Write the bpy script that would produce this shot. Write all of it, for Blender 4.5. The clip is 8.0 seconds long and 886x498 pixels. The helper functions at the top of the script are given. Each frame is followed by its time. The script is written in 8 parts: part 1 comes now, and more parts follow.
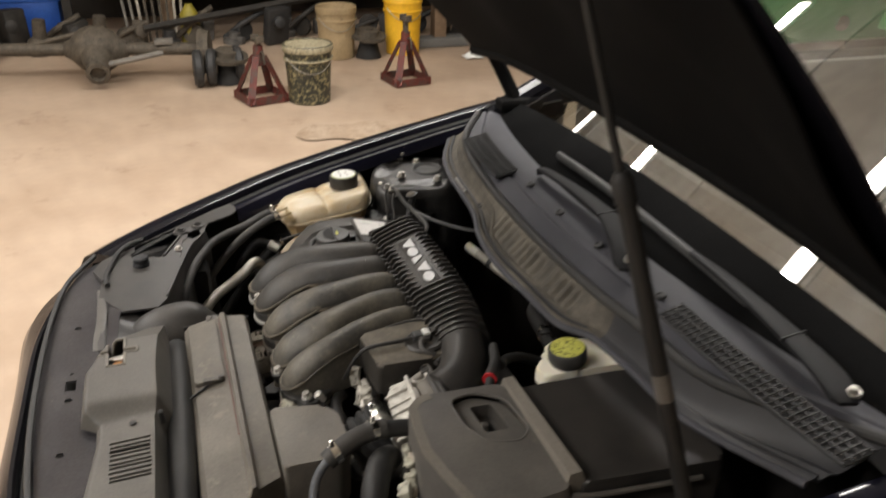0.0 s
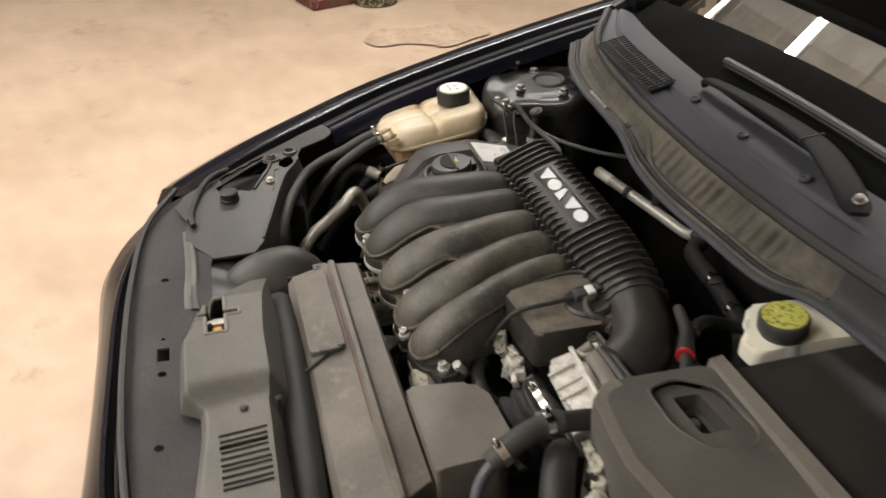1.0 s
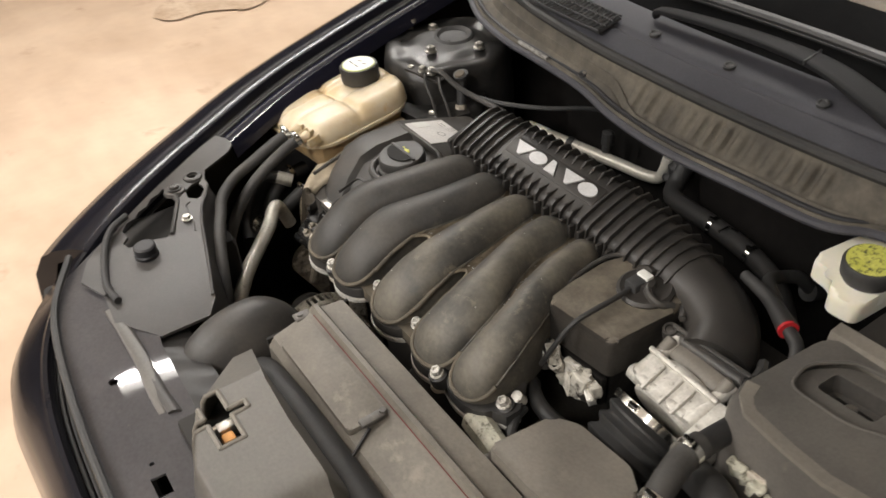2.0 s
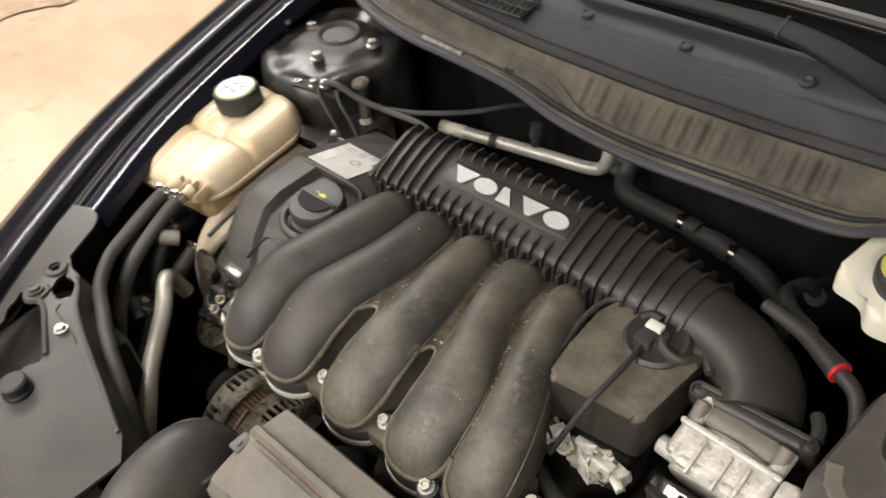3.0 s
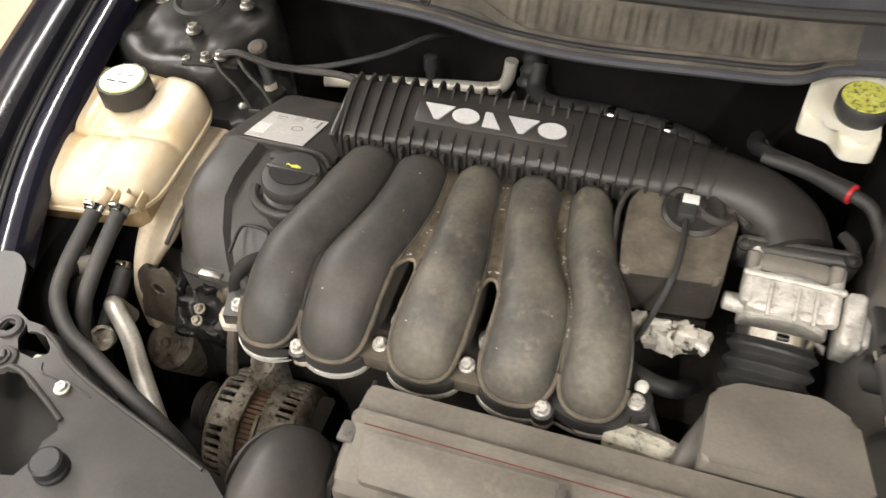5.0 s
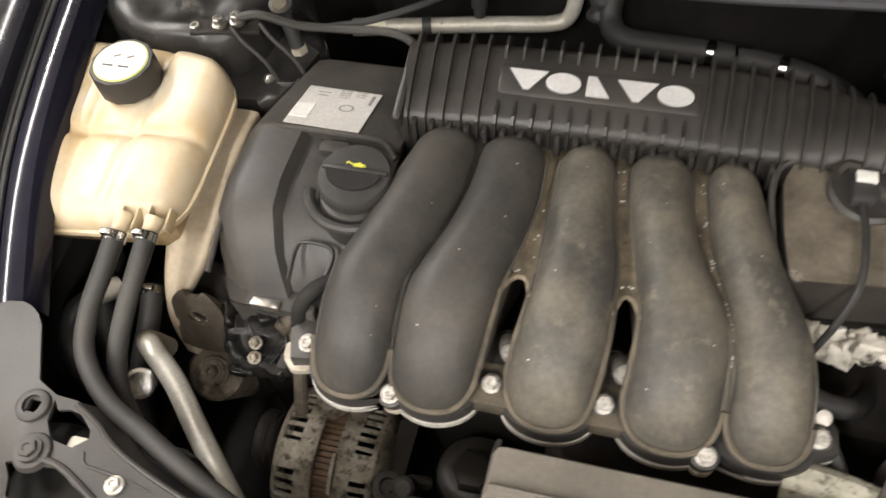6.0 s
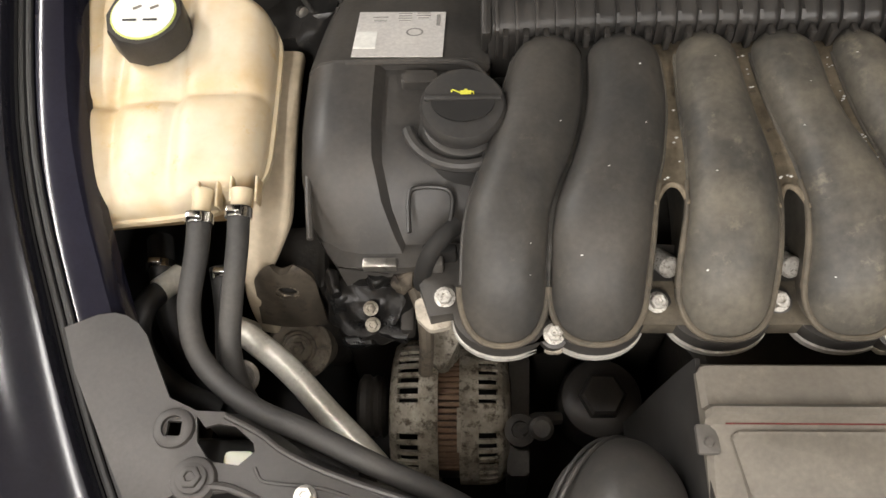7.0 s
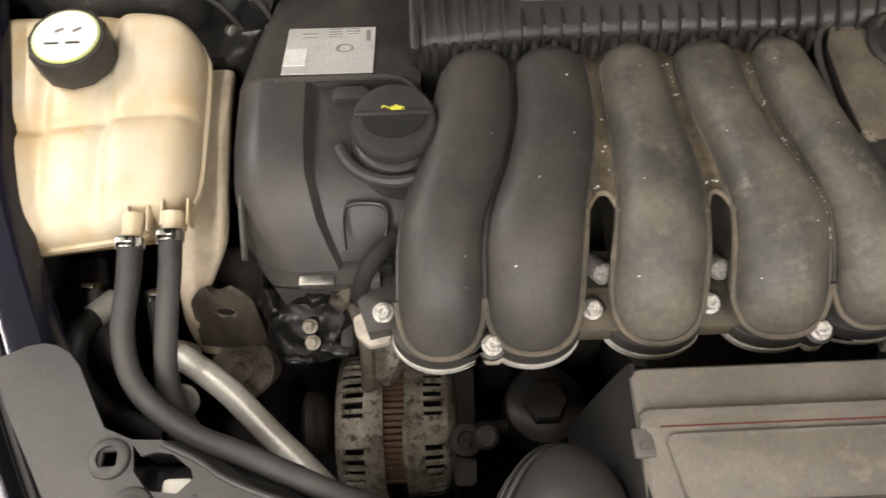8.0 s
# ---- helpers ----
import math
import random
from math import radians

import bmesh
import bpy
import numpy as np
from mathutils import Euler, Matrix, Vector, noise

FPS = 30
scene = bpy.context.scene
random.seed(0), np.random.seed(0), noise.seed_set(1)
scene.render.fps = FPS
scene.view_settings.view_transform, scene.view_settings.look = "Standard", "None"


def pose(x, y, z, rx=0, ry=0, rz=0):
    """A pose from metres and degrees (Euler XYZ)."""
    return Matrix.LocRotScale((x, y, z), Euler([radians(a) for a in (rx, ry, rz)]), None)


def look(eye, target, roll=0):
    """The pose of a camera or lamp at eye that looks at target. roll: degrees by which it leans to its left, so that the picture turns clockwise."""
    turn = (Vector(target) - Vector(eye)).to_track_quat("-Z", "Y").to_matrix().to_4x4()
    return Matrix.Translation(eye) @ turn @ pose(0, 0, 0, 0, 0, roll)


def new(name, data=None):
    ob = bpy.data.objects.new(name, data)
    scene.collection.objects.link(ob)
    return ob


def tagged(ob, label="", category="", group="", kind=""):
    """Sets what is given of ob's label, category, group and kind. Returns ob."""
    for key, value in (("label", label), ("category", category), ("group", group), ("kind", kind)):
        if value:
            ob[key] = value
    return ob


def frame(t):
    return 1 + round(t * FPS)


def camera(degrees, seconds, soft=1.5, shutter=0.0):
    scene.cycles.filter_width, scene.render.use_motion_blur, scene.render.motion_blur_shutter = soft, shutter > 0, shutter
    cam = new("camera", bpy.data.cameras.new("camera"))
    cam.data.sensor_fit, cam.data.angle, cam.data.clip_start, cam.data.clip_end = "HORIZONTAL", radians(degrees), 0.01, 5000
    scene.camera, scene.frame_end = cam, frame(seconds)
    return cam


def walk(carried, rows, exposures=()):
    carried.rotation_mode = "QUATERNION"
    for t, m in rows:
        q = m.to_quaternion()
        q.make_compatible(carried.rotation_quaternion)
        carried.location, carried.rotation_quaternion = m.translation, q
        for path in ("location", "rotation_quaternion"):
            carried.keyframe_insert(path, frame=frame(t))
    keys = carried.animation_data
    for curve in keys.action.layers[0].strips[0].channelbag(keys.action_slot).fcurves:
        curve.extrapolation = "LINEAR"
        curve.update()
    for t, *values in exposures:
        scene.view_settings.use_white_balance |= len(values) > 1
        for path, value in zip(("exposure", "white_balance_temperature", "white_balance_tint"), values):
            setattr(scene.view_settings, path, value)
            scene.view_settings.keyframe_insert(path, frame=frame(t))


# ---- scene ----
cam = camera(56.4, 8.0, shutter=0.4)
PATH = [
    (0, (1.241, -0.154, 1.492), (-0.453, 0.437, 0.609), 1.5),
    (0.5, (1.107, -0.201, 1.422), (-0.544, 0.312, 0.416), 0.9),
    (1, (0.945, -0.219, 1.408), (-0.678, 0.226, 0.327), -0.7),
    (1.2, (0.881, -0.249, 1.411), (-0.718, 0.242, 0.313), -1.5),
    (2.3, (0.551, -0.396, 1.378), (-0.721, 0.517, 0.134), -4.5),
    (2.5, (0.493, -0.371, 1.375), (-0.746, 0.562, 0.112), -5.0),
    (3, (0.395, -0.297, 1.376), (-0.707, 0.706, 0.041), -6.9),
    (3.5, (0.299, -0.363, 1.375), (-0.5, 0.805, -0.038), -5.1),
    (4, (0.185, -0.463, 1.38), (-0.382, 0.814, -0.051), -3.3),
    (4.2, (0.177, -0.498, 1.397), (-0.362, 0.793, -0.033), -3.0),
    (5.3, (0.059, -0.428, 1.358), (-0.421, 0.816, -0.132), -4.1),
    (5.5, (0.017, -0.381, 1.344), (-0.446, 0.829, -0.18), -4.4),
    (6, (-0.061, -0.312, 1.325), (-0.469, 0.783, -0.298), -7.7),
    (6.5, (-0.202, -0.3, 1.299), (-0.429, 0.712, -0.411), -7.4),
    (7, (-0.292, -0.296, 1.286), (-0.386, 0.681, -0.456), -5.1),
    (7.5, (-0.303, -0.293, 1.287), (-0.33, 0.687, -0.457), -2.7),
    (8, (-0.276, -0.29, 1.292), (-0.261, 0.695, -0.449), -1.7),
]
walk(cam, [(t, look(eye, target, roll)) for t, eye, target, roll in PATH], exposures=[(0.0, -0.45), (1.0, -0.28), (2.5, -0.06), (3.5, 0.31), (4.0, 0.48), (5.5, 0.26), (6.5, 0.14), (7.0, 0.01), (8.0, -0.03)])

# ---- world and lamps ----
world = bpy.data.worlds.new("world")
scene.world = world
world.use_nodes = True
bg = world.node_tree.nodes["Background"]
bg.inputs["Color"].default_value = (0.75, 0.82, 1.0, 1)
bg.inputs["Strength"].default_value = 0.03

LAMP_X = (-4.55, -2.6, -0.67, 1.27)
LAMP_Y = (-2.6, 0.9)
LAMP_Z = 2.75
LAMP_WATTS = 90.0
LAMP_UP = 128.0
scene.view_settings.exposure = 0.0


# ---- materials ----
def lin(r, g, b):
    return (r, g, b, 1.0)


def mat(name, c1, c2=None, rough=0.5, metal=0.0, big=6.0, fine=90.0, bump=0.15, rvar=0.12, c3=None, patch=0.55, coat=0.0, transmission=0.0, ior=1.45, sss=0.0, grain=0.28):
    """Two-scale mottled surface: c1 and c2 mix in broad patches, c3 is a stain in blotches, fine grain gives relief."""
    m = bpy.data.materials.new(name)
    m.use_nodes = True
    nt = m.node_tree
    p = nt.nodes["Principled BSDF"]
    c2 = c2 or c1
    tc = nt.nodes.new("ShaderNodeTexCoord")
    n1 = nt.nodes.new("ShaderNodeTexNoise")
    n1.inputs["Scale"].default_value, n1.inputs["Detail"].default_value, n1.inputs["Roughness"].default_value = big, 6.0, 0.62
    n2 = nt.nodes.new("ShaderNodeTexNoise")
    n2.inputs["Scale"].default_value, n2.inputs["Detail"].default_value = fine, 4.0
    for n in (n1, n2):
        nt.links.new(tc.outputs["Object"], n.inputs["Vector"])
    r1 = nt.nodes.new("ShaderNodeValToRGB")
    r1.color_ramp.elements[0].position, r1.color_ramp.elements[1].position = 0.36, 0.66
    r1.color_ramp.elements[0].color, r1.color_ramp.elements[1].color = lin(*c1), lin(*c2)
    nt.links.new(n1.outputs["Fac"], r1.inputs["Fac"])
    colour = r1.outputs["Color"]
    mix = nt.nodes.new("ShaderNodeMixRGB")
    mix.blend_type = "MULTIPLY"
    mix.inputs["Fac"].default_value = grain
    r2 = nt.nodes.new("ShaderNodeValToRGB")
    r2.color_ramp.elements[0].position, r2.color_ramp.elements[1].position = 0.3, 0.7
    r2.color_ramp.elements[0].color, r2.color_ramp.elements[1].color = (0.62, 0.62, 0.62, 1), (1.25, 1.25, 1.25, 1)
    nt.links.new(n2.outputs["Fac"], r2.inputs["Fac"])
    nt.links.new(colour, mix.inputs["Color1"])
    nt.links.new(r2.outputs["Color"], mix.inputs["Color2"])
    colour = mix.outputs["Color"]
    if c3:
        n3 = nt.nodes.new("ShaderNodeTexNoise")
        n3.inputs["Scale"].default_value, n3.inputs["Detail"].default_value, n3.inputs["Roughness"].default_value = big * 2.7, 8.0, 0.7
        nt.links.new(tc.outputs["Object"], n3.inputs["Vector"])
        r3 = nt.nodes.new("ShaderNodeValToRGB")
        r3.color_ramp.elements[0].position, r3.color_ramp.elements[1].position = patch, patch + 0.13
        nt.links.new(n3.outputs["Fac"], r3.inputs["Fac"])
        mx = nt.nodes.new("ShaderNodeMixRGB")
        mx.inputs["Color2"].default_value = lin(*c3)
        nt.links.new(r3.outputs["Color"], mx.inputs["Fac"])
        nt.links.new(colour, mx.inputs["Color1"])
        colour = mx.outputs["Color"]
    nt.links.new(colour, p.inputs["Base Color"])
    mr = nt.nodes.new("ShaderNodeMapRange")
    mr.inputs["To Min"].default_value, mr.inputs["To Max"].default_value = max(0.02, rough - rvar), min(1.0, rough + rvar)
    nt.links.new(n1.outputs["Fac"], mr.inputs["Value"])
    nt.links.new(mr.outputs["Result"], p.inputs["Roughness"])
    if bump:
        b = nt.nodes.new("ShaderNodeBump")
        b.inputs["Strength"].default_value, b.inputs["Distance"].default_value = bump, 0.002
        nt.links.new(n2.outputs["Fac"], b.inputs["Height"])
        nt.links.new(b.outputs["Normal"], p.inputs["Normal"])
    p.inputs["Metallic"].default_value = metal
    p.inputs["IOR"].default_value = ior
    if coat:
        p.inputs["Coat Weight"].default_value = coat
        p.inputs["Coat Roughness"].default_value = 0.06
    if transmission:
        p.inputs["Transmission Weight"].default_value = transmission
    if sss:
        p.inputs["Subsurface Weight"].default_value = sss
        p.inputs["Subsurface Radius"].default_value = (0.02, 0.015, 0.008)
        p.inputs["Subsurface Scale"].default_value = 0.6
    return m


def glow(name, colour, strength):
    m = bpy.data.materials.new(name)
    m.use_nodes = True
    p = m.node_tree.nodes["Principled BSDF"]
    p.inputs["Base Color"].default_value = lin(*colour)
    p.inputs["Emission Color"].default_value = lin(*colour)
    p.inputs["Emission Strength"].default_value = strength
    return m


def clear_glass(name):
    m = bpy.data.materials.new(name)
    m.use_nodes = True
    nt = m.node_tree
    nt.nodes.remove(nt.nodes["Principled BSDF"])
    mix, fr = nt.nodes.new("ShaderNodeMixShader"), nt.nodes.new("ShaderNodeFresnel")
    tr, gl = nt.nodes.new("ShaderNodeBsdfTransparent"), nt.nodes.new("ShaderNodeBsdfGlossy")
    tr.inputs["Color"].default_value = (0.72, 0.78, 0.74, 1)
    gl.inputs["Roughness"].default_value = 0.015
    fr.inputs["IOR"].default_value = 5.5
    nt.links.new(fr.outputs["Fac"], mix.inputs["Fac"])
    nt.links.new(tr.outputs["BSDF"], mix.inputs[1])
    nt.links.new(gl.outputs["BSDF"], mix.inputs[2])
    nt.links.new(mix.outputs["Shader"], nt.nodes["Material Output"].inputs["Surface"])
    return m


M_CONCRETE = mat("concrete", (0.37, 0.27, 0.19), (0.475, 0.365, 0.272), 0.55, big=1.1, fine=9, bump=0.08, c3=(0.28, 0.195, 0.132), patch=0.60, grain=0.16)
M_WALL = mat("dark_wall_boards", (0.035, 0.03, 0.026), (0.07, 0.06, 0.05), 0.8, big=1.5, fine=25)
M_WALL_PALE = mat("pale_wall_sheet", (0.55, 0.54, 0.48), (0.64, 0.62, 0.56), 0.5, big=1.2, fine=12)
M_CEILING = mat("ceiling_sheet", (0.76, 0.77, 0.74), (0.82, 0.83, 0.80), 0.45, big=1.0, fine=8, bump=0.0)
M_WOOD = mat("rough_wood", (0.20, 0.13, 0.08), (0.28, 0.20, 0.13), 0.75, big=4, fine=40)
M_PAINT = mat("black_car_paint", (0.006, 0.006, 0.008), (0.010, 0.010, 0.014), 0.16, big=3, fine=300, bump=0.0, rvar=0.04, ior=1.30)
M_PAINT_BLUE = mat("blue_black_car_paint", (0.056, 0.054, 0.058), (0.078, 0.075, 0.078), 0.035, big=5, fine=250, bump=0.0, rvar=0.02, ior=1.42, c3=(0.12, 0.108, 0.095), patch=0.66)
M_FLANGE = mat("glossy_dark_flange_paint", (0.008, 0.008, 0.014), (0.013, 0.013, 0.022), 0.10, big=5, fine=250, bump=0.0, rvar=0.03, ior=1.30)
M_CARRIER = mat("grey_headlamp_carrier_plastic", (0.03268, 0.03096, 0.02967), (0.05504, 0.05074, 0.0473), 0.42, big=9, fine=300, bump=0.05, c3=(0.0731, 0.0688, 0.06192), patch=0.64)
M_BOXDIRT = mat("brown_oily_dirt", (0.070, 0.060, 0.047), (0.150, 0.130, 0.100), 0.65, big=30, fine=200, bump=0.25, c3=(0.20, 0.17, 0.125), patch=0.66)
M_PLASTIC = mat("dusty_black_plastic", (0.038, 0.037, 0.036), (0.066, 0.060, 0.053), 0.46, big=11, fine=200, bump=0.07, c3=(0.098, 0.090, 0.075), patch=0.62, grain=0.34)
M_RUNNER = mat("dusty_runner_plastic", (0.05612, 0.05368, 0.0488), (0.1366, 0.1232, 0.09882), 0.50, big=17, fine=170, bump=0.10, c3=(0.168, 0.150, 0.116), patch=0.575, grain=0.45)
M_RUNNER_CLEAN = mat("lightly_dusted_runner_plastic", (0.040, 0.039, 0.037), (0.068, 0.062, 0.054), 0.50, big=13, fine=190, bump=0.08, c3=(0.092, 0.084, 0.069), patch=0.60, grain=0.40)
M_PLENUM = mat("black_ribbed_plastic", (0.021, 0.020, 0.019), (0.040, 0.0365, 0.033), 0.40, big=9, fine=420, bump=0.05)
M_GREY_PL = mat("grey_dusty_plastic", (0.138, 0.125, 0.107), (0.204, 0.186, 0.158), 0.50, big=7, fine=260, bump=0.04, c3=(0.21, 0.19, 0.155), patch=0.64)
M_COVER = mat("dusty_latch_cover_plastic", (0.098, 0.092, 0.083), (0.138, 0.129, 0.114), 0.46, big=7, fine=260, bump=0.04, c3=(0.155, 0.142, 0.120), patch=0.64)
M_GREY_DK = mat("dark_grey_plastic", (0.078, 0.073, 0.067), (0.120, 0.111, 0.100), 0.42, big=9, fine=300, bump=0.04, c3=(0.160, 0.146, 0.122), patch=0.62)
M_COWL = mat("weathered_cowl_plastic", (0.042, 0.042, 0.050), (0.068, 0.068, 0.078), 0.62, big=5, fine=350, bump=0.05, c3=(0.035, 0.035, 0.038), patch=0.62)
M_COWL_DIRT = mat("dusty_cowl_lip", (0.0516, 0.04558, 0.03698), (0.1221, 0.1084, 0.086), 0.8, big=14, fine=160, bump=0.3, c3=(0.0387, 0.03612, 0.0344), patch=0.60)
M_DIRT = mat("dirty_web", (0.1155, 0.0946, 0.066), (0.275, 0.2288, 0.1628), 0.75, big=30, fine=220, bump=0.25, c3=(0.055, 0.0495, 0.0418), patch=0.60)
M_RIM = mat("dust_edged_rim", (0.060, 0.052, 0.040), (0.140, 0.118, 0.086), 0.70, big=26, fine=220, bump=0.2, c3=(0.045, 0.042, 0.037), patch=0.58)
M_RUBBER = mat("black_rubber", (0.022, 0.022, 0.022), (0.038, 0.037, 0.036), 0.55, big=10, fine=240, bump=0.06)
M_HOSE = mat("dusty_grey_hose", (0.036, 0.035, 0.034), (0.066, 0.062, 0.057), 0.62, big=14, fine=300, bump=0.08)
M_SLATE = mat("slate_grey_hose", (0.085, 0.092, 0.102), (0.125, 0.132, 0.142), 0.45, big=12, fine=240, bump=0.05)
# Black parts; also fills recesses, where its colour stands in for their shade.
M_BLACK = mat("black_and_recess_shade", (0.011, 0.0105, 0.010), (0.024, 0.022, 0.020), 0.8, big=6, fine=80)
M_TOWER = mat("glossy_dirty_black_steel", (0.012, 0.012, 0.012), (0.040, 0.038, 0.036), 0.33, big=16, fine=70, bump=0.25, rvar=0.16, c3=(0.110, 0.101, 0.089), patch=0.60)
# Darker cowl plastic; on the side lip it also carries the bonnet's shade.
M_COWL_DARK = mat("dark_and_shaded_cowl_plastic", (0.018, 0.018, 0.02), (0.03, 0.03, 0.033), 0.5, big=6, fine=350, bump=0.10)
M_BULK = mat("bulkhead_felt", (0.010, 0.0095, 0.009), (0.020, 0.018, 0.017), 0.9, big=6, fine=80, ior=1.1)
M_WIPER = mat("black_wiper_paint", (0.010, 0.010, 0.011), (0.016, 0.016, 0.017), 0.6, big=8, fine=300, bump=0.03, ior=1.3)
M_WORN = mat("worn_pale_plastic", (0.20, 0.195, 0.185), (0.30, 0.29, 0.27), 0.7, big=40, fine=200, bump=0.2, c3=(0.06, 0.056, 0.05), patch=0.5)
M_HOODLINER = mat("hood_underside", (0.006, 0.006, 0.006), (0.010, 0.0095, 0.009), 0.9, big=5, fine=200, ior=1.15)
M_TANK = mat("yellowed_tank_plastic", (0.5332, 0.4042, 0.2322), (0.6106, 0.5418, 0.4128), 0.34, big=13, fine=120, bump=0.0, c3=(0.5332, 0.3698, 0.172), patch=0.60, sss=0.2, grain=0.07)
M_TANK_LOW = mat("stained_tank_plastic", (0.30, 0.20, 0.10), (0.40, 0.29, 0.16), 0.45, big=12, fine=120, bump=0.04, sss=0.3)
M_RES = mat("cream_reservoir_plastic", (0.72, 0.69, 0.57), (0.78, 0.75, 0.64), 0.4, big=9, fine=120, bump=0.0, sss=0.35, grain=0.06)
M_MOUNT = mat("cream_dusty_bracket", (0.42, 0.35, 0.25), (0.55, 0.47, 0.35), 0.6, big=10, fine=140, bump=0.1, c3=(0.2, 0.16, 0.11), patch=0.64)
M_ALU = mat("cast_aluminium", (0.46, 0.44, 0.40), (0.68, 0.66, 0.61), 0.52, metal=0.3, big=45, fine=200, bump=0.5, c3=(0.17, 0.15, 0.12), patch=0.58)
M_ALU_DULL = mat("oxidised_aluminium", (0.30, 0.265, 0.21), (0.56, 0.51, 0.43), 0.55, metal=0.2, big=34, fine=300, bump=0.35, c3=(0.10, 0.08, 0.06), patch=0.55)
M_STEEL = mat("zinc_steel", (0.40, 0.385, 0.35), (0.56, 0.54, 0.50), 0.34, metal=0.9, big=60, fine=400, bump=0.15, c3=(0.16, 0.14, 0.11), patch=0.58)
M_PIPE = mat("dull_aluminium_pipe", (0.50, 0.48, 0.42), (0.70, 0.68, 0.61), 0.40, metal=0.35, big=16, fine=260, bump=0.1, c3=(0.22, 0.19, 0.14), patch=0.6)
M_RUSTY = mat("rusty_steel", (0.064, 0.053, 0.040), (0.118, 0.098, 0.073), 0.70, metal=0.2, big=18, fine=140, bump=0.3, c3=(0.030, 0.024, 0.020), patch=0.54)
M_MOUNT_RUST = mat("brown_grimy_steel", (0.115, 0.096, 0.072), (0.225, 0.192, 0.148), 0.62, metal=0.1, big=22, fine=150, bump=0.3, c3=(0.040, 0.032, 0.025), patch=0.50)
M_ALT = mat("grimy_alternator_casting", (0.200, 0.176, 0.138), (0.430, 0.395, 0.330), 0.62, metal=0.1, big=40, fine=260, bump=0.45, c3=(0.075, 0.060, 0.042), patch=0.50)
M_ZINC = mat("dull_zinc_bolt", (0.42, 0.40, 0.36), (0.66, 0.64, 0.60), 0.50, metal=0.25, big=120, fine=420, bump=0.3, c3=(0.16, 0.14, 0.11), patch=0.52)
M_BOX = mat("dust_stained_box_plastic", (0.112, 0.101, 0.085), (0.186, 0.169, 0.142), 0.52, big=9, fine=240, bump=0.06, c3=(0.215, 0.193, 0.158), patch=0.58)
M_COPPER = mat("brown_windings", (0.15, 0.095, 0.062), (0.23, 0.15, 0.10), 0.6, metal=0.2, big=30, fine=400, bump=0.2)
M_ENGINE = mat("oily_dark_casting", (0.022, 0.020, 0.018), (0.045, 0.040, 0.034), 0.6, metal=0.2, big=14, fine=200, bump=0.3, c3=(0.08, 0.068, 0.052), patch=0.64)
M_WHITE = mat("white_label", (0.74, 0.74, 0.70), (0.80, 0.80, 0.77), 0.35, big=12, fine=200, bump=0.0)
M_SILVER = mat("silver_print", (0.46, 0.46, 0.46), (0.58, 0.58, 0.58), 0.38, metal=0.1, big=20, fine=300, bump=0.0)
M_PLATE = mat("worn_foil_label", (0.68, 0.66, 0.64), (0.78, 0.76, 0.73), 0.40, metal=0.35, big=18, fine=300, bump=0.02, rvar=0.05, c3=(0.62, 0.58, 0.53), patch=0.66)
M_YELLOW = mat("yellow_print", (0.62, 0.60, 0.06), (0.70, 0.68, 0.10), 0.45, big=20, fine=200, bump=0.0)
M_CAPYEL = mat("worn_yellow_cap_print", (0.50, 0.50, 0.09), (0.60, 0.60, 0.15), 0.45, big=62, fine=260, bump=0.1, c3=(0.04, 0.04, 0.025), patch=0.50)
M_GREEN_RIM = mat("yellow_green_print", (0.55, 0.62, 0.18), (0.62, 0.66, 0.25), 0.4, big=20, fine=200, bump=0.0)
M_RED = mat("red_plastic", (0.40, 0.014, 0.020), (0.48, 0.025, 0.03), 0.35, big=20, fine=200, bump=0.0)
M_ORANGE = mat("orange_plastic", (0.60, 0.26, 0.06), (0.66, 0.32, 0.10), 0.5, big=20, fine=200, bump=0.0)
M_INK = mat("dark_print", (0.03, 0.03, 0.03), (0.05, 0.05, 0.05), 0.5, big=20, fine=200, bump=0.0)
M_LABEL_INK = mat("faded_grey_print", (0.22, 0.21, 0.20), (0.34, 0.33, 0.31), 0.5, big=60, fine=300, bump=0.0)
M_CHROME = mat("polished_steel_clip", (0.70, 0.70, 0.68), (0.80, 0.80, 0.78), 0.18, metal=1.0, big=30, fine=300, bump=0.03)
M_JACKRED = mat("worn_red_paint", (0.085, 0.018, 0.014), (0.14, 0.030, 0.022), 0.6, big=8, fine=60, c3=(0.06, 0.042, 0.034), patch=0.47)
M_BUCKET_Y = mat("yellow_bucket_plastic", (0.80, 0.44, 0.02), (0.85, 0.50, 0.04), 0.4, big=4, fine=60, bump=0.02)
M_BUCKET_T = mat("tan_bucket_plastic", (0.30, 0.22, 0.12), (0.40, 0.30, 0.17), 0.5, big=5, fine=60, c3=(0.18, 0.13, 0.08), patch=0.58)
M_SPATTER = mat("dried_pale_paint", (0.30, 0.26, 0.16), (0.42, 0.37, 0.25), 0.7, big=30, fine=80, bump=0.1, c3=(0.03, 0.03, 0.02), patch=0.52)
M_BUCKET_D = mat("grimy_dark_bucket", (0.014, 0.016, 0.012), (0.045, 0.043, 0.030), 0.45, big=16, fine=50, c3=(0.34, 0.29, 0.15), patch=0.50)
M_GREEN = mat("green_tractor_paint", (0.02, 0.30, 0.08), (0.04, 0.40, 0.12), 0.30, big=3, fine=60, bump=0.02)
M_BLUE = mat("blue_plastic_crate", (0.02, 0.08, 0.38), (0.03, 0.12, 0.48), 0.4, big=4, fine=40, bump=0.03)
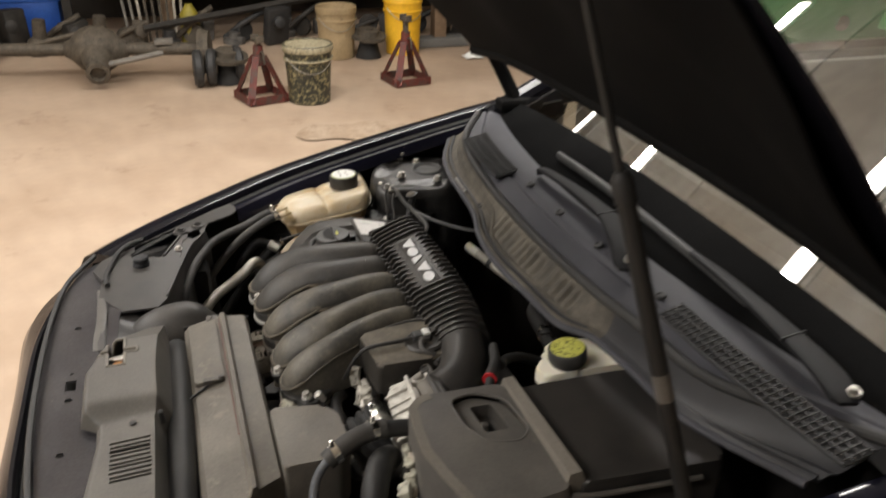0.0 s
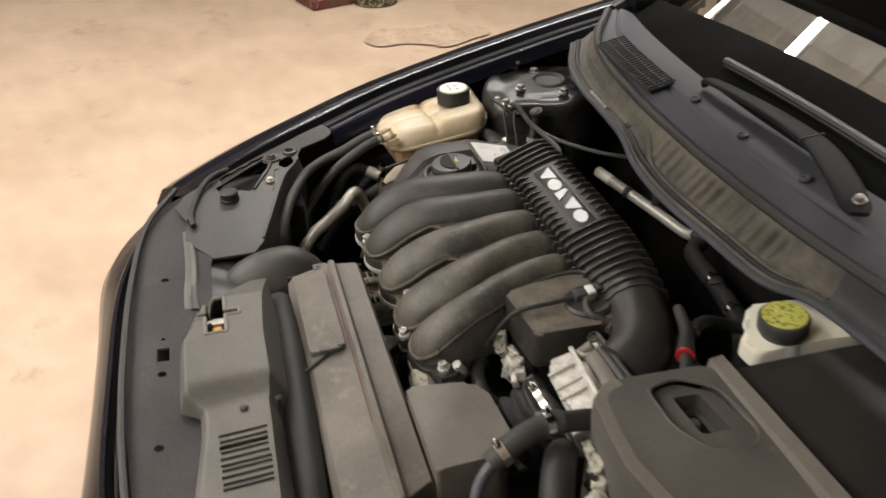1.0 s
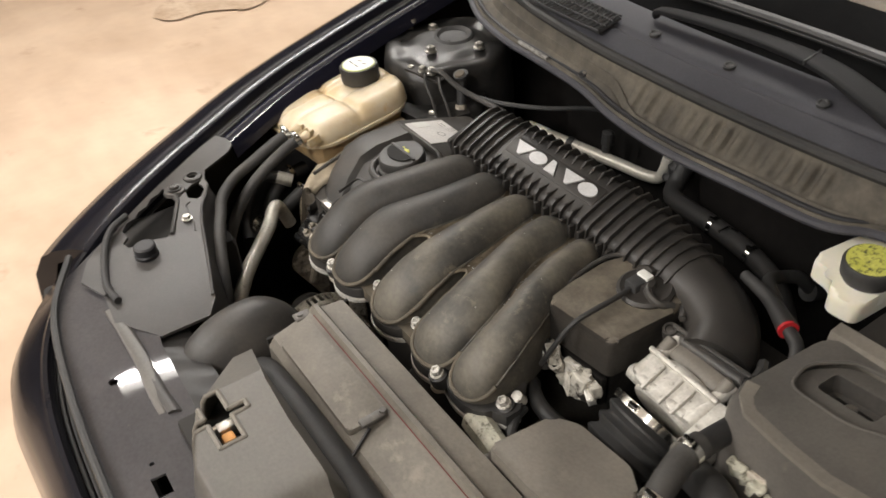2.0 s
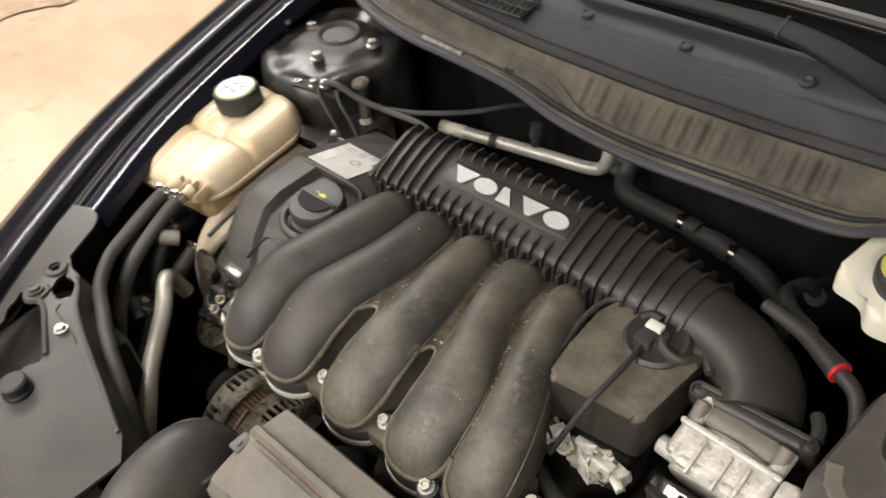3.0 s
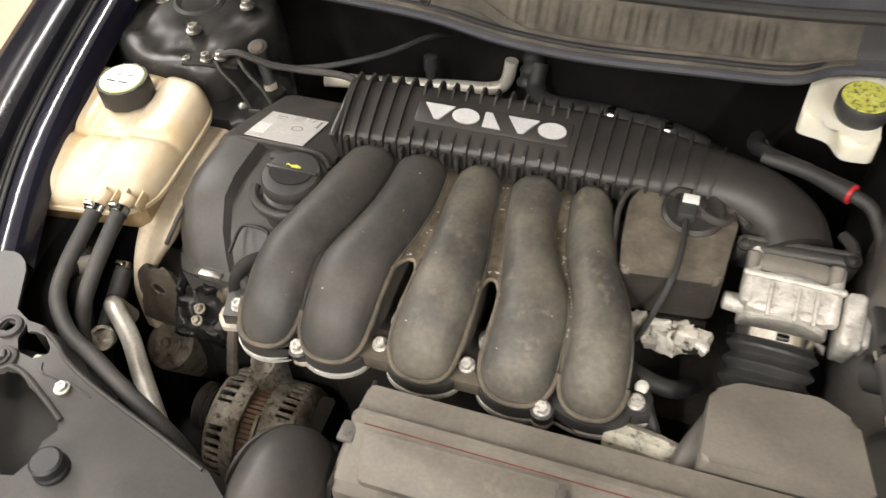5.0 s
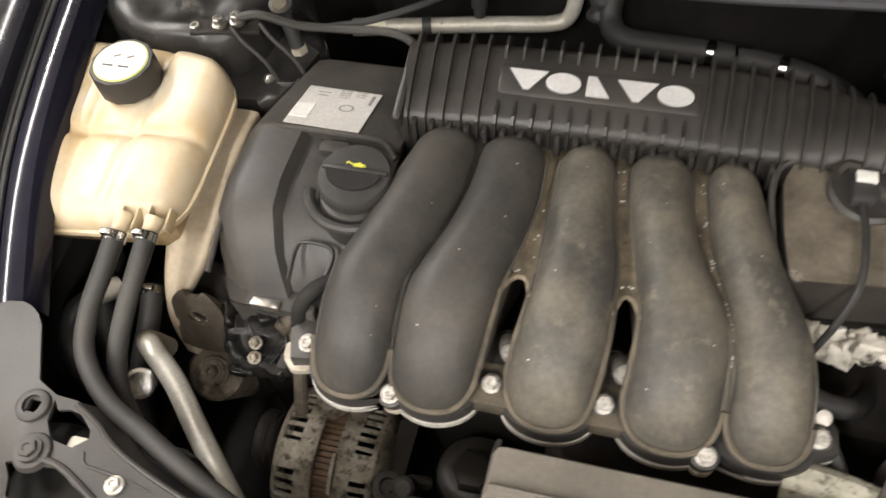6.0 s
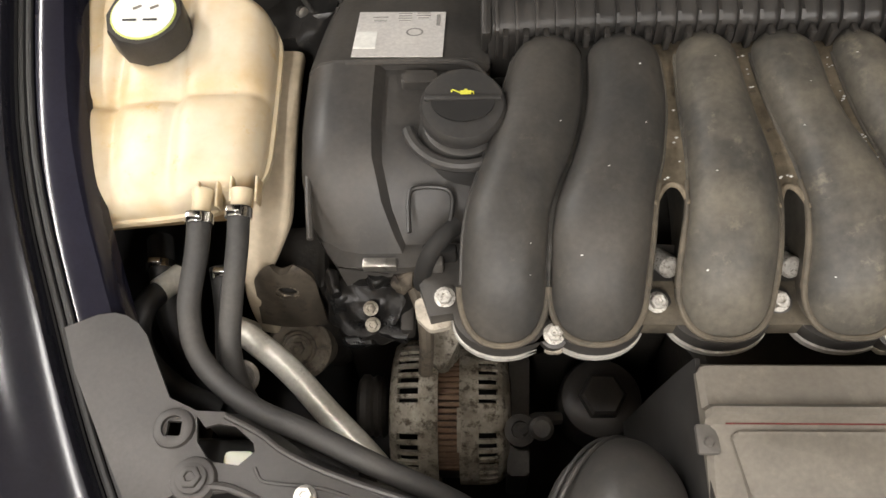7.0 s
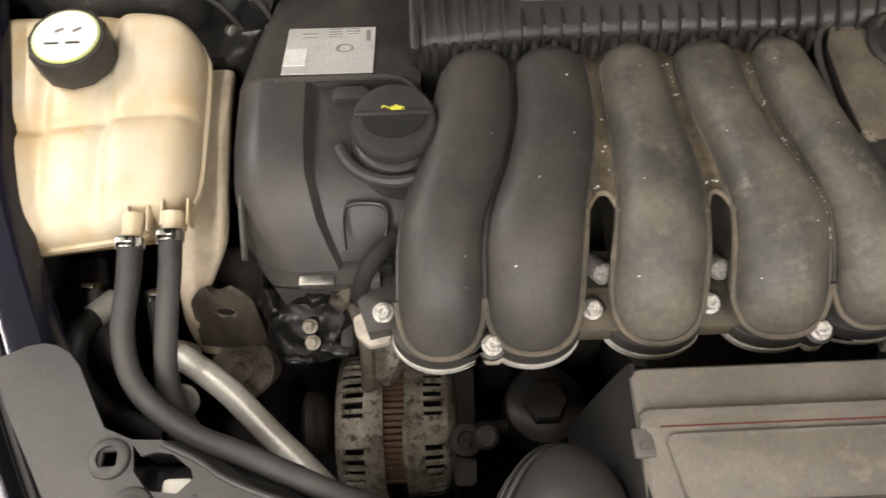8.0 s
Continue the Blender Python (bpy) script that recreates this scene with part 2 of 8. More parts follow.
M_TRIM = mat("grey_interior_trim", (0.14, 0.135, 0.125), (0.18, 0.175, 0.16), 0.7, big=5, fine=150)
M_OILY = mat("oily_black_casting", (0.006, 0.006, 0.006), (0.020, 0.018, 0.016), 0.30, big=22, fine=120, bump=0.4, ior=1.3)
M_FIT = mat("grimy_pale_fitting", (0.40, 0.39, 0.31), (0.62, 0.60, 0.50), 0.5, big=40, fine=200, bump=0.3, c3=(0.12, 0.11, 0.085), patch=0.52)
M_CRUST = mat("crusty_aluminium", (0.34, 0.32, 0.27), (0.72, 0.69, 0.62), 0.6, metal=0.1, big=26, fine=160, bump=0.6, c3=(0.06, 0.052, 0.042), patch=0.53)
M_STRUT = mat("black_gas_strut_enamel", (0.008, 0.008, 0.008), (0.014, 0.014, 0.014), 0.55, big=6, fine=200, bump=0.02)
# Frit black that also paints in the bonnet's dark reflection.
M_FOOT_BAND = mat("frit_and_bonnet_reflection_black", (0.004, 0.004, 0.004), (0.008, 0.008, 0.008), 0.7, big=5, fine=200, bump=0.0, ior=1.05)
M_GLASS = clear_glass("windscreen_glass")
M_TUBE = glow("fluorescent_tube", (1.0, 0.95, 0.88), 14.0)
M_REDLAMP = glow("red_work_lamp", (1.0, 0.25, 0.12), 6.0)


# ---- mesh helpers ----
def part(name, bm, material, parent=None, label="", sharp=35, base=(0, 0, 0)):
    """Links a bmesh, whose points are world places, as one mesh object under a thing or a part."""
    bmesh.ops.recalc_face_normals(bm, faces=bm.faces)
    me = bpy.data.meshes.new(name)
    bm.to_mesh(me)
    bm.free()
    me.materials.append(material)
    me.shade_smooth()
    me.set_sharp_from_angle(angle=radians(sharp))
    ob = new(name, me)
    if parent:
        ob.parent = parent
        if parent.type == "EMPTY":
            ob.matrix_parent_inverse = Matrix.Translation(-parent.location)
    if label:
        tagged(ob, label)
    return ob


def thing(name, base, label, category, group="", kind=""):
    ob = new(name)
    ob.location = Vector(base)
    ob.empty_display_size = 0.05
    return tagged(ob, label, category, group, kind)


def repeat(ob, name, offset, parent):
    """Another piece on the same mesh, shifted by offset."""
    o = new(name, ob.data)
    o.parent = parent
    o.matrix_parent_inverse = ob.matrix_parent_inverse.copy()
    o.location = ob.location + Vector(offset)
    return o


def merged(*bms):
    out = bmesh.new()
    for b in bms:
        me = bpy.data.meshes.new("tmp")
        b.to_mesh(me)
        b.free()
        out.from_mesh(me)
        bpy.data.meshes.remove(me)
    return out


def loft(rings, cap=True, closed=True, loop=False):
    """A skin through rings of equally many points. loop: the last ring joins the first."""
    bm = bmesh.new()
    vs = [[bm.verts.new(p) for p in r] for r in rings]
    n = len(rings[0])
    pairs = list(zip(vs[:-1], vs[1:])) + ([(vs[-1], vs[0])] if loop else [])
    for a, b in pairs:
        for i in range(n if closed else n - 1):
            j = (i + 1) % n
            bm.faces.new((a[i], a[j], b[j], b[i]))
    if cap and closed and not loop:
        bm.faces.new(vs[0])
        bm.faces.new(list(reversed(vs[-1])))
    return bm


def smooth_path(pts, n=6):
    """Catmull-Rom through the points (of any dimension), n steps to a span."""
    p = np.array(pts, float)
    if len(p) < 3:
        return [tuple(p[0] + (p[-1] - p[0]) * k / n) for k in range(n + 1)]
    q = np.vstack([2 * p[0] - p[1], p, 2 * p[-1] - p[-2]])
    out = []
    for i in range(1, len(q) - 2):
        a, b, c, d = q[i - 1 : i + 3]
        for k in range(n):
            t = k / n
            out.append(tuple(0.5 * (2 * b + (c - a) * t + (2 * a - 5 * b + 4 * c - d) * t * t + (3 * b - a - 3 * c + d) * t**3)))
    out.append(tuple(p[-1]))
    return out


def sweep(path, section, up=(0, 0, 1)):
    """Rings of section(k, s) -> [(side, lift)] along path; s runs 0 to 1."""
    P = [Vector(p) for p in path]
    rings = []
    side0 = None
    for i, p in enumerate(P):
        d = (P[min(i + 1, len(P) - 1)] - P[max(i - 1, 0)]).normalized()
        if side0 is None:
            u = Vector(up)
            if abs(d.dot(u)) > 0.95:
                u = Vector((0, 1, 0))
            side = d.cross(u).normalized()
        else:
            side = (side0 - d * side0.dot(d)).normalized()
        side0 = side
        lift = side.cross(d).normalized()
        rings.append([p + side * a + lift * b for a, b in section(i, i / max(1, len(P) - 1))])
    return rings


def circle(r, seg, sx=1.0, sy=1.0):
    return [(r * sx * math.cos(2 * math.pi * k / seg), r * sy * math.sin(2 * math.pi * k / seg)) for k in range(seg)]


def tube(pts, r, seg=12, n=6, smooth=True):
    path = smooth_path(pts, n) if smooth else pts
    rr = r if callable(r) else (lambda i, s: r)
    return loft(sweep(path, lambda i, s: circle(rr(i, s), seg)))


def ringed(pts, r, amp, count, seg=14, n=8):
    """A corrugated hose."""
    path = smooth_path(pts, n)
    m = max(len(path), count * 6)
    idx = np.linspace(0, len(path) - 1, m)
    fine = [tuple(np.array(path[int(i)]) * (1 - (i % 1)) + np.array(path[min(int(i) + 1, len(path) - 1)]) * (i % 1)) for i in idx]
    return loft(sweep(fine, lambda i, s: circle(r + amp * math.sin(s * count * 2 * math.pi), seg)))


def turned(profile, origin, axis=(0, 0, 1), seg=24):
    """A body turned round axis: profile rows of (height, radius)."""
    a = Vector(axis).normalized()
    q = Vector((0, 0, 1)).rotation_difference(a).to_matrix()
    o = Vector(origin)
    rings = []
    for h, r in profile:
        rings.append([o + q @ Vector((max(r, 1e-4) * math.cos(2 * math.pi * k / seg), max(r, 1e-4) * math.sin(2 * math.pi * k / seg), h)) for k in range(seg)])
    return loft(rings)


def block(c, size, bevel=0.004, turn=None, seg=2):
    """A box with rounded edges: centre, size, turn (a Matrix)."""
    bm = bmesh.new()
    bmesh.ops.create_cube(bm, size=1.0)
    bmesh.ops.scale(bm, vec=size, verts=bm.verts)
    if bevel:
        bmesh.ops.bevel(bm, geom=bm.edges[:], offset=min(bevel, min(size) * 0.45), segments=seg, affect="EDGES", profile=0.5)
    m = Matrix.Translation(c) @ (turn.to_4x4() if turn is not None else Matrix.Identity(4))
    bmesh.ops.transform(bm, matrix=m, verts=bm.verts)
    return bm


def prism(poly, z0, z1, bevel=0.004, seg=2):
    """A polygon in plan raised from z0 to z1 (numbers, or functions of x and y)."""
    f0 = z0 if callable(z0) else (lambda x, y: z0)
    f1 = z1 if callable(z1) else (lambda x, y: z1)
    bm = bmesh.new()
    lo = [bm.verts.new((x, y, f0(x, y))) for x, y in poly]
    hi = [bm.verts.new((x, y, f1(x, y))) for x, y in poly]
    n = len(poly)
    bm.faces.new(list(reversed(lo)))
    top = bm.faces.new(hi)
    for i in range(n):
        bm.faces.new((lo[i], lo[(i + 1) % n], hi[(i + 1) % n], hi[i]))
    if bevel:
        bmesh.ops.bevel(bm, geom=list(top.edges), offset=bevel, segments=seg, affect="EDGES", profile=0.5, clamp_overlap=True)
    return bm


def plate(outer, holes=(), z=0.0, th=0.002):
    """A flat or curved sheet with holes: z is a number or a function of x and y; th its thickness, downwards."""
    fz = z if callable(z) else (lambda x, y: z)
    bm = bmesh.new()
    loops = [outer, *holes]
    edges, rims = [], []
    for lp in loops:
        vs = [bm.verts.new((x, y, 0.0)) for x, y in lp]
        rims.append(vs)
        for i in range(len(vs)):
            edges.append(bm.edges.new((vs[i], vs[(i + 1) % len(vs)])))
    bmesh.ops.triangle_fill(bm, use_beauty=True, use_dissolve=False, edges=edges, normal=(0, 0, 1))
    faces = bm.faces[:]
    low = {v: bm.verts.new((v.co.x, v.co.y, fz(v.co.x, v.co.y) - th)) for v in list(bm.verts)}
    for f_ in faces:
        bm.faces.new([low[v] for v in reversed(f_.verts)])
    for vs in rims:
        for i in range(len(vs)):
            a, b = vs[i], vs[(i + 1) % len(vs)]
            bm.faces.new((a, b, low[b], low[a]))
    for v in low:
        v.co.z = fz(v.co.x, v.co.y)
    return bm


def rounded(poly, r=0.01, n=4):
    """The polygon with its corners rounded."""
    out = []
    m = len(poly)
    for i in range(m):
        p, a, b = Vector(poly[i]), Vector(poly[i - 1]), Vector(poly[(i + 1) % m])
        da, db = (a - p), (b - p)
        d = min(r, da.length * 0.45, db.length * 0.45)
        s, e = p + da.normalized() * d, p + db.normalized() * d
        for k in range(n + 1):
            t = k / n
            q = s * (1 - t) ** 2 + p * 2 * t * (1 - t) + e * t * t
            out.append((q.x, q.y))
    return out


def rect(x0, x1, y0, y1):
    return [(x0, y0), (x1, y0), (x1, y1), (x0, y1)]


def sheet(fn, nu, nv, th=0.0):
    """A curved surface fn(u, v), u and v from 0 to 1, with thickness th below it."""
    bm = bmesh.new()
    g = [[bm.verts.new(fn(i / nu, j / nv)) for j in range(nv + 1)] for i in range(nu + 1)]
    for i in range(nu):
        for j in range(nv):
            bm.faces.new((g[i][j], g[i + 1][j], g[i + 1][j + 1], g[i][j + 1]))
    if th:
        bmesh.ops.recalc_face_normals(bm, faces=bm.faces)
        bmesh.ops.solidify(bm, geom=bm.faces[:], thickness=th)
    return bm


def bolt(name, at, r, h, parent, material=None, axis=(0, 0, 1), label=""):
    """A flanged hexagon bolt."""
    a = Vector(axis).normalized()
    flange = turned([(0, r * 1.35), (h * 0.3, r * 1.35), (h * 0.36, r * 1.15)], at, a, 16)
    head = turned([(h * 0.3, r), (h * 0.92, r), (h, r * 0.86), (h, r * 0.5), (h * 0.8, r * 0.4)], at, a, 6)
    return part(name, merged(flange, head), material or M_STEEL, parent, label)


def clamp(at, axis, r, parent, name="hose_clamp", width=0.008):
    """A band clamp with its screw lug."""
    a = Vector(axis).normalized()
    band = turned([(-width / 2, r), (-width / 2, r + 0.0015), (width / 2, r + 0.0015), (width / 2, r)], at, a, 20)
    up = Vector((0, -0.5, 1)).normalized()
    out = (up - a * up.dot(a)).normalized()
    lug = block(Vector(at) + out * (r + 0.003), (0.012, 0.006, 0.006), 0.001)
    return part(name, merged(band, lug), M_CHROME, parent, "bright steel clamp")


def crusty(bm, scale, amount):
    """Eats at a casting's surface."""
    bmesh.ops.subdivide_edges(bm, edges=bm.edges[:], cuts=2, use_grid_fill=True)
    for v in bm.verts:
        v.co += Vector((noise.noise(v.co * scale), noise.noise(v.co * scale + Vector((3, 1, 2))), noise.noise(v.co * scale + Vector((7, 5, 1))))) * amount
    return bm


# ---- the workshop ----
def wall(name, c, size, material):
    return tagged(part(name, block(c, size, 0), material), "plain workshop wall", "wall", kind="structure")


tagged(part("floor", sheet(lambda u, v: (-7.2 + 12.4 * u, -6 + 14 * v, 0.006 * noise.noise((u * 9, v * 9, 0.3)) - 0.004), 60, 60), M_CONCRETE), "dusty tan concrete workshop floor with stains", "floor", kind="structure")
wall("wall_west", (-7.05, 1.0, 1.7), (0.2, 14, 3.6), M_WALL)
wall("wall_east", (5.1, 1.0, 1.7), (0.2, 14, 3.6), M_WALL_PALE)
wall("wall_south", (-1, -5.9, 1.7), (12.2, 0.2, 3.6), M_WALL_PALE)
wall("wall_north", (-1, 7.9, 1.7), (12.2, 0.2, 3.6), M_WALL_PALE)
ceil_bm = bmesh.new()
bmesh.ops.create_cube(ceil_bm, size=1.0, matrix=Matrix.Translation((-1, 1, 3.3)) @ Matrix.Diagonal((12.4, 14, 0.1, 1)))
for k in range(9):
    ceil_bm = merged(ceil_bm, block((-6.4 + 1.4 * k, 1, 3.235), (0.05, 13.8, 0.03), 0))
tagged(part("ceiling", ceil_bm, M_CEILING), "white ribbed metal ceiling", "ceiling", kind="structure")


def strip_light(x, y):
    t = thing("strip_light", (x, y, LAMP_Z), "white twin-tube fluorescent ceiling light, switched on", "ceiling light", "ceiling lights")
    part("housing", merged(block((x, y, LAMP_Z + 0.10), (0.09, 2.42, 0.05), 0.01), block((x, y - 1.2, LAMP_Z + 0.05), (0.14, 0.03, 0.08), 0.004), block((x, y + 1.2, LAMP_Z + 0.05), (0.14, 0.03, 0.08), 0.004)), M_WHITE, t)
    for dy in (-0.9, 0.9):
        part("hanger", tube([(x, y + dy, LAMP_Z + 0.12), (x, y + dy, 3.225)], 0.006, 6, 1, smooth=False), M_WHITE, t)
    for dx in (-0.045, 0.045):
        part("tube", turned([(-1.18, 0.016), (1.18, 0.016)], (x + dx, y, LAMP_Z + 0.045), (0, 1, 0), 12), M_TUBE, t)
    return t


for lx in LAMP_X:
    for ly in LAMP_Y:
        if lx > 1 and ly > 0:
            continue
        strip_light(lx, ly)
        for watts, dz, flip in ((LAMP_WATTS, 0.02, 0.0), (LAMP_UP, 0.075, math.pi)):
            if (flip == 0.0 and ly > 4) or lx < -4:
                continue
            ld = bpy.data.lights.new("tube_light", "AREA")
            ld.shape, ld.size, ld.size_y, ld.energy, ld.color = "RECTANGLE", 0.07, 2.36, watts, (1.0, 0.96, 0.92)
            lo = new("tube_light", ld)
            lo.location = (lx, ly, LAMP_Z + dz)
            lo.rotation_euler = (flip, 0, 0)


# ---- the car body ----
CAR = thing("car", (0, 0.6, 0), "black hatchback with its bonnet open, parked on the concrete floor", "car")
# line of the bonnet opening's edge, on the side seen across the engine, from the rear to the nose
EDGE = [(-0.765, 0.95, 0.905), (-0.750, 0.66, 0.862), (-0.732, 0.395, 0.812), (-0.690, 0.13, 0.762), (-0.625, -0.052, 0.727), (-0.556, -0.197, 0.700), (-0.476, -0.309, 0.678), (-0.372, -0.388, 0.662), (-0.225, -0.428, 0.655), (0.0, -0.434, 0.654)]
EDGE = EDGE + [(-x, y, z) for x, y, z in reversed(EDGE[:-1])]


def fender_shell(lo_, hi_, section):
    path = smooth_path(EDGE, 6)[lo_:hi_]
    P = [Vector(p) for p in path]
    rings = []
    for i, p in enumerate(P):
        d = P[min(i + 1, len(P) - 1)] - P[max(i - 1, 0)]
        out = Vector((d.y, -d.x, 0)).normalized() * -1
        if out.dot(Vector((p.x, p.y - 0.3, 0))) < 0:
            out = -out
        swell = 1.0 + (0.9 * math.exp(-(((abs(p.x) - 0.36) / 0.13) ** 2)) if section is NOSE else 0.0)
        rings.append([p + out * (a * swell if a > 0.012 else a) + Vector((0, 0, b)) for a, b in section])
    return loft(rings)


N_E = (len(EDGE) - 1) * 6
WING = [(-0.010, -0.040), (-0.006, -0.006), (-0.002, 0.0), (0.006, 0.002), (0.026, 0.001), (0.055, -0.006), (0.086, -0.022), (0.110, -0.058), (0.124, -0.13), (0.13, -0.24), (0.12, -0.38), (0.10, -0.46), (0.09, -0.46), (0.105, -0.38), (0.10, -0.12), (0.06, -0.030), (0.01, -0.012), (-0.004, -0.045)]
NOSE = [(-0.010, -0.036), (-0.006, -0.006), (-0.002, 0.0), (0.004, 0.0), (0.010, -0.006), (0.022, -0.020), (0.034, -0.050), (0.042, -0.10), (0.048, -0.22), (0.02, -0.38), (0.0, -0.44), (-0.02, -0.43), (0.0, -0.38), (0.015, -0.24), (0.008, -0.07), (0.01, -0.03), (0.0, -0.014), (-0.004, -0.04)]
FLANGE = [(-0.062, -0.040), (-0.056, -0.020), (-0.050, -0.014), (-0.036, -0.013), (-0.024, -0.016), (-0.020, -0.026), (-0.004, -0.034), (-0.004, -0.040), (-0.024, -0.034), (-0.052, -0.024), (-0.058, -0.040)]
part("front_wing", fender_shell(0, 37, WING), M_PAINT, CAR, "black painted front wing")
part("front_wing", fender_shell(N_E - 36, N_E + 1, WING), M_PAINT, CAR, "black painted front wing")
part("bumper", fender_shell(36, N_E - 35, NOSE), M_PAINT, CAR, "glossy black nose and bumper cover")


def edge_at(k, off, dz):
    path = smooth_path(EDGE, 6)
    p, q0, q1 = Vector(path[k]), Vector(path[max(k - 1, 0)]), Vector(path[min(k + 1, len(path) - 1)])
    d = q1 - q0
    out = Vector((-d.y, d.x, 0)).normalized()
    if out.dot(Vector((p.x, p.y - 0.3, 0))) < 0:
        out = -out
    return p + out * off + Vector((0, 0, dz))


part("wing_flange", fender_shell(2, 25, FLANGE), M_FLANGE, CAR, "shiny blue-black painted wing flange")
part("wing_flange", fender_shell(N_E - 24, N_E - 1, FLANGE), M_FLANGE, CAR, "shiny blue-black painted wing flange")
# rubber strip along the bonnet opening
for off_, r_ in ((-0.004, 0.004), (-0.012, 0.003), (-0.019, 0.003)):
    part("bonnet_seal", tube([edge_at(k, off_, -0.016) for k in range(4, N_E - 3, 1)], r_, 8, 1, smooth=False), M_RUBBER, CAR, "black rubber bonnet seal")
# inner wings, bulkhead, undertray
for s in (-1, 1):
    part("inner_wing", loft([[(s * (abs(p.x) - 0.030), p.y, p.z - 0.032), (s * (abs(p.x) + 0.006), p.y, p.z - 0.055), (s * (abs(p.x) + 0.020), p.y, p.z - 0.16), (s * (abs(p.x) + 0.010), p.y, 0.22), (s * (abs(p.x) + 0.020), p.y, 0.22), (s * (abs(p.x) + 0.032), p.y, p.z - 0.15), (s * (abs(p.x) + 0.010), p.y, p.z - 0.045)] for p in [Vector(q) for q in smooth_path(EDGE, 6)[3:34]]]), M_BLACK, CAR, "black inner wing")
part("bulkhead", sheet(lambda u, v: (-0.72 + 1.44 * u, 0.60 + 0.02 * math.sin(9 * u), 0.22 + 0.60 * v), 20, 10, 0.01), M_BULK, CAR, "dark bulkhead behind the engine")
part("undertray", block((0, 0.1, 0.215), (1.3, 1.05, 0.02), 0), M_BLACK, CAR, "black undertray")
part("front_crossmember", block((0, -0.37, 0.44), (0.95, 0.03, 0.42), 0.01), M_BLACK, CAR)

# windscreen, roof and doors: only what closes the car
RAKE = radians(29)
WB = Vector((0, 0.572, 0.870))


def screen_at(u, v, lift=0.0):
    """u across (-1 to 1), v up the glass (0 to 1)."""
    half = 0.70 - 0.09 * v
    bow = 0.09 * (u * u)
    s = 0.97 * v
    return Vector((u * half, WB.y + s * math.cos(RAKE) + bow * (1 - 0.4 * v), WB.z + s * math.sin(RAKE) + 0.02 * (1 - u * u) * math.sin(math.pi * v) + lift - 0.02 * u * u))


glass = part("windscreen", sheet(lambda u, v: screen_at(2 * u - 1, v), 24, 14), M_GLASS, CAR, "clean windscreen reflecting the ceiling lights")
glass.visible_shadow = False
# Matt band over the glass; its black includes the raised bonnet's reflection.
part("screen_foot_band", sheet(lambda u, v: screen_at(2 * u - 1, (0.128 - 0.06 * (2 * u - 1) ** 2) * v, 0.003), 24, 4, 0.002), M_FOOT_BAND, CAR, "black band along the foot of the glass, frit and the bonnet's dark reflection in one")
for s in (-1, 1):
    part("screen_pillar", tube([screen_at(s * 1.03, v, 0.004) for v in np.linspace(-0.02, 1.0, 9)], 0.028, 10, 2), M_PAINT, CAR, "black painted windscreen pillar")
part("roof", sheet(lambda u, v: Vector((-0.62 + 1.24 * u, 1.42 + 1.5 * v, 1.335 + 0.05 * math.sin(math.pi * u) + 0.05 * math.sin(math.pi * min(1, v * 1.2)))), 12, 10, 0.03), M_PAINT, CAR, "black painted roof")
part("dashboard", sheet(lambda u, v: Vector((-0.66 + 1.32 * u, 0.84 + 0.05 * (2 * u - 1) ** 2 + 0.34 * v, 0.885 + 0.035 * math.sin(math.pi * v) + 0.02 * v)), 16, 8, 0.05), M_BLACK, CAR, "black dashboard top")
for s in (-1, 1):
    door = part("door", prism(rect(min(s * 0.70, s * 0.80), max(s * 0.70, s * 0.80), 0.95, 2.05), 0.25, 0.955, 0.03), M_PAINT, CAR, "black painted front door")
    part("door_trim", block((s * 0.685, 1.5, 0.75), (0.03, 1.0, 0.40), 0.015), M_TRIM, door, "grey door lining")
    part("rear_door", prism(rect(min(s * 0.70, s * 0.80), max(s * 0.70, s * 0.80), 2.06, 2.95), 0.25, 0.965, 0.03), M_PAINT, CAR, "black painted rear door")
    part("door_pillar", block((s * 0.655, 2.06, 1.16), (0.05, 0.07, 0.42), 0.01), M_PAINT, CAR)
    part("seat", merged(block((s * 0.34, 1.85, 0.55), (0.48, 0.5, 0.16), 0.05), block((s * 0.34, 2.08, 0.85), (0.48, 0.14, 0.60), 0.06)), M_TRIM, CAR, "grey fabric front seat")
part("rear_body", prism(rounded(rect(-0.79, 0.79, 2.96, 3.75), 0.2), 0.3, 1.0, 0.08), M_PAINT, CAR, "black painted rear body")
part("sill_floor", block((0, 1.9, 0.24), (1.5, 2.0, 0.06), 0.02), M_BLACK, CAR)
for s in (-1, 1):
    for y in (0.12, 2.95):
        tyre = part("wheel", turned([(-0.1, 0.20), (-0.1, 0.29), (-0.07, 0.315), (0.07, 0.315), (0.1, 0.29), (0.1, 0.20)], (s * 0.76, y, 0.315), (1, 0, 0), 32), M_RUBBER, CAR, "black road tyre")
        part("rim", turned([(-0.09, 0.2), (0.085, 0.2), (0.06, 0.19), (0.055, 0.05), (0.07, 0.04)], (s * 0.76, y, 0.315), (s, 0, 0), 24), M_ALU, tyre)


# bonnet, raised on its lifting hinges and a gas strut
HINGE = Vector((0, 0.605, 1.050))
OPEN = radians(47)


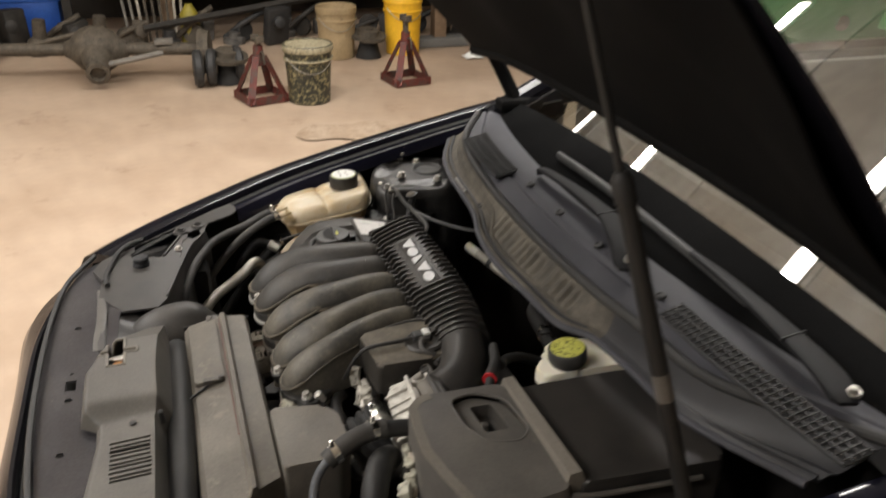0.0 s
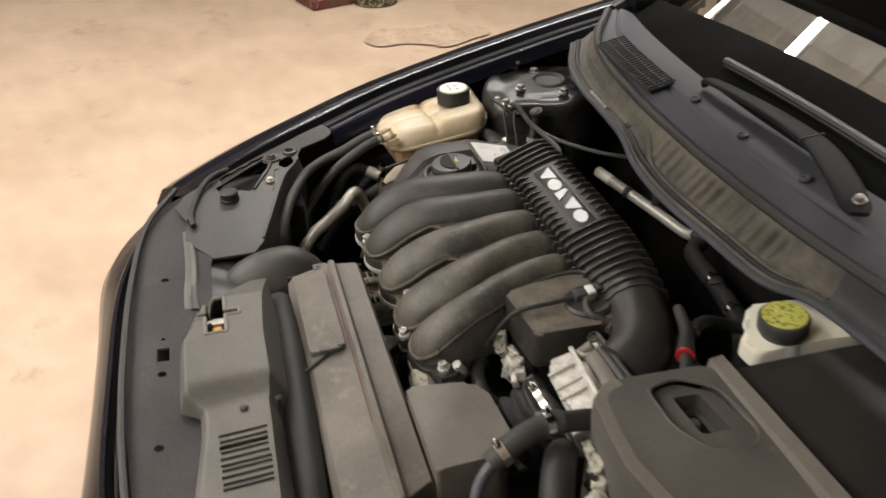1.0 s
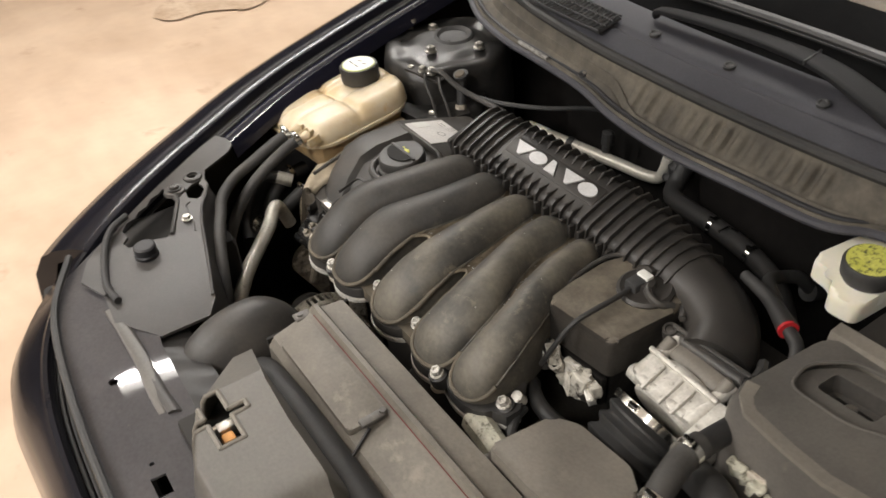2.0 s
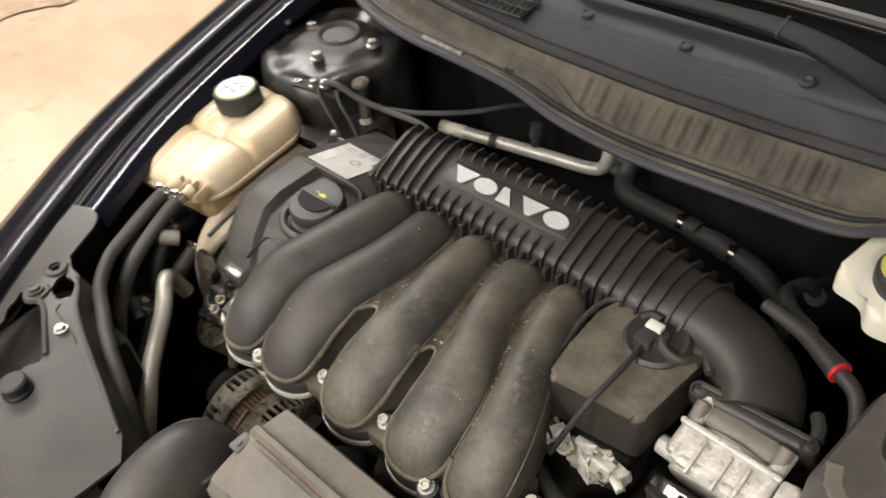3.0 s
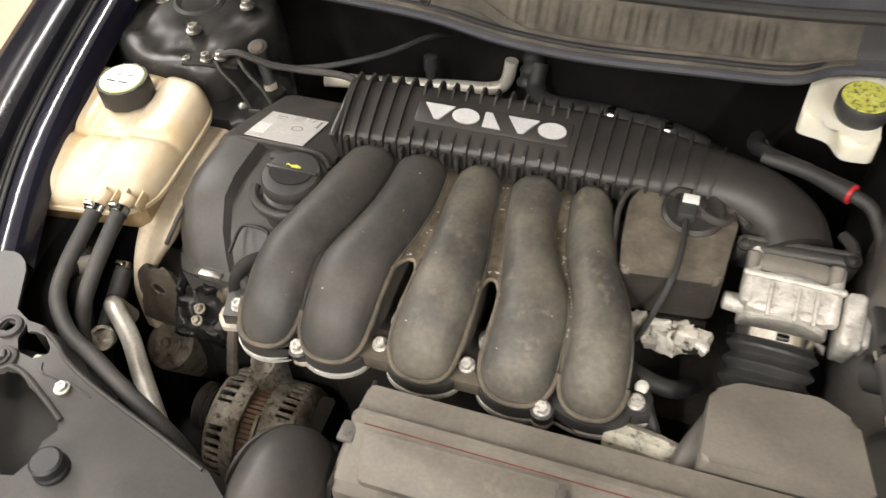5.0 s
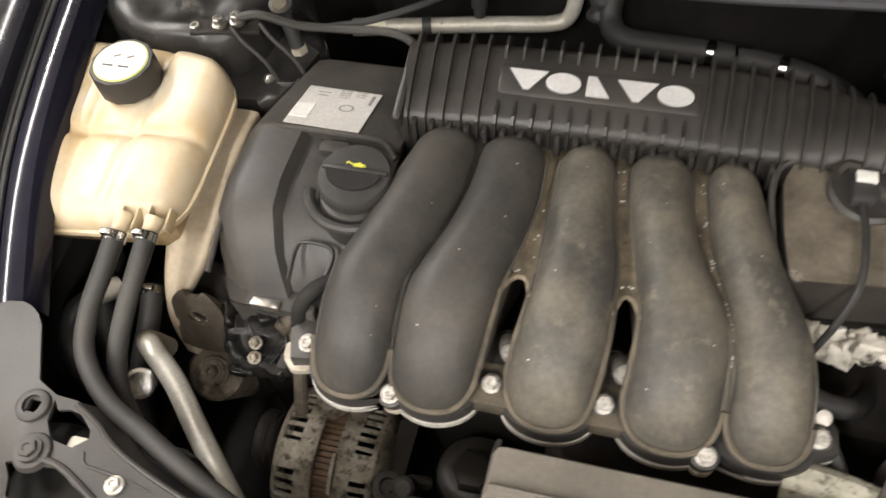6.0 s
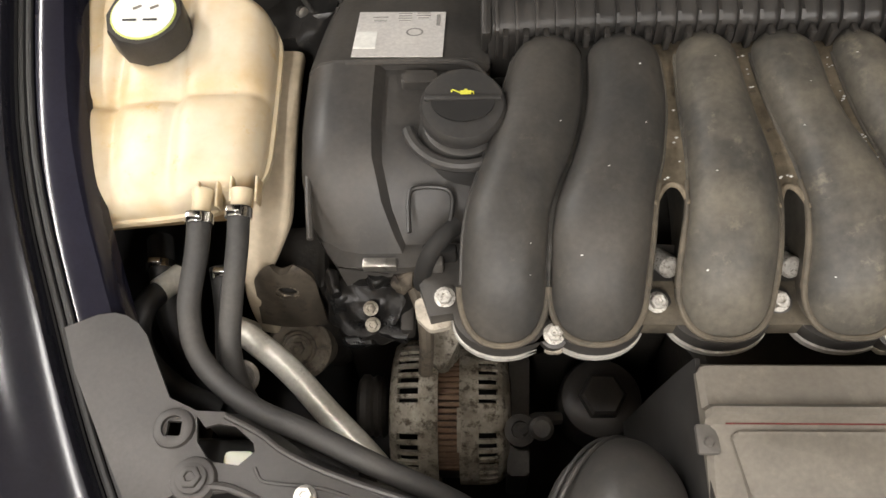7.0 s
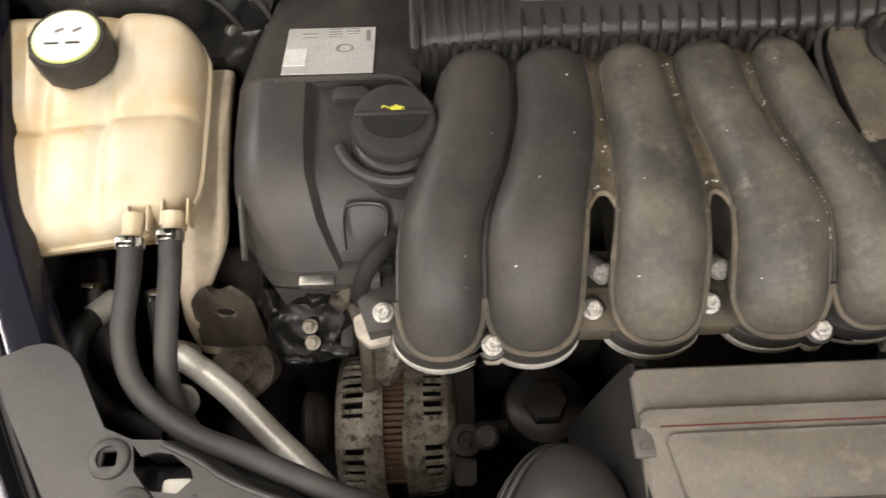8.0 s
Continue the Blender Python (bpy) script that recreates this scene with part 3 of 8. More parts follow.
def bonnet_at(u, v, lift=0.0):
    """u across (-1 to 1), v from the rear edge (0) to the nose (1); lift off the inner side."""
    half = 0.745 - 0.10 * v - 0.45 * max(0.0, v - 0.45) ** 1.7 - 0.022 * max(0.0, 0.3 - v) / 0.3
    along = v * (1.10 - 0.10 * u * u)
    crown = 0.040 * (1 - u * u) - 0.10 * max(0.0, v - 0.5) ** 2 + lift
    y, z = -along * math.cos(OPEN) + crown * math.sin(OPEN) * min(1.0, v / 0.25), along * math.sin(OPEN) + crown * math.cos(OPEN) * (0.35 + 0.65 * min(1.0, v / 0.25))
    z -= 0.03 * u**4 * max(0.0, 1 - v / 0.35)
    return HINGE + Vector((u * half, y, z))


BONNET = part("bonnet", sheet(lambda u, v: bonnet_at(2 * u - 1, v), 30, 24, 0.004), M_PAINT, CAR, "open black bonnet, dark underneath")
part("inner_panel", sheet(lambda u, v: bonnet_at(1.92 * u - 0.96, 0.02 + 0.95 * v, -0.018 - 0.012 * math.cos(6 * math.pi * u) * math.sin(3 * math.pi * v)), 40, 30, 0.004), M_HOODLINER, BONNET, "matt black bonnet underside with pressed ribs")
part("bonnet_flange", tube([bonnet_at(u, 0.01, -0.012) for u in np.linspace(-0.98, 0.98, 20)], 0.016, 8, 1, smooth=False), M_HOODLINER, BONNET)
for s in (-1, 1):
    part("bonnet_hinge", merged(tube([(s * 0.70, 0.72, 0.88), (s * 0.715, 0.68, 0.96), (s * 0.70, 0.64, 1.02), (s * 0.675, 0.58, 1.075)], 0.018, 8, 4), block((s * 0.69, 0.72, 0.885), (0.05, 0.12, 0.03), 0.008)), M_HOODLINER, CAR, "black lifting hinge arm")
strut = part("gas_strut", tube([(0.695, 0.335, 0.815), (0.612, 0.245, 1.200)], 0.0096, 14, 2, smooth=False), M_STRUT, CAR, "black gas strut holding the bonnet")
part("strut_rod", tube([(0.612, 0.245, 1.200), (0.530, 0.150, 1.600)], 0.0045, 10, 2, smooth=False), M_STRUT, strut)
part("strut_collar", turned([(-0.01, 0.0112), (0.012, 0.0112), (0.02, 0.007)], (0.612, 0.245, 1.200), (-0.20, -0.22, 0.95), 14), M_STRUT, strut)
part("strut_label", turned([(-0.016, 0.0100), (0.016, 0.0100)], (0.6555, 0.2925, 0.998), (-0.20, -0.22, 0.95), 14), M_GREY_DK, strut, "pale grey sticker band")


# ---- cowl under the windscreen ----
LIP = [(-0.66, 0.52, 0.815), (-0.56, 0.475, 0.805), (-0.45, 0.452, 0.80), (-0.36, 0.444, 0.80), (-0.235, 0.430, 0.80), (-0.13, 0.402, 0.80), (-0.02, 0.390, 0.80), (0.11, 0.397, 0.80), (0.215, 0.406, 0.80), (0.27, 0.440, 0.80), (0.36, 0.452, 0.80), (0.50, 0.46, 0.805), (0.66, 0.52, 0.815)]
STEP = [(-0.68, 0.60, 0.865), (-0.56, 0.522, 0.852), (-0.45, 0.488, 0.848), (-0.36, 0.474, 0.845), (-0.235, 0.462, 0.842), (-0.13, 0.456, 0.842), (-0.02, 0.452, 0.842), (0.11, 0.454, 0.842), (0.215, 0.460, 0.842), (0.27, 0.465, 0.843), (0.36, 0.474, 0.845), (0.50, 0.492, 0.848), (0.68, 0.60, 0.865)]
COWL = thing("cowl_panel", (0, 0.55, 0.80), "weathered black plastic cowl panel with a dusty lip under the windscreen", "cowl panel")
lip_p, step_p = smooth_path(LIP, 5), smooth_path(STEP, 5)
NL = len(lip_p) - 1


def lip_at(u, v):
    i = u * NL
    k, f_ = min(int(i), NL - 1), 0.0
    f_ = i - k
    a = Vector(lip_p[k]).lerp(Vector(lip_p[k + 1]), f_)
    b = Vector(step_p[k]).lerp(Vector(step_p[k + 1]), f_)
    q = a.lerp(b, v)
    g = min(1.0, max(0.0, (q.x + 0.19) / 0.10))
    ridge = 0.72 - 0.42 * g * g * (3 - 2 * g)
    q.z += -0.012 * math.sin(math.pi * v) + 0.004 * math.exp(-((v - 0.08) / 0.05) ** 2) + 0.0055 * math.exp(-((v - ridge) / 0.05) ** 2) - 0.003 * math.exp(-((v - ridge + 0.11) / 0.04) ** 2)
    # upright flutes moulded into the middle of the lip
    if -0.15 < q.x < 0.21:
        w = math.exp(-(((v - 0.70) / 0.24) ** 6)) * min(1.0, (q.x + 0.15) / 0.03, (0.21 - q.x) / 0.03)
        wave = math.tanh(1.8 * (math.sin(2 * math.pi * q.x / 0.0235 + 1.2 * math.sin(31 * q.x)) - 0.25))
        q.y += (0.0032 + 0.0014 * math.sin(47 * q.x)) * w * wave
        q.z -= 0.0012 * w * wave
    return q


# Past this point the lip's colour is darkened for the bonnet's shade.
U_SPLIT = 0.765
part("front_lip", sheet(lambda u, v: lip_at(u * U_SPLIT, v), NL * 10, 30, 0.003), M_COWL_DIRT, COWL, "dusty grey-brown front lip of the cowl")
part("side_lip", sheet(lambda u, v: lip_at(U_SPLIT + u * (1 - U_SPLIT), v), NL, 12, 0.003), M_COWL_DARK, COWL, "cowl lip over the bay's corner, dark seal with the bonnet's shade in its colour")
part("lip_edge", tube([Vector(p) + Vector((0, -0.002, -0.004)) for p in lip_p], 0.006, 8, 1, smooth=False), M_COWL, COWL, "folded dark rubber edge")
part("cowl_seal", tube([Vector(p) + Vector((0, 0.004, 0.006)) for p in step_p], 0.0085, 10, 1, smooth=False), M_RUBBER, COWL, "black rubber bulb seal")
part("cowl_seal_foot", tube([Vector(p) + Vector((0, 0.022, 0.002)) for p in step_p], 0.006, 8, 1, smooth=False), M_COWL, COWL)


def cowl_top(u, v):
    i = u * NL
    k = min(int(i), NL - 1)
    b = Vector(step_p[k]).lerp(Vector(step_p[k + 1]), i - k)
    e = screen_at(b.x / 0.70, 0.0, 0.005)
    q = b.lerp(e, v)
    q.y += 0.012 * v
    q.z += 0.011 * math.sin(math.pi * v) - 0.005 * math.exp(-((v - 0.42) / 0.03) ** 2)
    return q


part("cowl_top", sheet(cowl_top, NL * 2, 44, 0.004), M_COWL, COWL, "weathered grey-black cowl top")
for x, y, z in ((-0.035, 0.521, 0.877), (0.113, 0.523, 0.877), (-0.18, 0.525, 0.877), (0.30, 0.530, 0.877)):
    part("cowl_clip", turned([(-0.006, 0.009), (-0.002, 0.009), (-0.001, 0.006), (-0.003, 0.004)], (x, y, z), (0, -0.25, 1), 12), M_INK, COWL)
part("lip_wear", tube([Vector(lip_at(u, 0.10)) + Vector((0, 0, 0.001)) for u in np.linspace(0.20, 0.27, 8)], 0.0036, 8, 1, smooth=False), M_WORN, COWL, "pale worn strip on the lip")
part("lip_plug", turned([(0, 0.008), (0.002, 0.007), (0.0, 0.004)], Vector(lip_at(0.325, 0.45)) + Vector((0, 0, 0.001)), (0, -0.5, 1), 12), M_INK, COWL)
part("lip_channel", tube([Vector(p) + Vector((0, 0.012, 0.003)) for p in lip_p], 0.0035, 8, 1, smooth=False), M_COWL_DARK, COWL, "dark fold behind the lip's edge")
# intake grilles at both ends of the cowl
def grille_at(s, u, v, lift=0.0):
    if s < 0:
        return Vector((-0.255 - 0.245 * u, 0.482 + 0.015 * u * u + (0.046 + 0.010 * u) * v, 0.8625 + 0.012 * v + lift))
    return Vector((0.345 + 0.355 * u, 0.498 + 0.022 * u * u + 0.040 * v, 0.870 + 0.010 * v + lift))


for s, cols in ((-1, 24), (1, 34)):
    g = part("cowl_grille", sheet(lambda u, v: grille_at(s, u, v, 0.001), 12, 4, 0.003), M_INK, COWL, "black mesh intake grille")
    for k in range(cols):
        uu = (k + 0.5) / cols
        part("grille_bar", tube([grille_at(s, uu, v, 0.0040) for v in (0.0, 0.5, 1.0)], 0.0016, 6, 1, smooth=False), M_INK, g)
    for v in (0.0, 0.33, 0.67, 1.0):
        part("grille_rail", tube([grille_at(s, u, v, 0.0036) for u in np.linspace(0, 1, 9)], 0.0019, 6, 1, smooth=False), M_COWL_DARK, g)


def wiper(name, piv, pts, label):
    w = thing(name, piv, label, "wiper")
    p = Vector(piv)
    arm = smooth_path(pts, 6)
    part("arm", loft(sweep(arm, lambda i, s: [(a * (0.019 + 0.008 * math.sin(min(1.0, s * 3.2) * math.pi / 2) - 0.021 * s), b * (0.0055 - 0.001 * s)) for a, b in [(math.copysign(abs(a) ** 0.45, a), math.copysign(abs(b) ** 0.6, b)) for a, b in circle(math.sqrt(min(1.0, 0.15 + s / 0.05)), 16)]])), M_WIPER, w, "matt black wiper arm", sharp=30)
    h = Vector(arm[len(arm) * 2 // 5])
    part("hinge_gap", block(h + Vector((0, 0, 0.0035)), (0.0025, 0.047, 0.006), 0.0008, Euler((0, 0, 0.15)).to_matrix()), M_INK, w, "hinge joint across the arm")
    part("pivot_nut", turned([(0, 0.0095), (0.004, 0.0095), (0.0045, 0.0065), (0.010, 0.006), (0.011, 0.004)], p + Vector((0, 0, 0.003)), (0, -0.3, 1), 12), M_STEEL, w, "bare steel pivot nut")
    return w


wiper("wiper", (0.22, 0.519, 0.892), [(0.238, 0.505, 0.890), (0.17, 0.535, 0.895), (0.085, 0.563, 0.900), (0.0, 0.568, 0.902), (-0.10, 0.566, 0.900), (-0.20, 0.562, 0.893), (-0.215, 0.562, 0.880)], "black wiper arm parked at the foot of the windscreen")
wiper("wiper", (0.62, 0.60, 0.895), [(0.63, 0.585, 0.893), (0.57, 0.60, 0.900), (0.46, 0.610, 0.906), (0.34, 0.615, 0.910), (0.25, 0.615, 0.911)], "long black wiper arm parked on the glass")
blade = thing("wiper_and_blade", (-0.1, 0.62, 0.925), "black rubber wiper blade lying along the windscreen foot", "wiper")
part("blade_spine", tube([screen_at(u, 0.055, 0.012) + Vector((0, -0.07 * u * u, -0.03 * u * u)) for u in np.linspace(-0.36, 0.55, 14)], 0.007, 8, 1, smooth=False), M_INK, blade)
part("blade_lip", tube([screen_at(u, 0.055, 0.005) + Vector((0, -0.07 * u * u, -0.03 * u * u)) for u in np.linspace(-0.36, 0.55, 14)], 0.004, 6, 1, smooth=False), M_INK, blade)


# ---- front panel, covers and ducts ----
PANEL = thing("slam_panel", (0, -0.35, 0.66), "blue-black painted front panel over the radiator, scuffed", "front panel")
front = [(-0.47, -0.285), (-0.40, -0.36), (-0.30, -0.388), (-0.15, -0.402), (0.0, -0.405), (0.15, -0.400), (0.30, -0.385), (0.42, -0.345), (0.47, -0.285), (0.40, -0.27), (0.2, -0.285), (0.0, -0.29), (-0.2, -0.285), (-0.36, -0.255)]
hole = lambda x, y, r: [(x + r * math.cos(a * math.pi / 5), y + r * math.sin(a * math.pi / 5)) for a in range(10)]
part("painted_panel", plate(front, [hole(-0.168, -0.354, 0.006), hole(0.055, -0.357, 0.006), rect(0.0, 0.028, -0.364, -0.348), hole(-0.02, -0.356, 0.003), hole(0.19, -0.36, 0.006)], lambda x, y: 0.690 - 0.05 * (y + 0.34) - 0.35 * max(0, -0.385 - y), 0.003), M_PAINT_BLUE, PANEL, "blue-black painted sheet steel")
part("panel_underside", block((0, -0.33, 0.62), (0.9, 0.12, 0.03), 0.01), M_BLACK, PANEL)
part("flange_seal", tube([(-0.44, -0.335, 0.702), (-0.33, -0.382, 0.699), (-0.18, -0.401, 0.697), (0.0, -0.406, 0.697), (0.18, -0.401, 0.697), (0.33, -0.382, 0.699), (0.44, -0.335, 0.702)], 0.005, 8, 5), M_RUBBER, PANEL, "black rubber edge strip")

# plastic cover round the bonnet latch
COVER = thing("latch_cover", (0.1, -0.27, 0.70), "dusty grey plastic cover over the bonnet latch and radiator top", "latch cover")


def latch_cover(u, v):
    """u along the car's width, v from front to rear."""
    x = -0.088 + 0.53 * u
    if x < -0.015:
        y0 = -0.232 - 0.074 * (x + 0.088) / 0.073
    elif x < 0.055:
        y0 = -0.306 - 0.028 * (x + 0.015) / 0.07
    else:
        y0 = -0.334 + 0.024 * min(1, max(0, (x - 0.145) / 0.02)) - 0.012 * max(0, x - 0.2) / 0.1
    y1 = -0.200 - 0.012 * min(1, max(0, (x - 0.14) / 0.03))
    y = y0 + (y1 - y0) * v
    rise = 1 / (1 + math.exp(-(0.148 - x) / 0.006))
    z = 0.712 + 0.026 * rise + 0.006 * v * (1 - rise) - 0.018 * max(0.0, (-0.03 - x)) / 0.055
    z -= 0.030 * (1 - min(v / 0.10, 1.0)) ** 2 * (0.4 + rise)
    if v > 0.84:
        z -= 0.050 * ((v - 0.84) / 0.16)
    return (x, y, z)


def cut(bm, test):
    gone = [f_ for f_ in bm.faces if test(f_.calc_center_median())]
    bmesh.ops.delete(bm, geom=gone, context="FACES")
    return bm


SLOT_W = (0.210, 0.302)


def vent_slot(c):
    x = c.x
    if SLOT_W[0] < x < SLOT_W[1]:
        for k in range(10):
            a = SLOT_W[0] + (k + 0.25) * 0.0092
            if a < x < a + 0.0054 and -0.289 < c.y < -0.234:
                return True
    return (-0.030 < x < 0.048 and -0.294 < c.y < -0.267) or (0.002 < x < 0.011 and -0.326 < c.y < -0.248)


cov = cut(sheet(latch_cover, 212, 50), vent_slot)
bmesh.ops.solidify(cov, geom=cov.faces[:], thickness=0.003)
part("cover_shell", cov, M_COVER, COVER, "dusty grey plastic shell with a slotted vent", sharp=40)


def on_cover(x, y):
    lo, hi = 0.0, 1.0
    for _ in range(20):
        m = (lo + hi) / 2
        lo, hi = (m, hi) if latch_cover((x + 0.088) / 0.53, m)[1] < y else (lo, m)
    return latch_cover((x + 0.088) / 0.53, lo)


CROSS = [(-0.030, -0.294), (0.001, -0.294), (0.001, -0.318), (0.012, -0.318), (0.012, -0.294), (0.048, -0.294), (0.048, -0.267), (0.012, -0.267), (0.012, -0.248), (0.001, -0.248), (0.001, -0.267), (-0.030, -0.267)]
for p, q in zip(CROSS, CROSS[1:] + CROSS[:1]):
    part("opening_rim", tube([Vector(on_cover(p[0] + (q[0] - p[0]) * t, p[1] + (q[1] - p[1]) * t)) + Vector((0, 0, -0.001)) for t in np.linspace(-0.03, 1.03, 7)], 0.0030, 8, 1, smooth=False), M_GREY_PL, COVER)
part("latch_hook", merged(block((0.012, -0.276, 0.722), (0.014, 0.022, 0.016), 0.003), tube([(0.008, -0.292, 0.724), (0.012, -0.262, 0.728)], 0.004, 8, 2, smooth=False)), M_STEEL, COVER, "steel latch hook")
part("latch_lever", block((0.028, -0.280, 0.722), (0.014, 0.014, 0.012), 0.003), M_ORANGE, COVER, "orange release lever")
# Solid black blocks under the openings stand for the shade inside.
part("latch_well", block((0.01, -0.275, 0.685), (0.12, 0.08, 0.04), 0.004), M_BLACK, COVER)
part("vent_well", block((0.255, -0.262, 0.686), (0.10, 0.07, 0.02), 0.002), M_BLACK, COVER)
for p in ((0.178, -0.258, 0.7165), (0.36, -0.30, 0.714)):
    part("cover_clip", turned([(0, 0.005), (0.002, 0.005), (0.003, 0.003)], p, (0, 0, 1), 12), M_INK, COVER)
part("cover_lip", block((0.20, -0.2155, 0.735), (0.006, 0.008, 0.05), 0.002, Euler((0, 0.6, 0)).to_matrix()), M_INK, COVER)

HOSE_TOP = thing("radiator_hose", (0.1, -0.19, 0.66), "black rubber radiator hose behind the latch cover", "hose")
part("hose", tube([(-0.16, -0.185, 0.60), (-0.10, -0.192, 0.655), (0.02, -0.192, 0.672), (0.2, -0.195, 0.672), (0.34, -0.20, 0.66), (0.46, -0.20, 0.62)], 0.021, 14, 6), M_RUBBER, HOSE_TOP)

# intake resonator: the long flat box behind the radiator, its ridge and the box under the bellows
RES = thing("air_intake_box", (0.08, -0.10, 0.60), "long dusty grey plastic air intake box behind the radiator", "air intake box")
XL, XR = -0.128, 0.325


def res_ring(x):
    t = (x - XL) / (XR - XL)
    dz = -0.003 * t
    return [(x, -0.064, 0.615), (x, -0.060, 0.682 + dz), (x, -0.066, 0.695 + dz), (x, -0.097, 0.699 + dz), (x, -0.1015, 0.707 + dz), (x, -0.1075, 0.707 + dz), (x, -0.112, 0.698 + dz), (x, -0.140, 0.693 + dz), (x, -0.166, 0.686 + dz), (x, -0.174, 0.676 + dz), (x, -0.178, 0.610)]


part("box_body", loft([[(x + (0.65 * max(0.0, -0.064 - y) if x > 0.3 else 0.0), -0.12 + (y + 0.12) * k, 0.65 + (z - 0.65) * k) for _, y, z in res_ring(x)] for x, k in ((XL - 0.004, 0.90), (XL, 0.985), (XL + 0.004, 1.0), (0.0, 1.0), (0.15, 1.0), (XR - 0.004, 1.0), (XR, 0.985), (XR + 0.003, 0.90))]), M_BOX, RES, "dusty grey plastic box with a raised seam", sharp=30)
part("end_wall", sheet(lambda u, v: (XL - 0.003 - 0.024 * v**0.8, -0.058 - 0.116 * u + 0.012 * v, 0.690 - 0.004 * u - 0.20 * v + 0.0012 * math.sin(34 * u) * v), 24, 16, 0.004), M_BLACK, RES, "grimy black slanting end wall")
part("red_seam", tube([(XL + 0.010, -0.1118, 0.6995), (XR - 0.10, -0.1118, 0.6970)], 0.0006, 6, 2, smooth=False), mat("dull_red_seal", (0.10, 0.016, 0.015), (0.14, 0.02, 0.02), 0.7, big=20, fine=200, bump=0.0), RES, "thin dull red seal line")
part("clip_tab", merged(block((XL - 0.003, -0.122, 0.694), (0.016, 0.022, 0.006), 0.002), turned([(0, 0.004), (0.003, 0.003)], (XL - 0.003, -0.125, 0.696), (0, 0, 1), 10)), M_GREY_DK, RES)
part("clip_tab", merged(block((0.075, -0.138, 0.700), (0.012, 0.030, 0.006), 0.002), turned([(0, 0.005), (0.004, 0.004)], (0.075, -0.124, 0.702), (0, 0, 1), 10)), M_GREY_DK, RES)
part("panel_seam", tube([(0.080, -0.145, 0.694), (0.095, -0.178, 0.682)], 0.0022, 6, 2, smooth=False), M_INK, RES)
part("raised_panel", prism(rounded([(-0.105, -0.166), (0.070, -0.166), (0.078, -0.118), (-0.116, -0.118)], 0.006), 0.68, lambda x, y: 0.6975 + 0.14 * (y + 0.14), 0.003), M_BOX, RES)
SNOUT = thing("intake_elbow_box", (0.24, 0.01, 0.62), "dusty grey plastic intake elbow ahead of the bellows hose", "air intake elbow")
part("elbow_body", prism(rounded([(0.184, -0.0615), (0.330, -0.0615), (0.318, 0.022), (0.286, 0.043), (0.212, 0.040), (0.186, 0.022)], 0.008), 0.60, lambda x, y: 0.706 - 0.12 * (y + 0.06) + 0.03 * (x - 0.2), 0.006, 3), M_GREY_PL, SNOUT, "dusty grey plastic moulding")
part("side_snout", tube([(0.172, -0.058, 0.650), (0.182, -0.030, 0.664), (0.196, 0.0, 0.668), (0.205, 0.02, 0.668)], 0.015, 12, 4), M_GREY_DK, SNOUT)

# air scoop by the radiator's corner
SCOOP = thing("air_scoop", (-0.2, -0.18, 0.60), "smooth dark grey domed plastic air scoop", "air scoop")


SC, SR = Vector((-0.185, -0.174, 0.615)), Vector((0.061, 0.072, 0.088))


def scoop(u, v):
    """Rounded duct end: u over the arch from side to side, v from the closed back to the front under the panel."""
    a = math.pi * u
    if v < 0.6:
        b = v / 0.6 * math.pi / 2
        k, y = math.sin(b), SC.y + SR.y * math.cos(b)
    else:
        b = (v - 0.6) / 0.4 * math.pi / 2
        k, y = math.cos(b) ** 0.8, SC.y - 0.108 * math.sin(b)
    return Vector((min(-0.140, SC.x - SR.x * math.cos(a) * k), y, SC.z - 0.04 * abs(math.cos(a)) ** 4 * k + SR.z * math.sin(a) * k))


part("scoop_shell", sheet(scoop, 60, 40), M_PLASTIC, SCOOP, "smooth dark grey plastic dome with a flat face", sharp=38)
part("scoop_base", prism([(min(-0.141, SC.x + 0.060 * math.cos(a)), SC.y + 0.071 * math.sin(a)) for a in np.linspace(0, 2 * math.pi, 33)[:-1]], 0.50, 0.617, 0.003), M_PLASTIC, SCOOP, "upright neck below the dome")
ring_axis = Vector((0.62, -0.55, 0.50)).normalized()
ring_side = ring_axis.cross(Vector((0, 0, 1))).normalized()
ring_up = ring_axis.cross(ring_side)
for level in (-0.52, -0.38):
    span = math.sqrt(1 - level * level)
    ring = [ring_axis * level + (ring_side * math.cos(a) + ring_up * math.sin(a)) * span for a in np.linspace(0, 2 * math.pi, 61)]
    part("scoop_rib", tube([SC + Vector((p.x * SR.x, p.y * SR.y, p.z * SR.z)) for p in ring if p.z > 0.05 and p.x < 0.55], 0.0020, 8, 1, smooth=False), M_PLASTIC, SCOOP, "raised band round the dome")

# ---- headlamp carrier corner ----
CARRIER = thing("headlamp_carrier", (-0.45, -0.2, 0.66), "grey moulded headlamp carrier panel with openings", "headlamp carrier")


def cz(x, y):
    """Height of the carrier panel: it sinks to the wing's edge on its outer side."""
    flat = 0.716 - 0.09 * max(0, x + 0.52) + 0.002 * math.sin(40 * x)
    x_edge = float(np.interp(y, (-0.39, -0.309, -0.197, -0.052, 0.13), (-0.372, -0.476, -0.556, -0.625, -0.69)))
    z_edge = float(np.interp(y, (-0.39, -0.309, -0.197, -0.052, 0.13), (0.662, 0.678, 0.700, 0.727, 0.762))) - 0.010
    w = min(1.0, max(0.0, 1 - (x - x_edge - 0.008) / 0.05))
    return flat + (min(z_edge, flat) - flat) * w


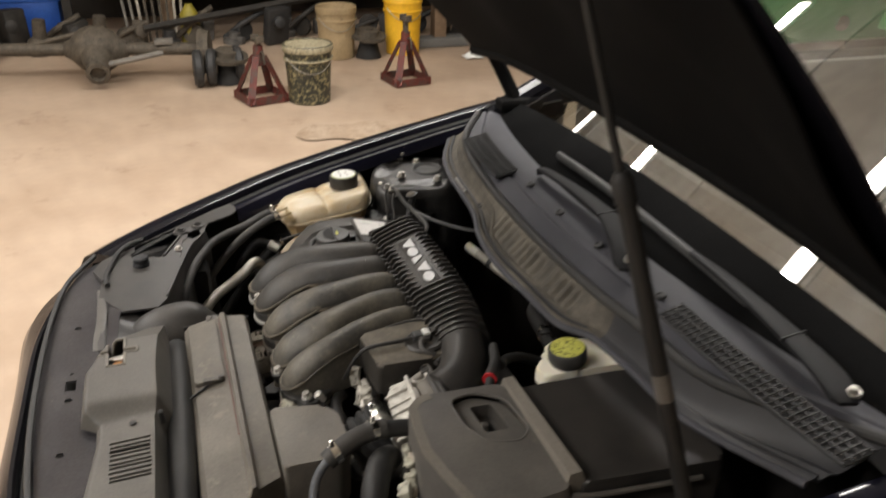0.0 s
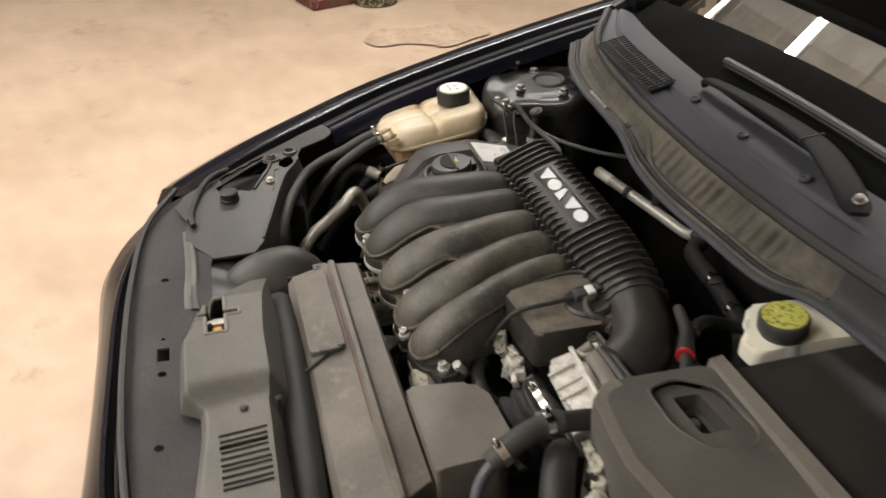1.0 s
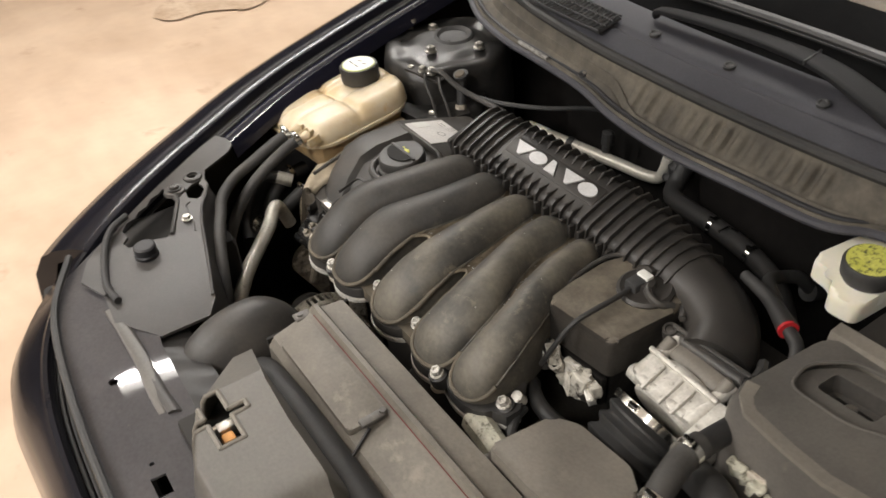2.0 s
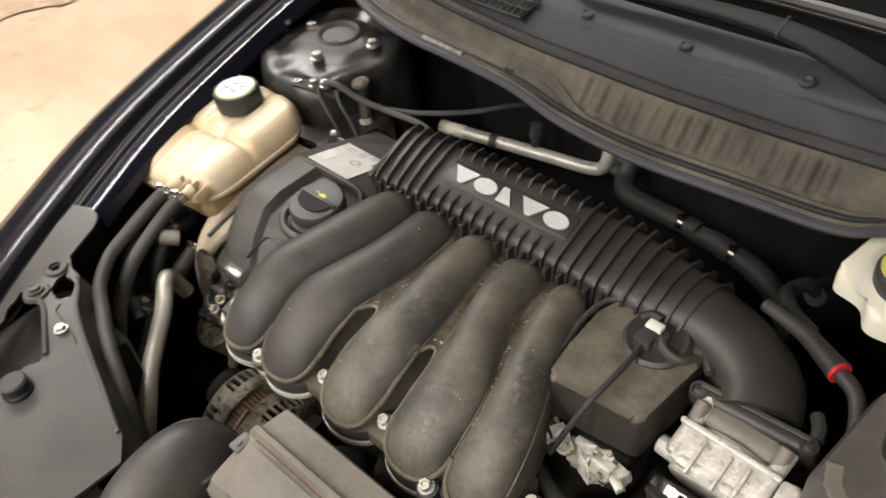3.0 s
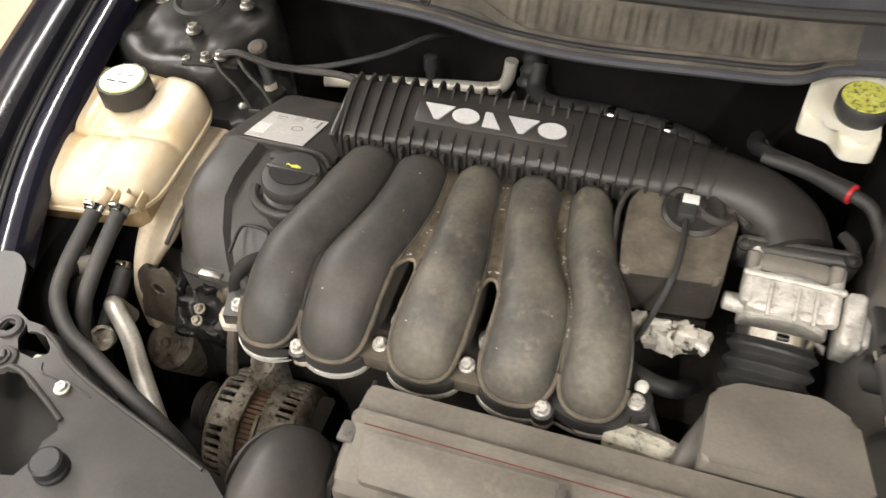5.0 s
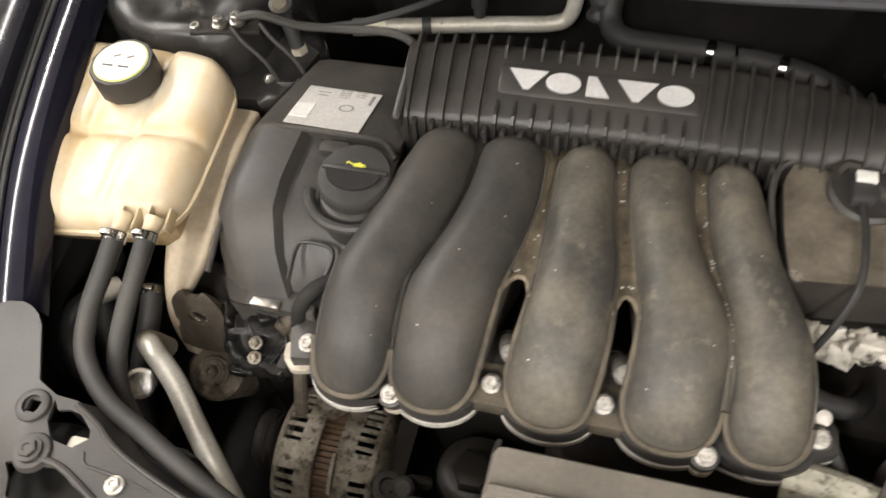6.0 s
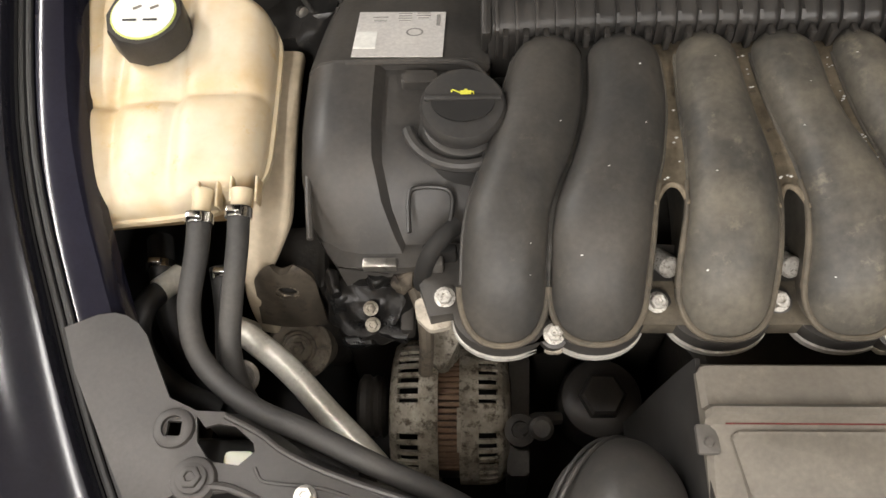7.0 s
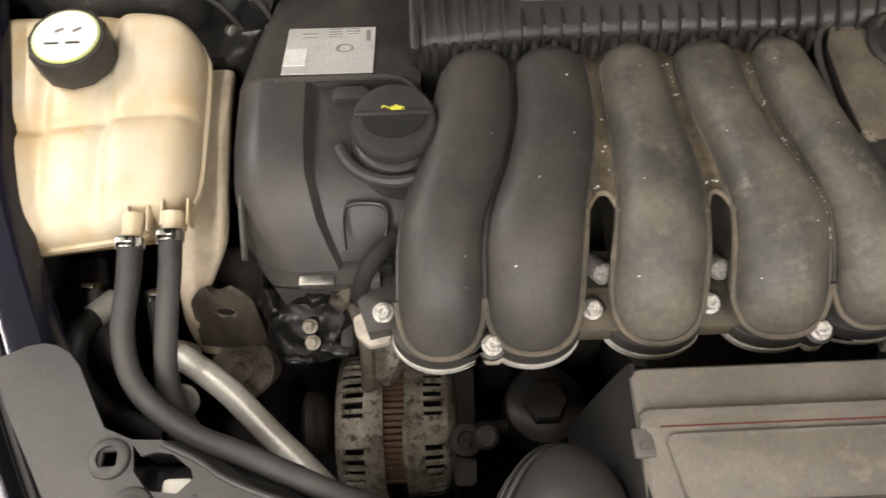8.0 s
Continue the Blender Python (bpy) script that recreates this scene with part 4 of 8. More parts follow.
part("carrier_panel", plate([(-0.588, -0.034), (-0.575, -0.032), (-0.566, -0.034), (-0.556, -0.040), (-0.547, -0.050), (-0.534, -0.075), (-0.521, -0.099), (-0.50, -0.108), (-0.478, -0.109), (-0.452, -0.122), (-0.43, -0.137), (-0.389, -0.153), (-0.30, -0.179), (-0.24, -0.197), (-0.215, -0.215), (-0.215, -0.28), (-0.268, -0.322), (-0.33, -0.318), (-0.372, -0.336), (-0.405, -0.318), (-0.440, -0.296), (-0.470, -0.270), (-0.508, -0.224), (-0.542, -0.176), (-0.572, -0.125), (-0.598, -0.078), (-0.612, -0.044)],
    [[(-0.511, -0.171), (-0.498, -0.164), (-0.480, -0.167), (-0.466, -0.165), (-0.448, -0.176), (-0.425, -0.184), (-0.400, -0.196), (-0.393, -0.208), (-0.399, -0.222), (-0.396, -0.240), (-0.402, -0.260), (-0.414, -0.264), (-0.424, -0.254), (-0.440, -0.256), (-0.456, -0.245), (-0.462, -0.230), (-0.474, -0.222), (-0.482, -0.206), (-0.497, -0.195), (-0.502, -0.182)], [(-0.499, -0.112), (-0.496, -0.131), (-0.485, -0.145), (-0.464, -0.1475), (-0.4535, -0.1375), (-0.4555, -0.131), (-0.470, -0.1195), (-0.482, -0.1175), (-0.492, -0.120)], rect(-0.519, -0.509, -0.127, -0.116)], cz, 0.004), M_CARRIER, CARRIER, "grey moulded panel")
part("carrier_side", loft([[(x, y, cz(x, y) - 0.001), (x + 0.004, y + 0.010, cz(x, y) - 0.03), (x + 0.01, y + 0.018, 0.50), (x, y, 0.50)] for x, y in ((-0.50, -0.110), (-0.478, -0.111), (-0.452, -0.124), (-0.43, -0.139), (-0.389, -0.155), (-0.30, -0.181), (-0.24, -0.199), (-0.217, -0.219))]), M_CARRIER, CARRIER)
# Black block below the openings, its colour giving their shade.
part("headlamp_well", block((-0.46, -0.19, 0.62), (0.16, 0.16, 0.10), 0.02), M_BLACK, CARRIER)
part("adjuster_knob", turned([(0, 0.017), (0.004, 0.017), (0.006, 0.0155), (0.016, 0.0155), (0.018, 0.013)], (-0.374, -0.243, 0.702), (0, 0, 1), 16), M_COWL_DARK, CARRIER, "black adjuster knob")
bolt("carrier_bolt", (-0.415, -0.168, cz(-0.415, -0.168)), 0.006, 0.007, CARRIER, M_STEEL)
bolt("carrier_bolt", (-0.494, -0.158, cz(-0.494, -0.158) + 0.005), 0.008, 0.006, CARRIER, M_CARRIER)
part("carrier_boss", turned([(-0.002, 0.0175), (0.003, 0.0155), (0.004, 0.013), (0.0035, 0.010), (0.0025, 0.008)], (-0.494, -0.158, cz(-0.494, -0.158)), (0, 0, 1), 24), M_CARRIER, CARRIER)
part("carrier_boss", loft([[(-0.514 + r * math.cos(a), -0.1215 + r * math.sin(a), cz(-0.514, -0.1215) + h) for a in [math.pi / 4 + math.pi / 10 * q for q in range(20)]] for r, h in ((0.0160, -0.003), (0.0145, 0.0025), (0.0125, 0.0035), (0.0085, 0.0035), (0.0080, -0.004))], cap=False), M_CARRIER, CARRIER)
part("plastic_clip", block((-0.470, -0.140, 0.690), (0.022, 0.016, 0.012), 0.004), M_RES, CARRIER, "cream plastic clip below the opening")
# Added black tube that draws the dark gap line beside the panel.
part("corner_gap_line", tube([(x, y, cz(x, y) + 0.005) for x, y in ((-0.480, -0.240), (-0.450, -0.268), (-0.414, -0.288), (-0.374, -0.302), (-0.335, -0.310), (-0.300, -0.306))], 0.0052, 10, 6), M_RUBBER, CARRIER, "black strip standing for the shaded gap along the panel edge")
for x, y, a in ((-0.450, -0.270, -0.8), (-0.330, -0.310, -0.3)):
    part("corner_clip", crusty(block((x, y, cz(x, y) + 0.003), (0.020, 0.010, 0.006), 0.002, Euler((0, 0, a)).to_matrix()), 120, 0.002), M_ENGINE, CARRIER, "dull worn fixing")
part("wing_bracket", loft(sweep(smooth_path([(-0.300, -0.322, 0.692), (-0.25, -0.317, 0.692), (-0.18, -0.315, 0.691), (-0.13, -0.319, 0.690), (-0.085, -0.323, 0.687)], 5), lambda i, s: [(math.copysign(abs(a) ** 0.5, a) * (0.004 + 0.005 * math.sin(math.pi * (0.05 + 0.9 * s))), b * 0.0028) for a, b in circle(1, 12)])), M_GREY_DK, CARRIER, "worn grey rounded bracket edge")
part("carrier_web", sheet(lambda u, v: (-0.305 + 0.225 * u + 0.02 * v, -0.318 + 0.078 * v - 0.004 * math.sin(math.pi * u), 0.690 - 0.022 * v + 0.006 * math.exp(-((v - 0.12) / 0.1) ** 2) - 0.006 * math.sin(3 * math.pi * u) ** 2 * v), 24, 14, 0.003), M_CARRIER, CARRIER, "moulded web below the dome")
HOLE_A = [(-0.498, -0.163), (-0.466, -0.164), (-0.425, -0.183), (-0.396, -0.198)]
part("opening_lip", tube([(x, y, cz(x, y) + 0.001) for x, y in HOLE_A[:4]], 0.0032, 8, 4), M_CARRIER, CARRIER, "rounded lip of the opening")
part("carrier_crease", tube([(x, y, cz(x, y) + 0.0002) for x, y in ((-0.452, -0.149), (-0.446, -0.158), (-0.432, -0.160), (-0.405, -0.162), (-0.385, -0.167))], 0.0014, 6, 4), M_CARRIER, CARRIER, "pressed crease in the panel")
part("carrier_ridge", tube([(x, y, cz(x, y) + 0.001) for x, y in ((-0.478, -0.112), (-0.452, -0.1245), (-0.43, -0.139), (-0.389, -0.155), (-0.30, -0.181), (-0.245, -0.198))], 0.0025, 8, 4), M_CARRIER, CARRIER, "rolled rear edge")


# ---- intake manifold ----
MAN = thing("intake_manifold", (-0.05, 0.1, 0.62), "dusty black plastic five-runner intake manifold on the engine", "intake manifold")
# side lines of the five runners in plan, as (y, x) from the plenum to the flange
SIDES = [
    ([(0.226, -0.262), (0.203, -0.264), (0.153, -0.277), (0.106, -0.289), (0.068, -0.301), (0.037, -0.307), (0.0, -0.309)], [(0.226, -0.204), (0.211, -0.204), (0.156, -0.207), (0.112, -0.217), (0.074, -0.231), (0.046, -0.239), (0.0, -0.241)]),
    ([(0.226, -0.200), (0.211, -0.200), (0.156, -0.203), (0.112, -0.213), (0.074, -0.227), (0.046, -0.235), (0.0, -0.237)], [(0.226, -0.139), (0.214, -0.139), (0.158, -0.137), (0.104, -0.144), (0.069, -0.153), (0.024, -0.159), (0.0, -0.162)]),
    ([(0.226, -0.124), (0.213, -0.124), (0.158, -0.126), (0.103, -0.125), (0.057, -0.127), (0.023, -0.132), (0.0, -0.134)], [(0.226, -0.075), (0.210, -0.074), (0.155, -0.068), (0.103, -0.059), (0.057, -0.057), (0.019, -0.059), (0.0, -0.062)]),
    ([(0.226, -0.061), (0.210, -0.061), (0.154, -0.054), (0.102, -0.041), (0.055, -0.033), (0.018, -0.034), (0.0, -0.036)], [(0.226, -0.005), (0.206, -0.004), (0.151, 0.001), (0.108, 0.017), (0.074, 0.033), (0.041, 0.040), (0.0, 0.040)]),
    ([(0.226, 0.008), (0.206, 0.009), (0.150, 0.016), (0.107, 0.027), (0.068, 0.041), (0.035, 0.046), (0.0, 0.046)], [(0.226, 0.050), (0.211, 0.052), (0.173, 0.061), (0.130, 0.074), (0.095, 0.087), (0.070, 0.097), (0.035, 0.107), (0.0, 0.110)]),
]
END_X = [(a[-1][1] + b[-1][1]) / 2 for a, b in SIDES]
END_Y = (-0.037, -0.036, -0.032, -0.031, -0.027)
TOP_Y, NOSE_Y = 0.226, 0.004
SIDE_LINES = [[np.array(smooth_path(line, 5))[::-1] for line in pair] for pair in SIDES]


def side_x(i, k, y):
    line = SIDE_LINES[i][k]
    return float(np.interp(y, line[:, 0], line[:, 1]))


def rim_z(y):
    """Height of the moulded seam beside the runners."""
    return float(np.interp(y, (-0.038, -0.03, -0.02, 0.0, 0.03, 0.06, 0.10, 0.15, 0.20, 0.23), (0.667, 0.669, 0.674, 0.687, 0.709, 0.7235, 0.729, 0.7325, 0.736, 0.737)))


def crown_z(y):
    return float(np.interp(y, (-0.038, -0.03, -0.02, -0.01, 0.01, 0.03, 0.06, 0.10, 0.15, 0.18, 0.205, 0.226), (0.676, 0.688, 0.699, 0.708, 0.722, 0.733, 0.7445, 0.7525, 0.7580, 0.7590, 0.7570, 0.7490)))


def narrowing(i, y):
    """1 along the runner, falling to 0 round its nose, a little at the domed top."""
    k = 1.0
    if y < NOSE_Y:
        k = max(0.0, 1 - ((NOSE_Y - y) / (NOSE_Y - END_Y[i])) ** 2.3) ** (1 / 2.3)
    elif y > 0.196:
        k = 1 - 0.55 * ((y - 0.196) / 0.03) ** 2.2
    return k


def runner_at(i, side, y):
    """A point on the runner's back: side from -1 to 1."""
    k = narrowing(i, y)
    yy = max(y, 0.0)
    xl, xr = side_x(i, 0, yy), side_x(i, 1, yy)
    b = rim_z(y)
    round_ = max(0.0, 1 - abs(side) ** 2.1) ** 0.60
    return Vector(((xl + xr) / 2 + (xr - xl) / 2 * k * side, y, b + (crown_z(y) - b) * k**0.75 * round_))


def runner_skin(i):
    def fn(u, v):
        return runner_at(i, math.sin(math.pi / 2 * (2 * u - 1)), END_Y[i] + (TOP_Y - END_Y[i]) * 0.5 * (1 + math.cos(math.pi * v)))

    return fn


def rim_line(i, side, y0, y1, n, out=0.002):
    return [runner_at(i, side, y) + Vector((side * out, 0, -0.001)) for y in np.linspace(y0, y1, n)]


def nose_line(i, out=0.0025):
    """Round the runner's lower end from one side to the other."""
    c = Vector((END_X[i], NOSE_Y + 0.02, 0))
    ys = [NOSE_Y + (END_Y[i] - NOSE_Y) * math.sin(a) for a in np.linspace(0, math.pi / 2, 11)]
    pts = [runner_at(i, -1, y) for y in ys] + [runner_at(i, 1, y) for y in reversed(ys[:-1])]
    return [p + (Vector((p.x, p.y, 0)) - c).normalized() * out for p in pts]


for i in range(5):
    part("runner", sheet(runner_skin(i), 30, 56), M_RUNNER_CLEAN if i < 2 else M_RUNNER, MAN, "smooth dusty black intake runner", sharp=70)
    edge = rim_line(i, -1, 0.20, 0.006, 22, 0.0) + nose_line(i, 0.0) + rim_line(i, 1, 0.006, 0.20, 22, 0.0)
    part("runner_wall", loft([edge, [p - Vector((0, -0.003, 0.014)) for p in edge], [Vector((p.x, p.y + 0.005, min(p.z - 0.015, 0.652))) for p in edge]], cap=False, closed=False), M_RUNNER, MAN)
    part("runner_rim", tube(nose_line(i, 0.0018), 0.0028, 8, 1, smooth=False), M_RIM, MAN, "dust-edged moulded rim round the runner's foot")
    for side in (-1, 1):
        dusty = i > 1 or (i == 1 and side > 0)
        part("side_rim", tube(rim_line(i, side, 0.205, 0.005, 26, 0.0005), 0.0016, 6, 1, smooth=False), M_RUNNER if dusty else M_RUNNER_CLEAN, MAN)


for i, side in ((1, 1), (2, -1), (2, 1), (3, -1)):
    part("slot_rim", tube(rim_line(i, side, 0.080, 0.002, 18, 0.0015), lambda k, t: 0.0022 + 0.0014 * t, 8, 1, smooth=False), M_RIM, MAN, "dust-edged rim along the slot")


def web_skin(i, tip):
    """The moulded floor between two runners, down to a slot's round tip or to the flange."""

    def fn(u, v):
        low = tip - 0.020 * (2 * abs(u - 0.5)) ** 2.5
        y = 0.222 + (low - 0.222) * v
        a, b = runner_at(i, 1, y), runner_at(i + 1, -1, y)
        p = a.lerp(b, u)
        gap = (b - a).length
        p.z += (0.003 if i == 0 else -0.0005) - 0.14 * gap * (1 - (2 * u - 1) ** 2)
        p.z += 0.0008 * noise.noise(p * 160)
        return p

    return fn


for i, tip in ((0, 0.0), (1, 0.079), (2, 0.076), (3, 0.0)):
    web_bm = sheet(web_skin(i, tip), 10, 70)
    bmesh.ops.solidify(web_bm, geom=web_bm.faces[:], thickness=0.006)
    part("web", web_bm, M_RUNNER_CLEAN if i == 0 else M_DIRT, MAN, "dirt-filled web between runners")
    if i in (1, 2):
        part("slot_lip", tube([web_skin(i, tip)(u, 1.0) for u in np.linspace(0.0, 1.0, 13)], 0.0026, 8, 1, smooth=False), M_DIRT, MAN, "dirty rounded tip of the slot")


def flange_outline(grow):
    pts = [(-0.345, 0.018), (-0.335, -0.012)]
    for i, xe in enumerate(END_X):
        for a in range(19):
            t = math.pi * (a / 18)
            pts.append((xe - (0.041 + grow) * math.cos(t), -0.008 + (END_Y[i] + 0.004) * math.sin(t) - grow * math.sin(t)))
    pts += [(0.120, -0.010), (0.137, -0.002), (0.137, 0.018), (0.11, 0.05), (-0.31, 0.06)]
    out = []
    for p in pts:
        if out and p[0] < out[-1][0] - 0.0005 and p[1] < 0.0:
            out[-1] = ((p[0] + out[-1][0]) / 2, max(p[1], out[-1][1]))
            continue
        out.append(p)
    return out


part("flange", prism(flange_outline(0.0), 0.650, 0.665, 0.003), M_PLASTIC, MAN, "scalloped black plastic flange")
part("lower_flange", prism(flange_outline(0.0012), 0.6420, 0.6478, 0.0015), M_ALU, MAN, "bright aluminium lower flange")
part("flange_bar", prism(rounded([(END_X[1], -0.0195), (END_X[3], -0.0195), (END_X[3], 0.020), (END_X[1], 0.020)], 0.002), 0.6485, 0.6660, 0.003), M_RIM, MAN, "dust-coated straight flange between the runners")
for x in (-0.233, 0.034):
    part("flange_lug", prism(rounded([(x - 0.016, -0.020), (x - 0.006, -0.036), (x + 0.006, -0.036), (x + 0.016, -0.020)], 0.004), 0.6422, 0.6478, 0.0015), M_ALU_DULL, MAN, "bare aluminium lug under the bolt")
for x, y, z in ((-0.323, 0.006, 0.664), (-0.234, -0.027, 0.664), (-0.149, 0.0, 0.666), (-0.052, 0.0, 0.668), (0.034, -0.027, 0.666), (0.121, 0.007, 0.667)):
    part("bolt_boss", turned([(-0.02, 0.013), (0.0, 0.012), (0.001, 0.010)], (x, y, z), (0, -0.3, 1), 16), M_PLASTIC, MAN)
    bolt("flange_bolt", (x, y, z), 0.0066, 0.011, MAN, M_ZINC, (0, -0.3, 1), "dull zinc flange bolt")
for p in ((-0.1385, 0.0320, 0.672), (-0.0395, 0.0315, 0.672)):
    part("injector", turned([(-0.03, 0.0085), (0.0, 0.0095), (0.006, 0.0095), (0.009, 0.007), (0.010, 0.0)], p, (0.25, -0.7, 0.6), 18), M_ZINC, MAN, "bright injector body in the gap")
part("side_lug", prism(rounded([(-0.350, 0.012), (-0.348, -0.006), (-0.336, -0.018), (-0.318, -0.014), (-0.318, 0.014)], 0.004), 0.6435, 0.6500, 0.002), M_ALU_DULL, MAN, "bare aluminium lug")
part("cast_foot", tube([(0.10, -0.02, 0.640), (0.15, -0.028, 0.645), (0.185, -0.035, 0.640)], lambda i, s: 0.018 - 0.003 * s, 10, 4), M_FIT, MAN, "pale cast support foot")

# plenum: ribbed top chamber that bends forward into the throttle elbow
PLEN_PATH = smooth_path([(-0.288, 0.262, 0.745), (-0.20, 0.266, 0.748), (-0.08, 0.268, 0.748), (0.04, 0.267, 0.747), (0.115, 0.265, 0.744), (0.170, 0.260, 0.742), (0.212, 0.246, 0.738), (0.238, 0.226, 0.731), (0.248, 0.202, 0.722)], 6)


def plen_sec(k, s):
    f_ = max(0.0, (s - 0.34) / 0.66)
    pts = [(0.046, -0.05), (0.046, -0.014), (0.044, -0.003), (0.043, 0.005), (0.037, 0.011), (0.012, 0.0230), (-0.012, 0.0315), (-0.028, 0.0355), (-0.035, 0.0345), (-0.041, 0.027), (-0.044, 0.010), (-0.047, -0.05)]
    if f_ > 0:
        w = min(1.0, f_ * 2.0)
        w = w * w * (3 - 2 * w)
        rnd = [(0.041 * math.cos(a), 0.038 * math.sin(a) - 0.002) for a in np.linspace(-0.9, math.pi + 0.9, 12)]
        pts = [((1 - w) * p[0] + w * q[0], (1 - w) * p[1] + w * q[1]) for p, q in zip(pts, rnd)]
    return pts


part("plenum", loft(sweep(PLEN_PATH, plen_sec)), M_PLENUM, MAN, "ribbed matt black plenum chamber", sharp=50)
part("plenum_end", block((-0.287, 0.262, 0.738), (0.010, 0.085, 0.066), 0.006, Euler((0.30, 0, 0)).to_matrix()), M_PLENUM, MAN)
# ribs
RIBN = 26
for k in range(RIBN):
    rib_x = -0.280 + 0.0174 * k
    i0 = max(j for j in range(len(PLEN_PATH) - 1) if PLEN_PATH[j][0] <= rib_x)
    q = i0 + (rib_x - PLEN_PATH[i0][0]) / (PLEN_PATH[i0 + 1][0] - PLEN_PATH[i0][0])
    rings = []
    for d in (-0.0014, 0.0014):
        ring = []
        p0 = Vector(PLEN_PATH[i0]).lerp(Vector(PLEN_PATH[i0 + 1]), q - i0)
        dr = (Vector(PLEN_PATH[i0 + 1]) - Vector(PLEN_PATH[i0])).normalized()
        side = dr.cross(Vector((0, 0, 1))).normalized()
        sec = plen_sec(0, q / (len(PLEN_PATH) - 1))[1:-1]
        tall = 0.0058 if k < 22 else 0.0058 * (RIBN + 1 - k) / 5.5
        flat = -0.195 < rib_x < -0.004
        outer = [(a + (0.0035 if a > 0.036 else (-0.008 if a < -0.034 else 0)), b + (-0.004 if flat and -0.016 < a < 0.020 else tall)) for a, b in sec]
        for a, b in [(a, b - 0.012) for a, b in sec] + list(reversed(outer)):
            ring.append(p0 + dr * d + side * a + Vector((0, 0, b)))
        rings.append(ring)
    part("rib", loft(rings), M_PLENUM, MAN)
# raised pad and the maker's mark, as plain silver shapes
TILT_ = Euler((0.36, 0, 0)).to_matrix()
part("badge_pad", block((-0.102, 0.2665, 0.7705), (0.190, 0.034, 0.012), 0.005, TILT_), M_PLENUM, MAN)


def badge_shape(pts, x):
    m = Matrix.Translation((x, 0.2645, 0.7758)) @ TILT_.to_4x4()
    bm = prism([(px, py) for px, py in pts], 0.0, 0.0025, 0)
    bmesh.ops.transform(bm, matrix=m, verts=bm.verts)
    return bm


wedge = [(-0.0185, 0.0100), (0.0185, 0.0100), (0.003, -0.0100), (-0.003, -0.0100)]
oval = [(0.0165 * math.cos(a * math.pi / 10), 0.0102 * math.sin(a * math.pi / 10)) for a in range(20)]
bar_ = [(-0.0110, -0.0100), (0.0110, -0.0100), (-0.0030, 0.0100), (-0.0110, 0.0100)]
for shape, x in ((wedge, -0.168), (oval, -0.134), (bar_, -0.101), (wedge, -0.066), (oval, -0.031)):
    part("badge_shape", badge_shape(shape, x), M_SILVER, MAN, "silver badge shape")
# front teeth under the ribs
tooth = part("plenum_tooth", block((-0.27, 0.2175, 0.738), (0.005, 0.010, 0.030), 0.001), M_PLENUM, MAN)
for k in range(1, 20):
    repeat(tooth, "plenum_tooth", (k * 0.0174, 0.0, 0), MAN)
FLR = Euler((0.30, 0, 0.04)).to_matrix()
fl = lambda x, y, z: Vector((0.248, 0.190, 0.730)) + FLR @ Vector((x, y, z))
part("elbow_flange", merged(block(fl(0, 0, -0.014), (0.124, 0.017, 0.046), 0.008, FLR, 3), block(fl(0, 0.006, 0.0095), (0.104, 0.006, 0.006), 0.002, FLR)), M_PLASTIC, MAN, "black elbow flange plate")
for x in (-0.052, 0.053):
    part("flange_screw", turned([(-0.004, 0.0085), (0.0012, 0.0085), (0.0014, 0.0055), (-0.002, 0.005), (-0.002, 0.0)], fl(x, 0.0, 0.0095), FLR @ Vector((0, -0.1, 1)), 18), M_PLENUM, MAN, "sunken screw in the flange's ear")
part("elbow_gusset", tube([(0.166, 0.236, 0.742), (0.182, 0.220, 0.744), (0.196, 0.204, 0.744)], 0.0045, 8, 5), M_PLASTIC, MAN)
part("elbow_gusset", tube([(0.292, 0.226, 0.736), (0.300, 0.212, 0.738), (0.303, 0.198, 0.738)], 0.0065, 8, 5), M_PLASTIC, MAN)

# ---- camshaft cover with filler cap and label ----
CAMC = thing("timing_cover", (-0.36, 0.15, 0.62), "dusty black plastic timing cover beside the intake manifold", "timing cover")


def camc_ring(y):
    t = (y - 0.02) / 0.32
    xl = -0.446 + 0.010 * (1 - math.cos((t - 0.35) * 2.2)) * 0.6 + 0.012 * max(0, t - 0.6) - 0.006 * math.sin(t * 3)
    xl += 0.030 * max(0.0, (0.115 - y) / 0.08) ** 2
    xr = -0.292 + 0.014 * t
    if y < 0.06:
        xr = -0.34 + 0.03 * (y - 0.02) / 0.04
    zt = 0.733 - 0.006 * abs(t - 0.6) - 0.11 * max(0, 0.34 - t) ** 1.5 / 0.2
    step = 0.0
    if y >= 0.205:
        zt = 0.7345 - 0.24 * (y - 0.207)
    r = 0.022
    zb = 0.60 if y > 0.10 else 0.662 - 0.4 * max(0, y - 0.06)
    pts = [(xl, y, zb), (xl, y, max(zb + 0.002, zt - 0.040)), (xl + 0.004, y, zt - 0.018), (xl + 0.016, y, zt - 0.004), (xl + 0.030, y, zt)]
    if y < 0.205:
        pts += [(xl + 0.066, y, zt - 0.0005), (xl + 0.074, y, zt - 0.011), (xr - 0.02, y, zt - 0.012), (xr, y, zt - 0.018)]
    else:
        pts += [(xl + 0.062, y, zt + step), (xl + 0.072, y, zt + step), (xr - 0.015, y, zt + step), (xr, y, zt - 0.010)]
    return pts + [(xr, y, zb)]


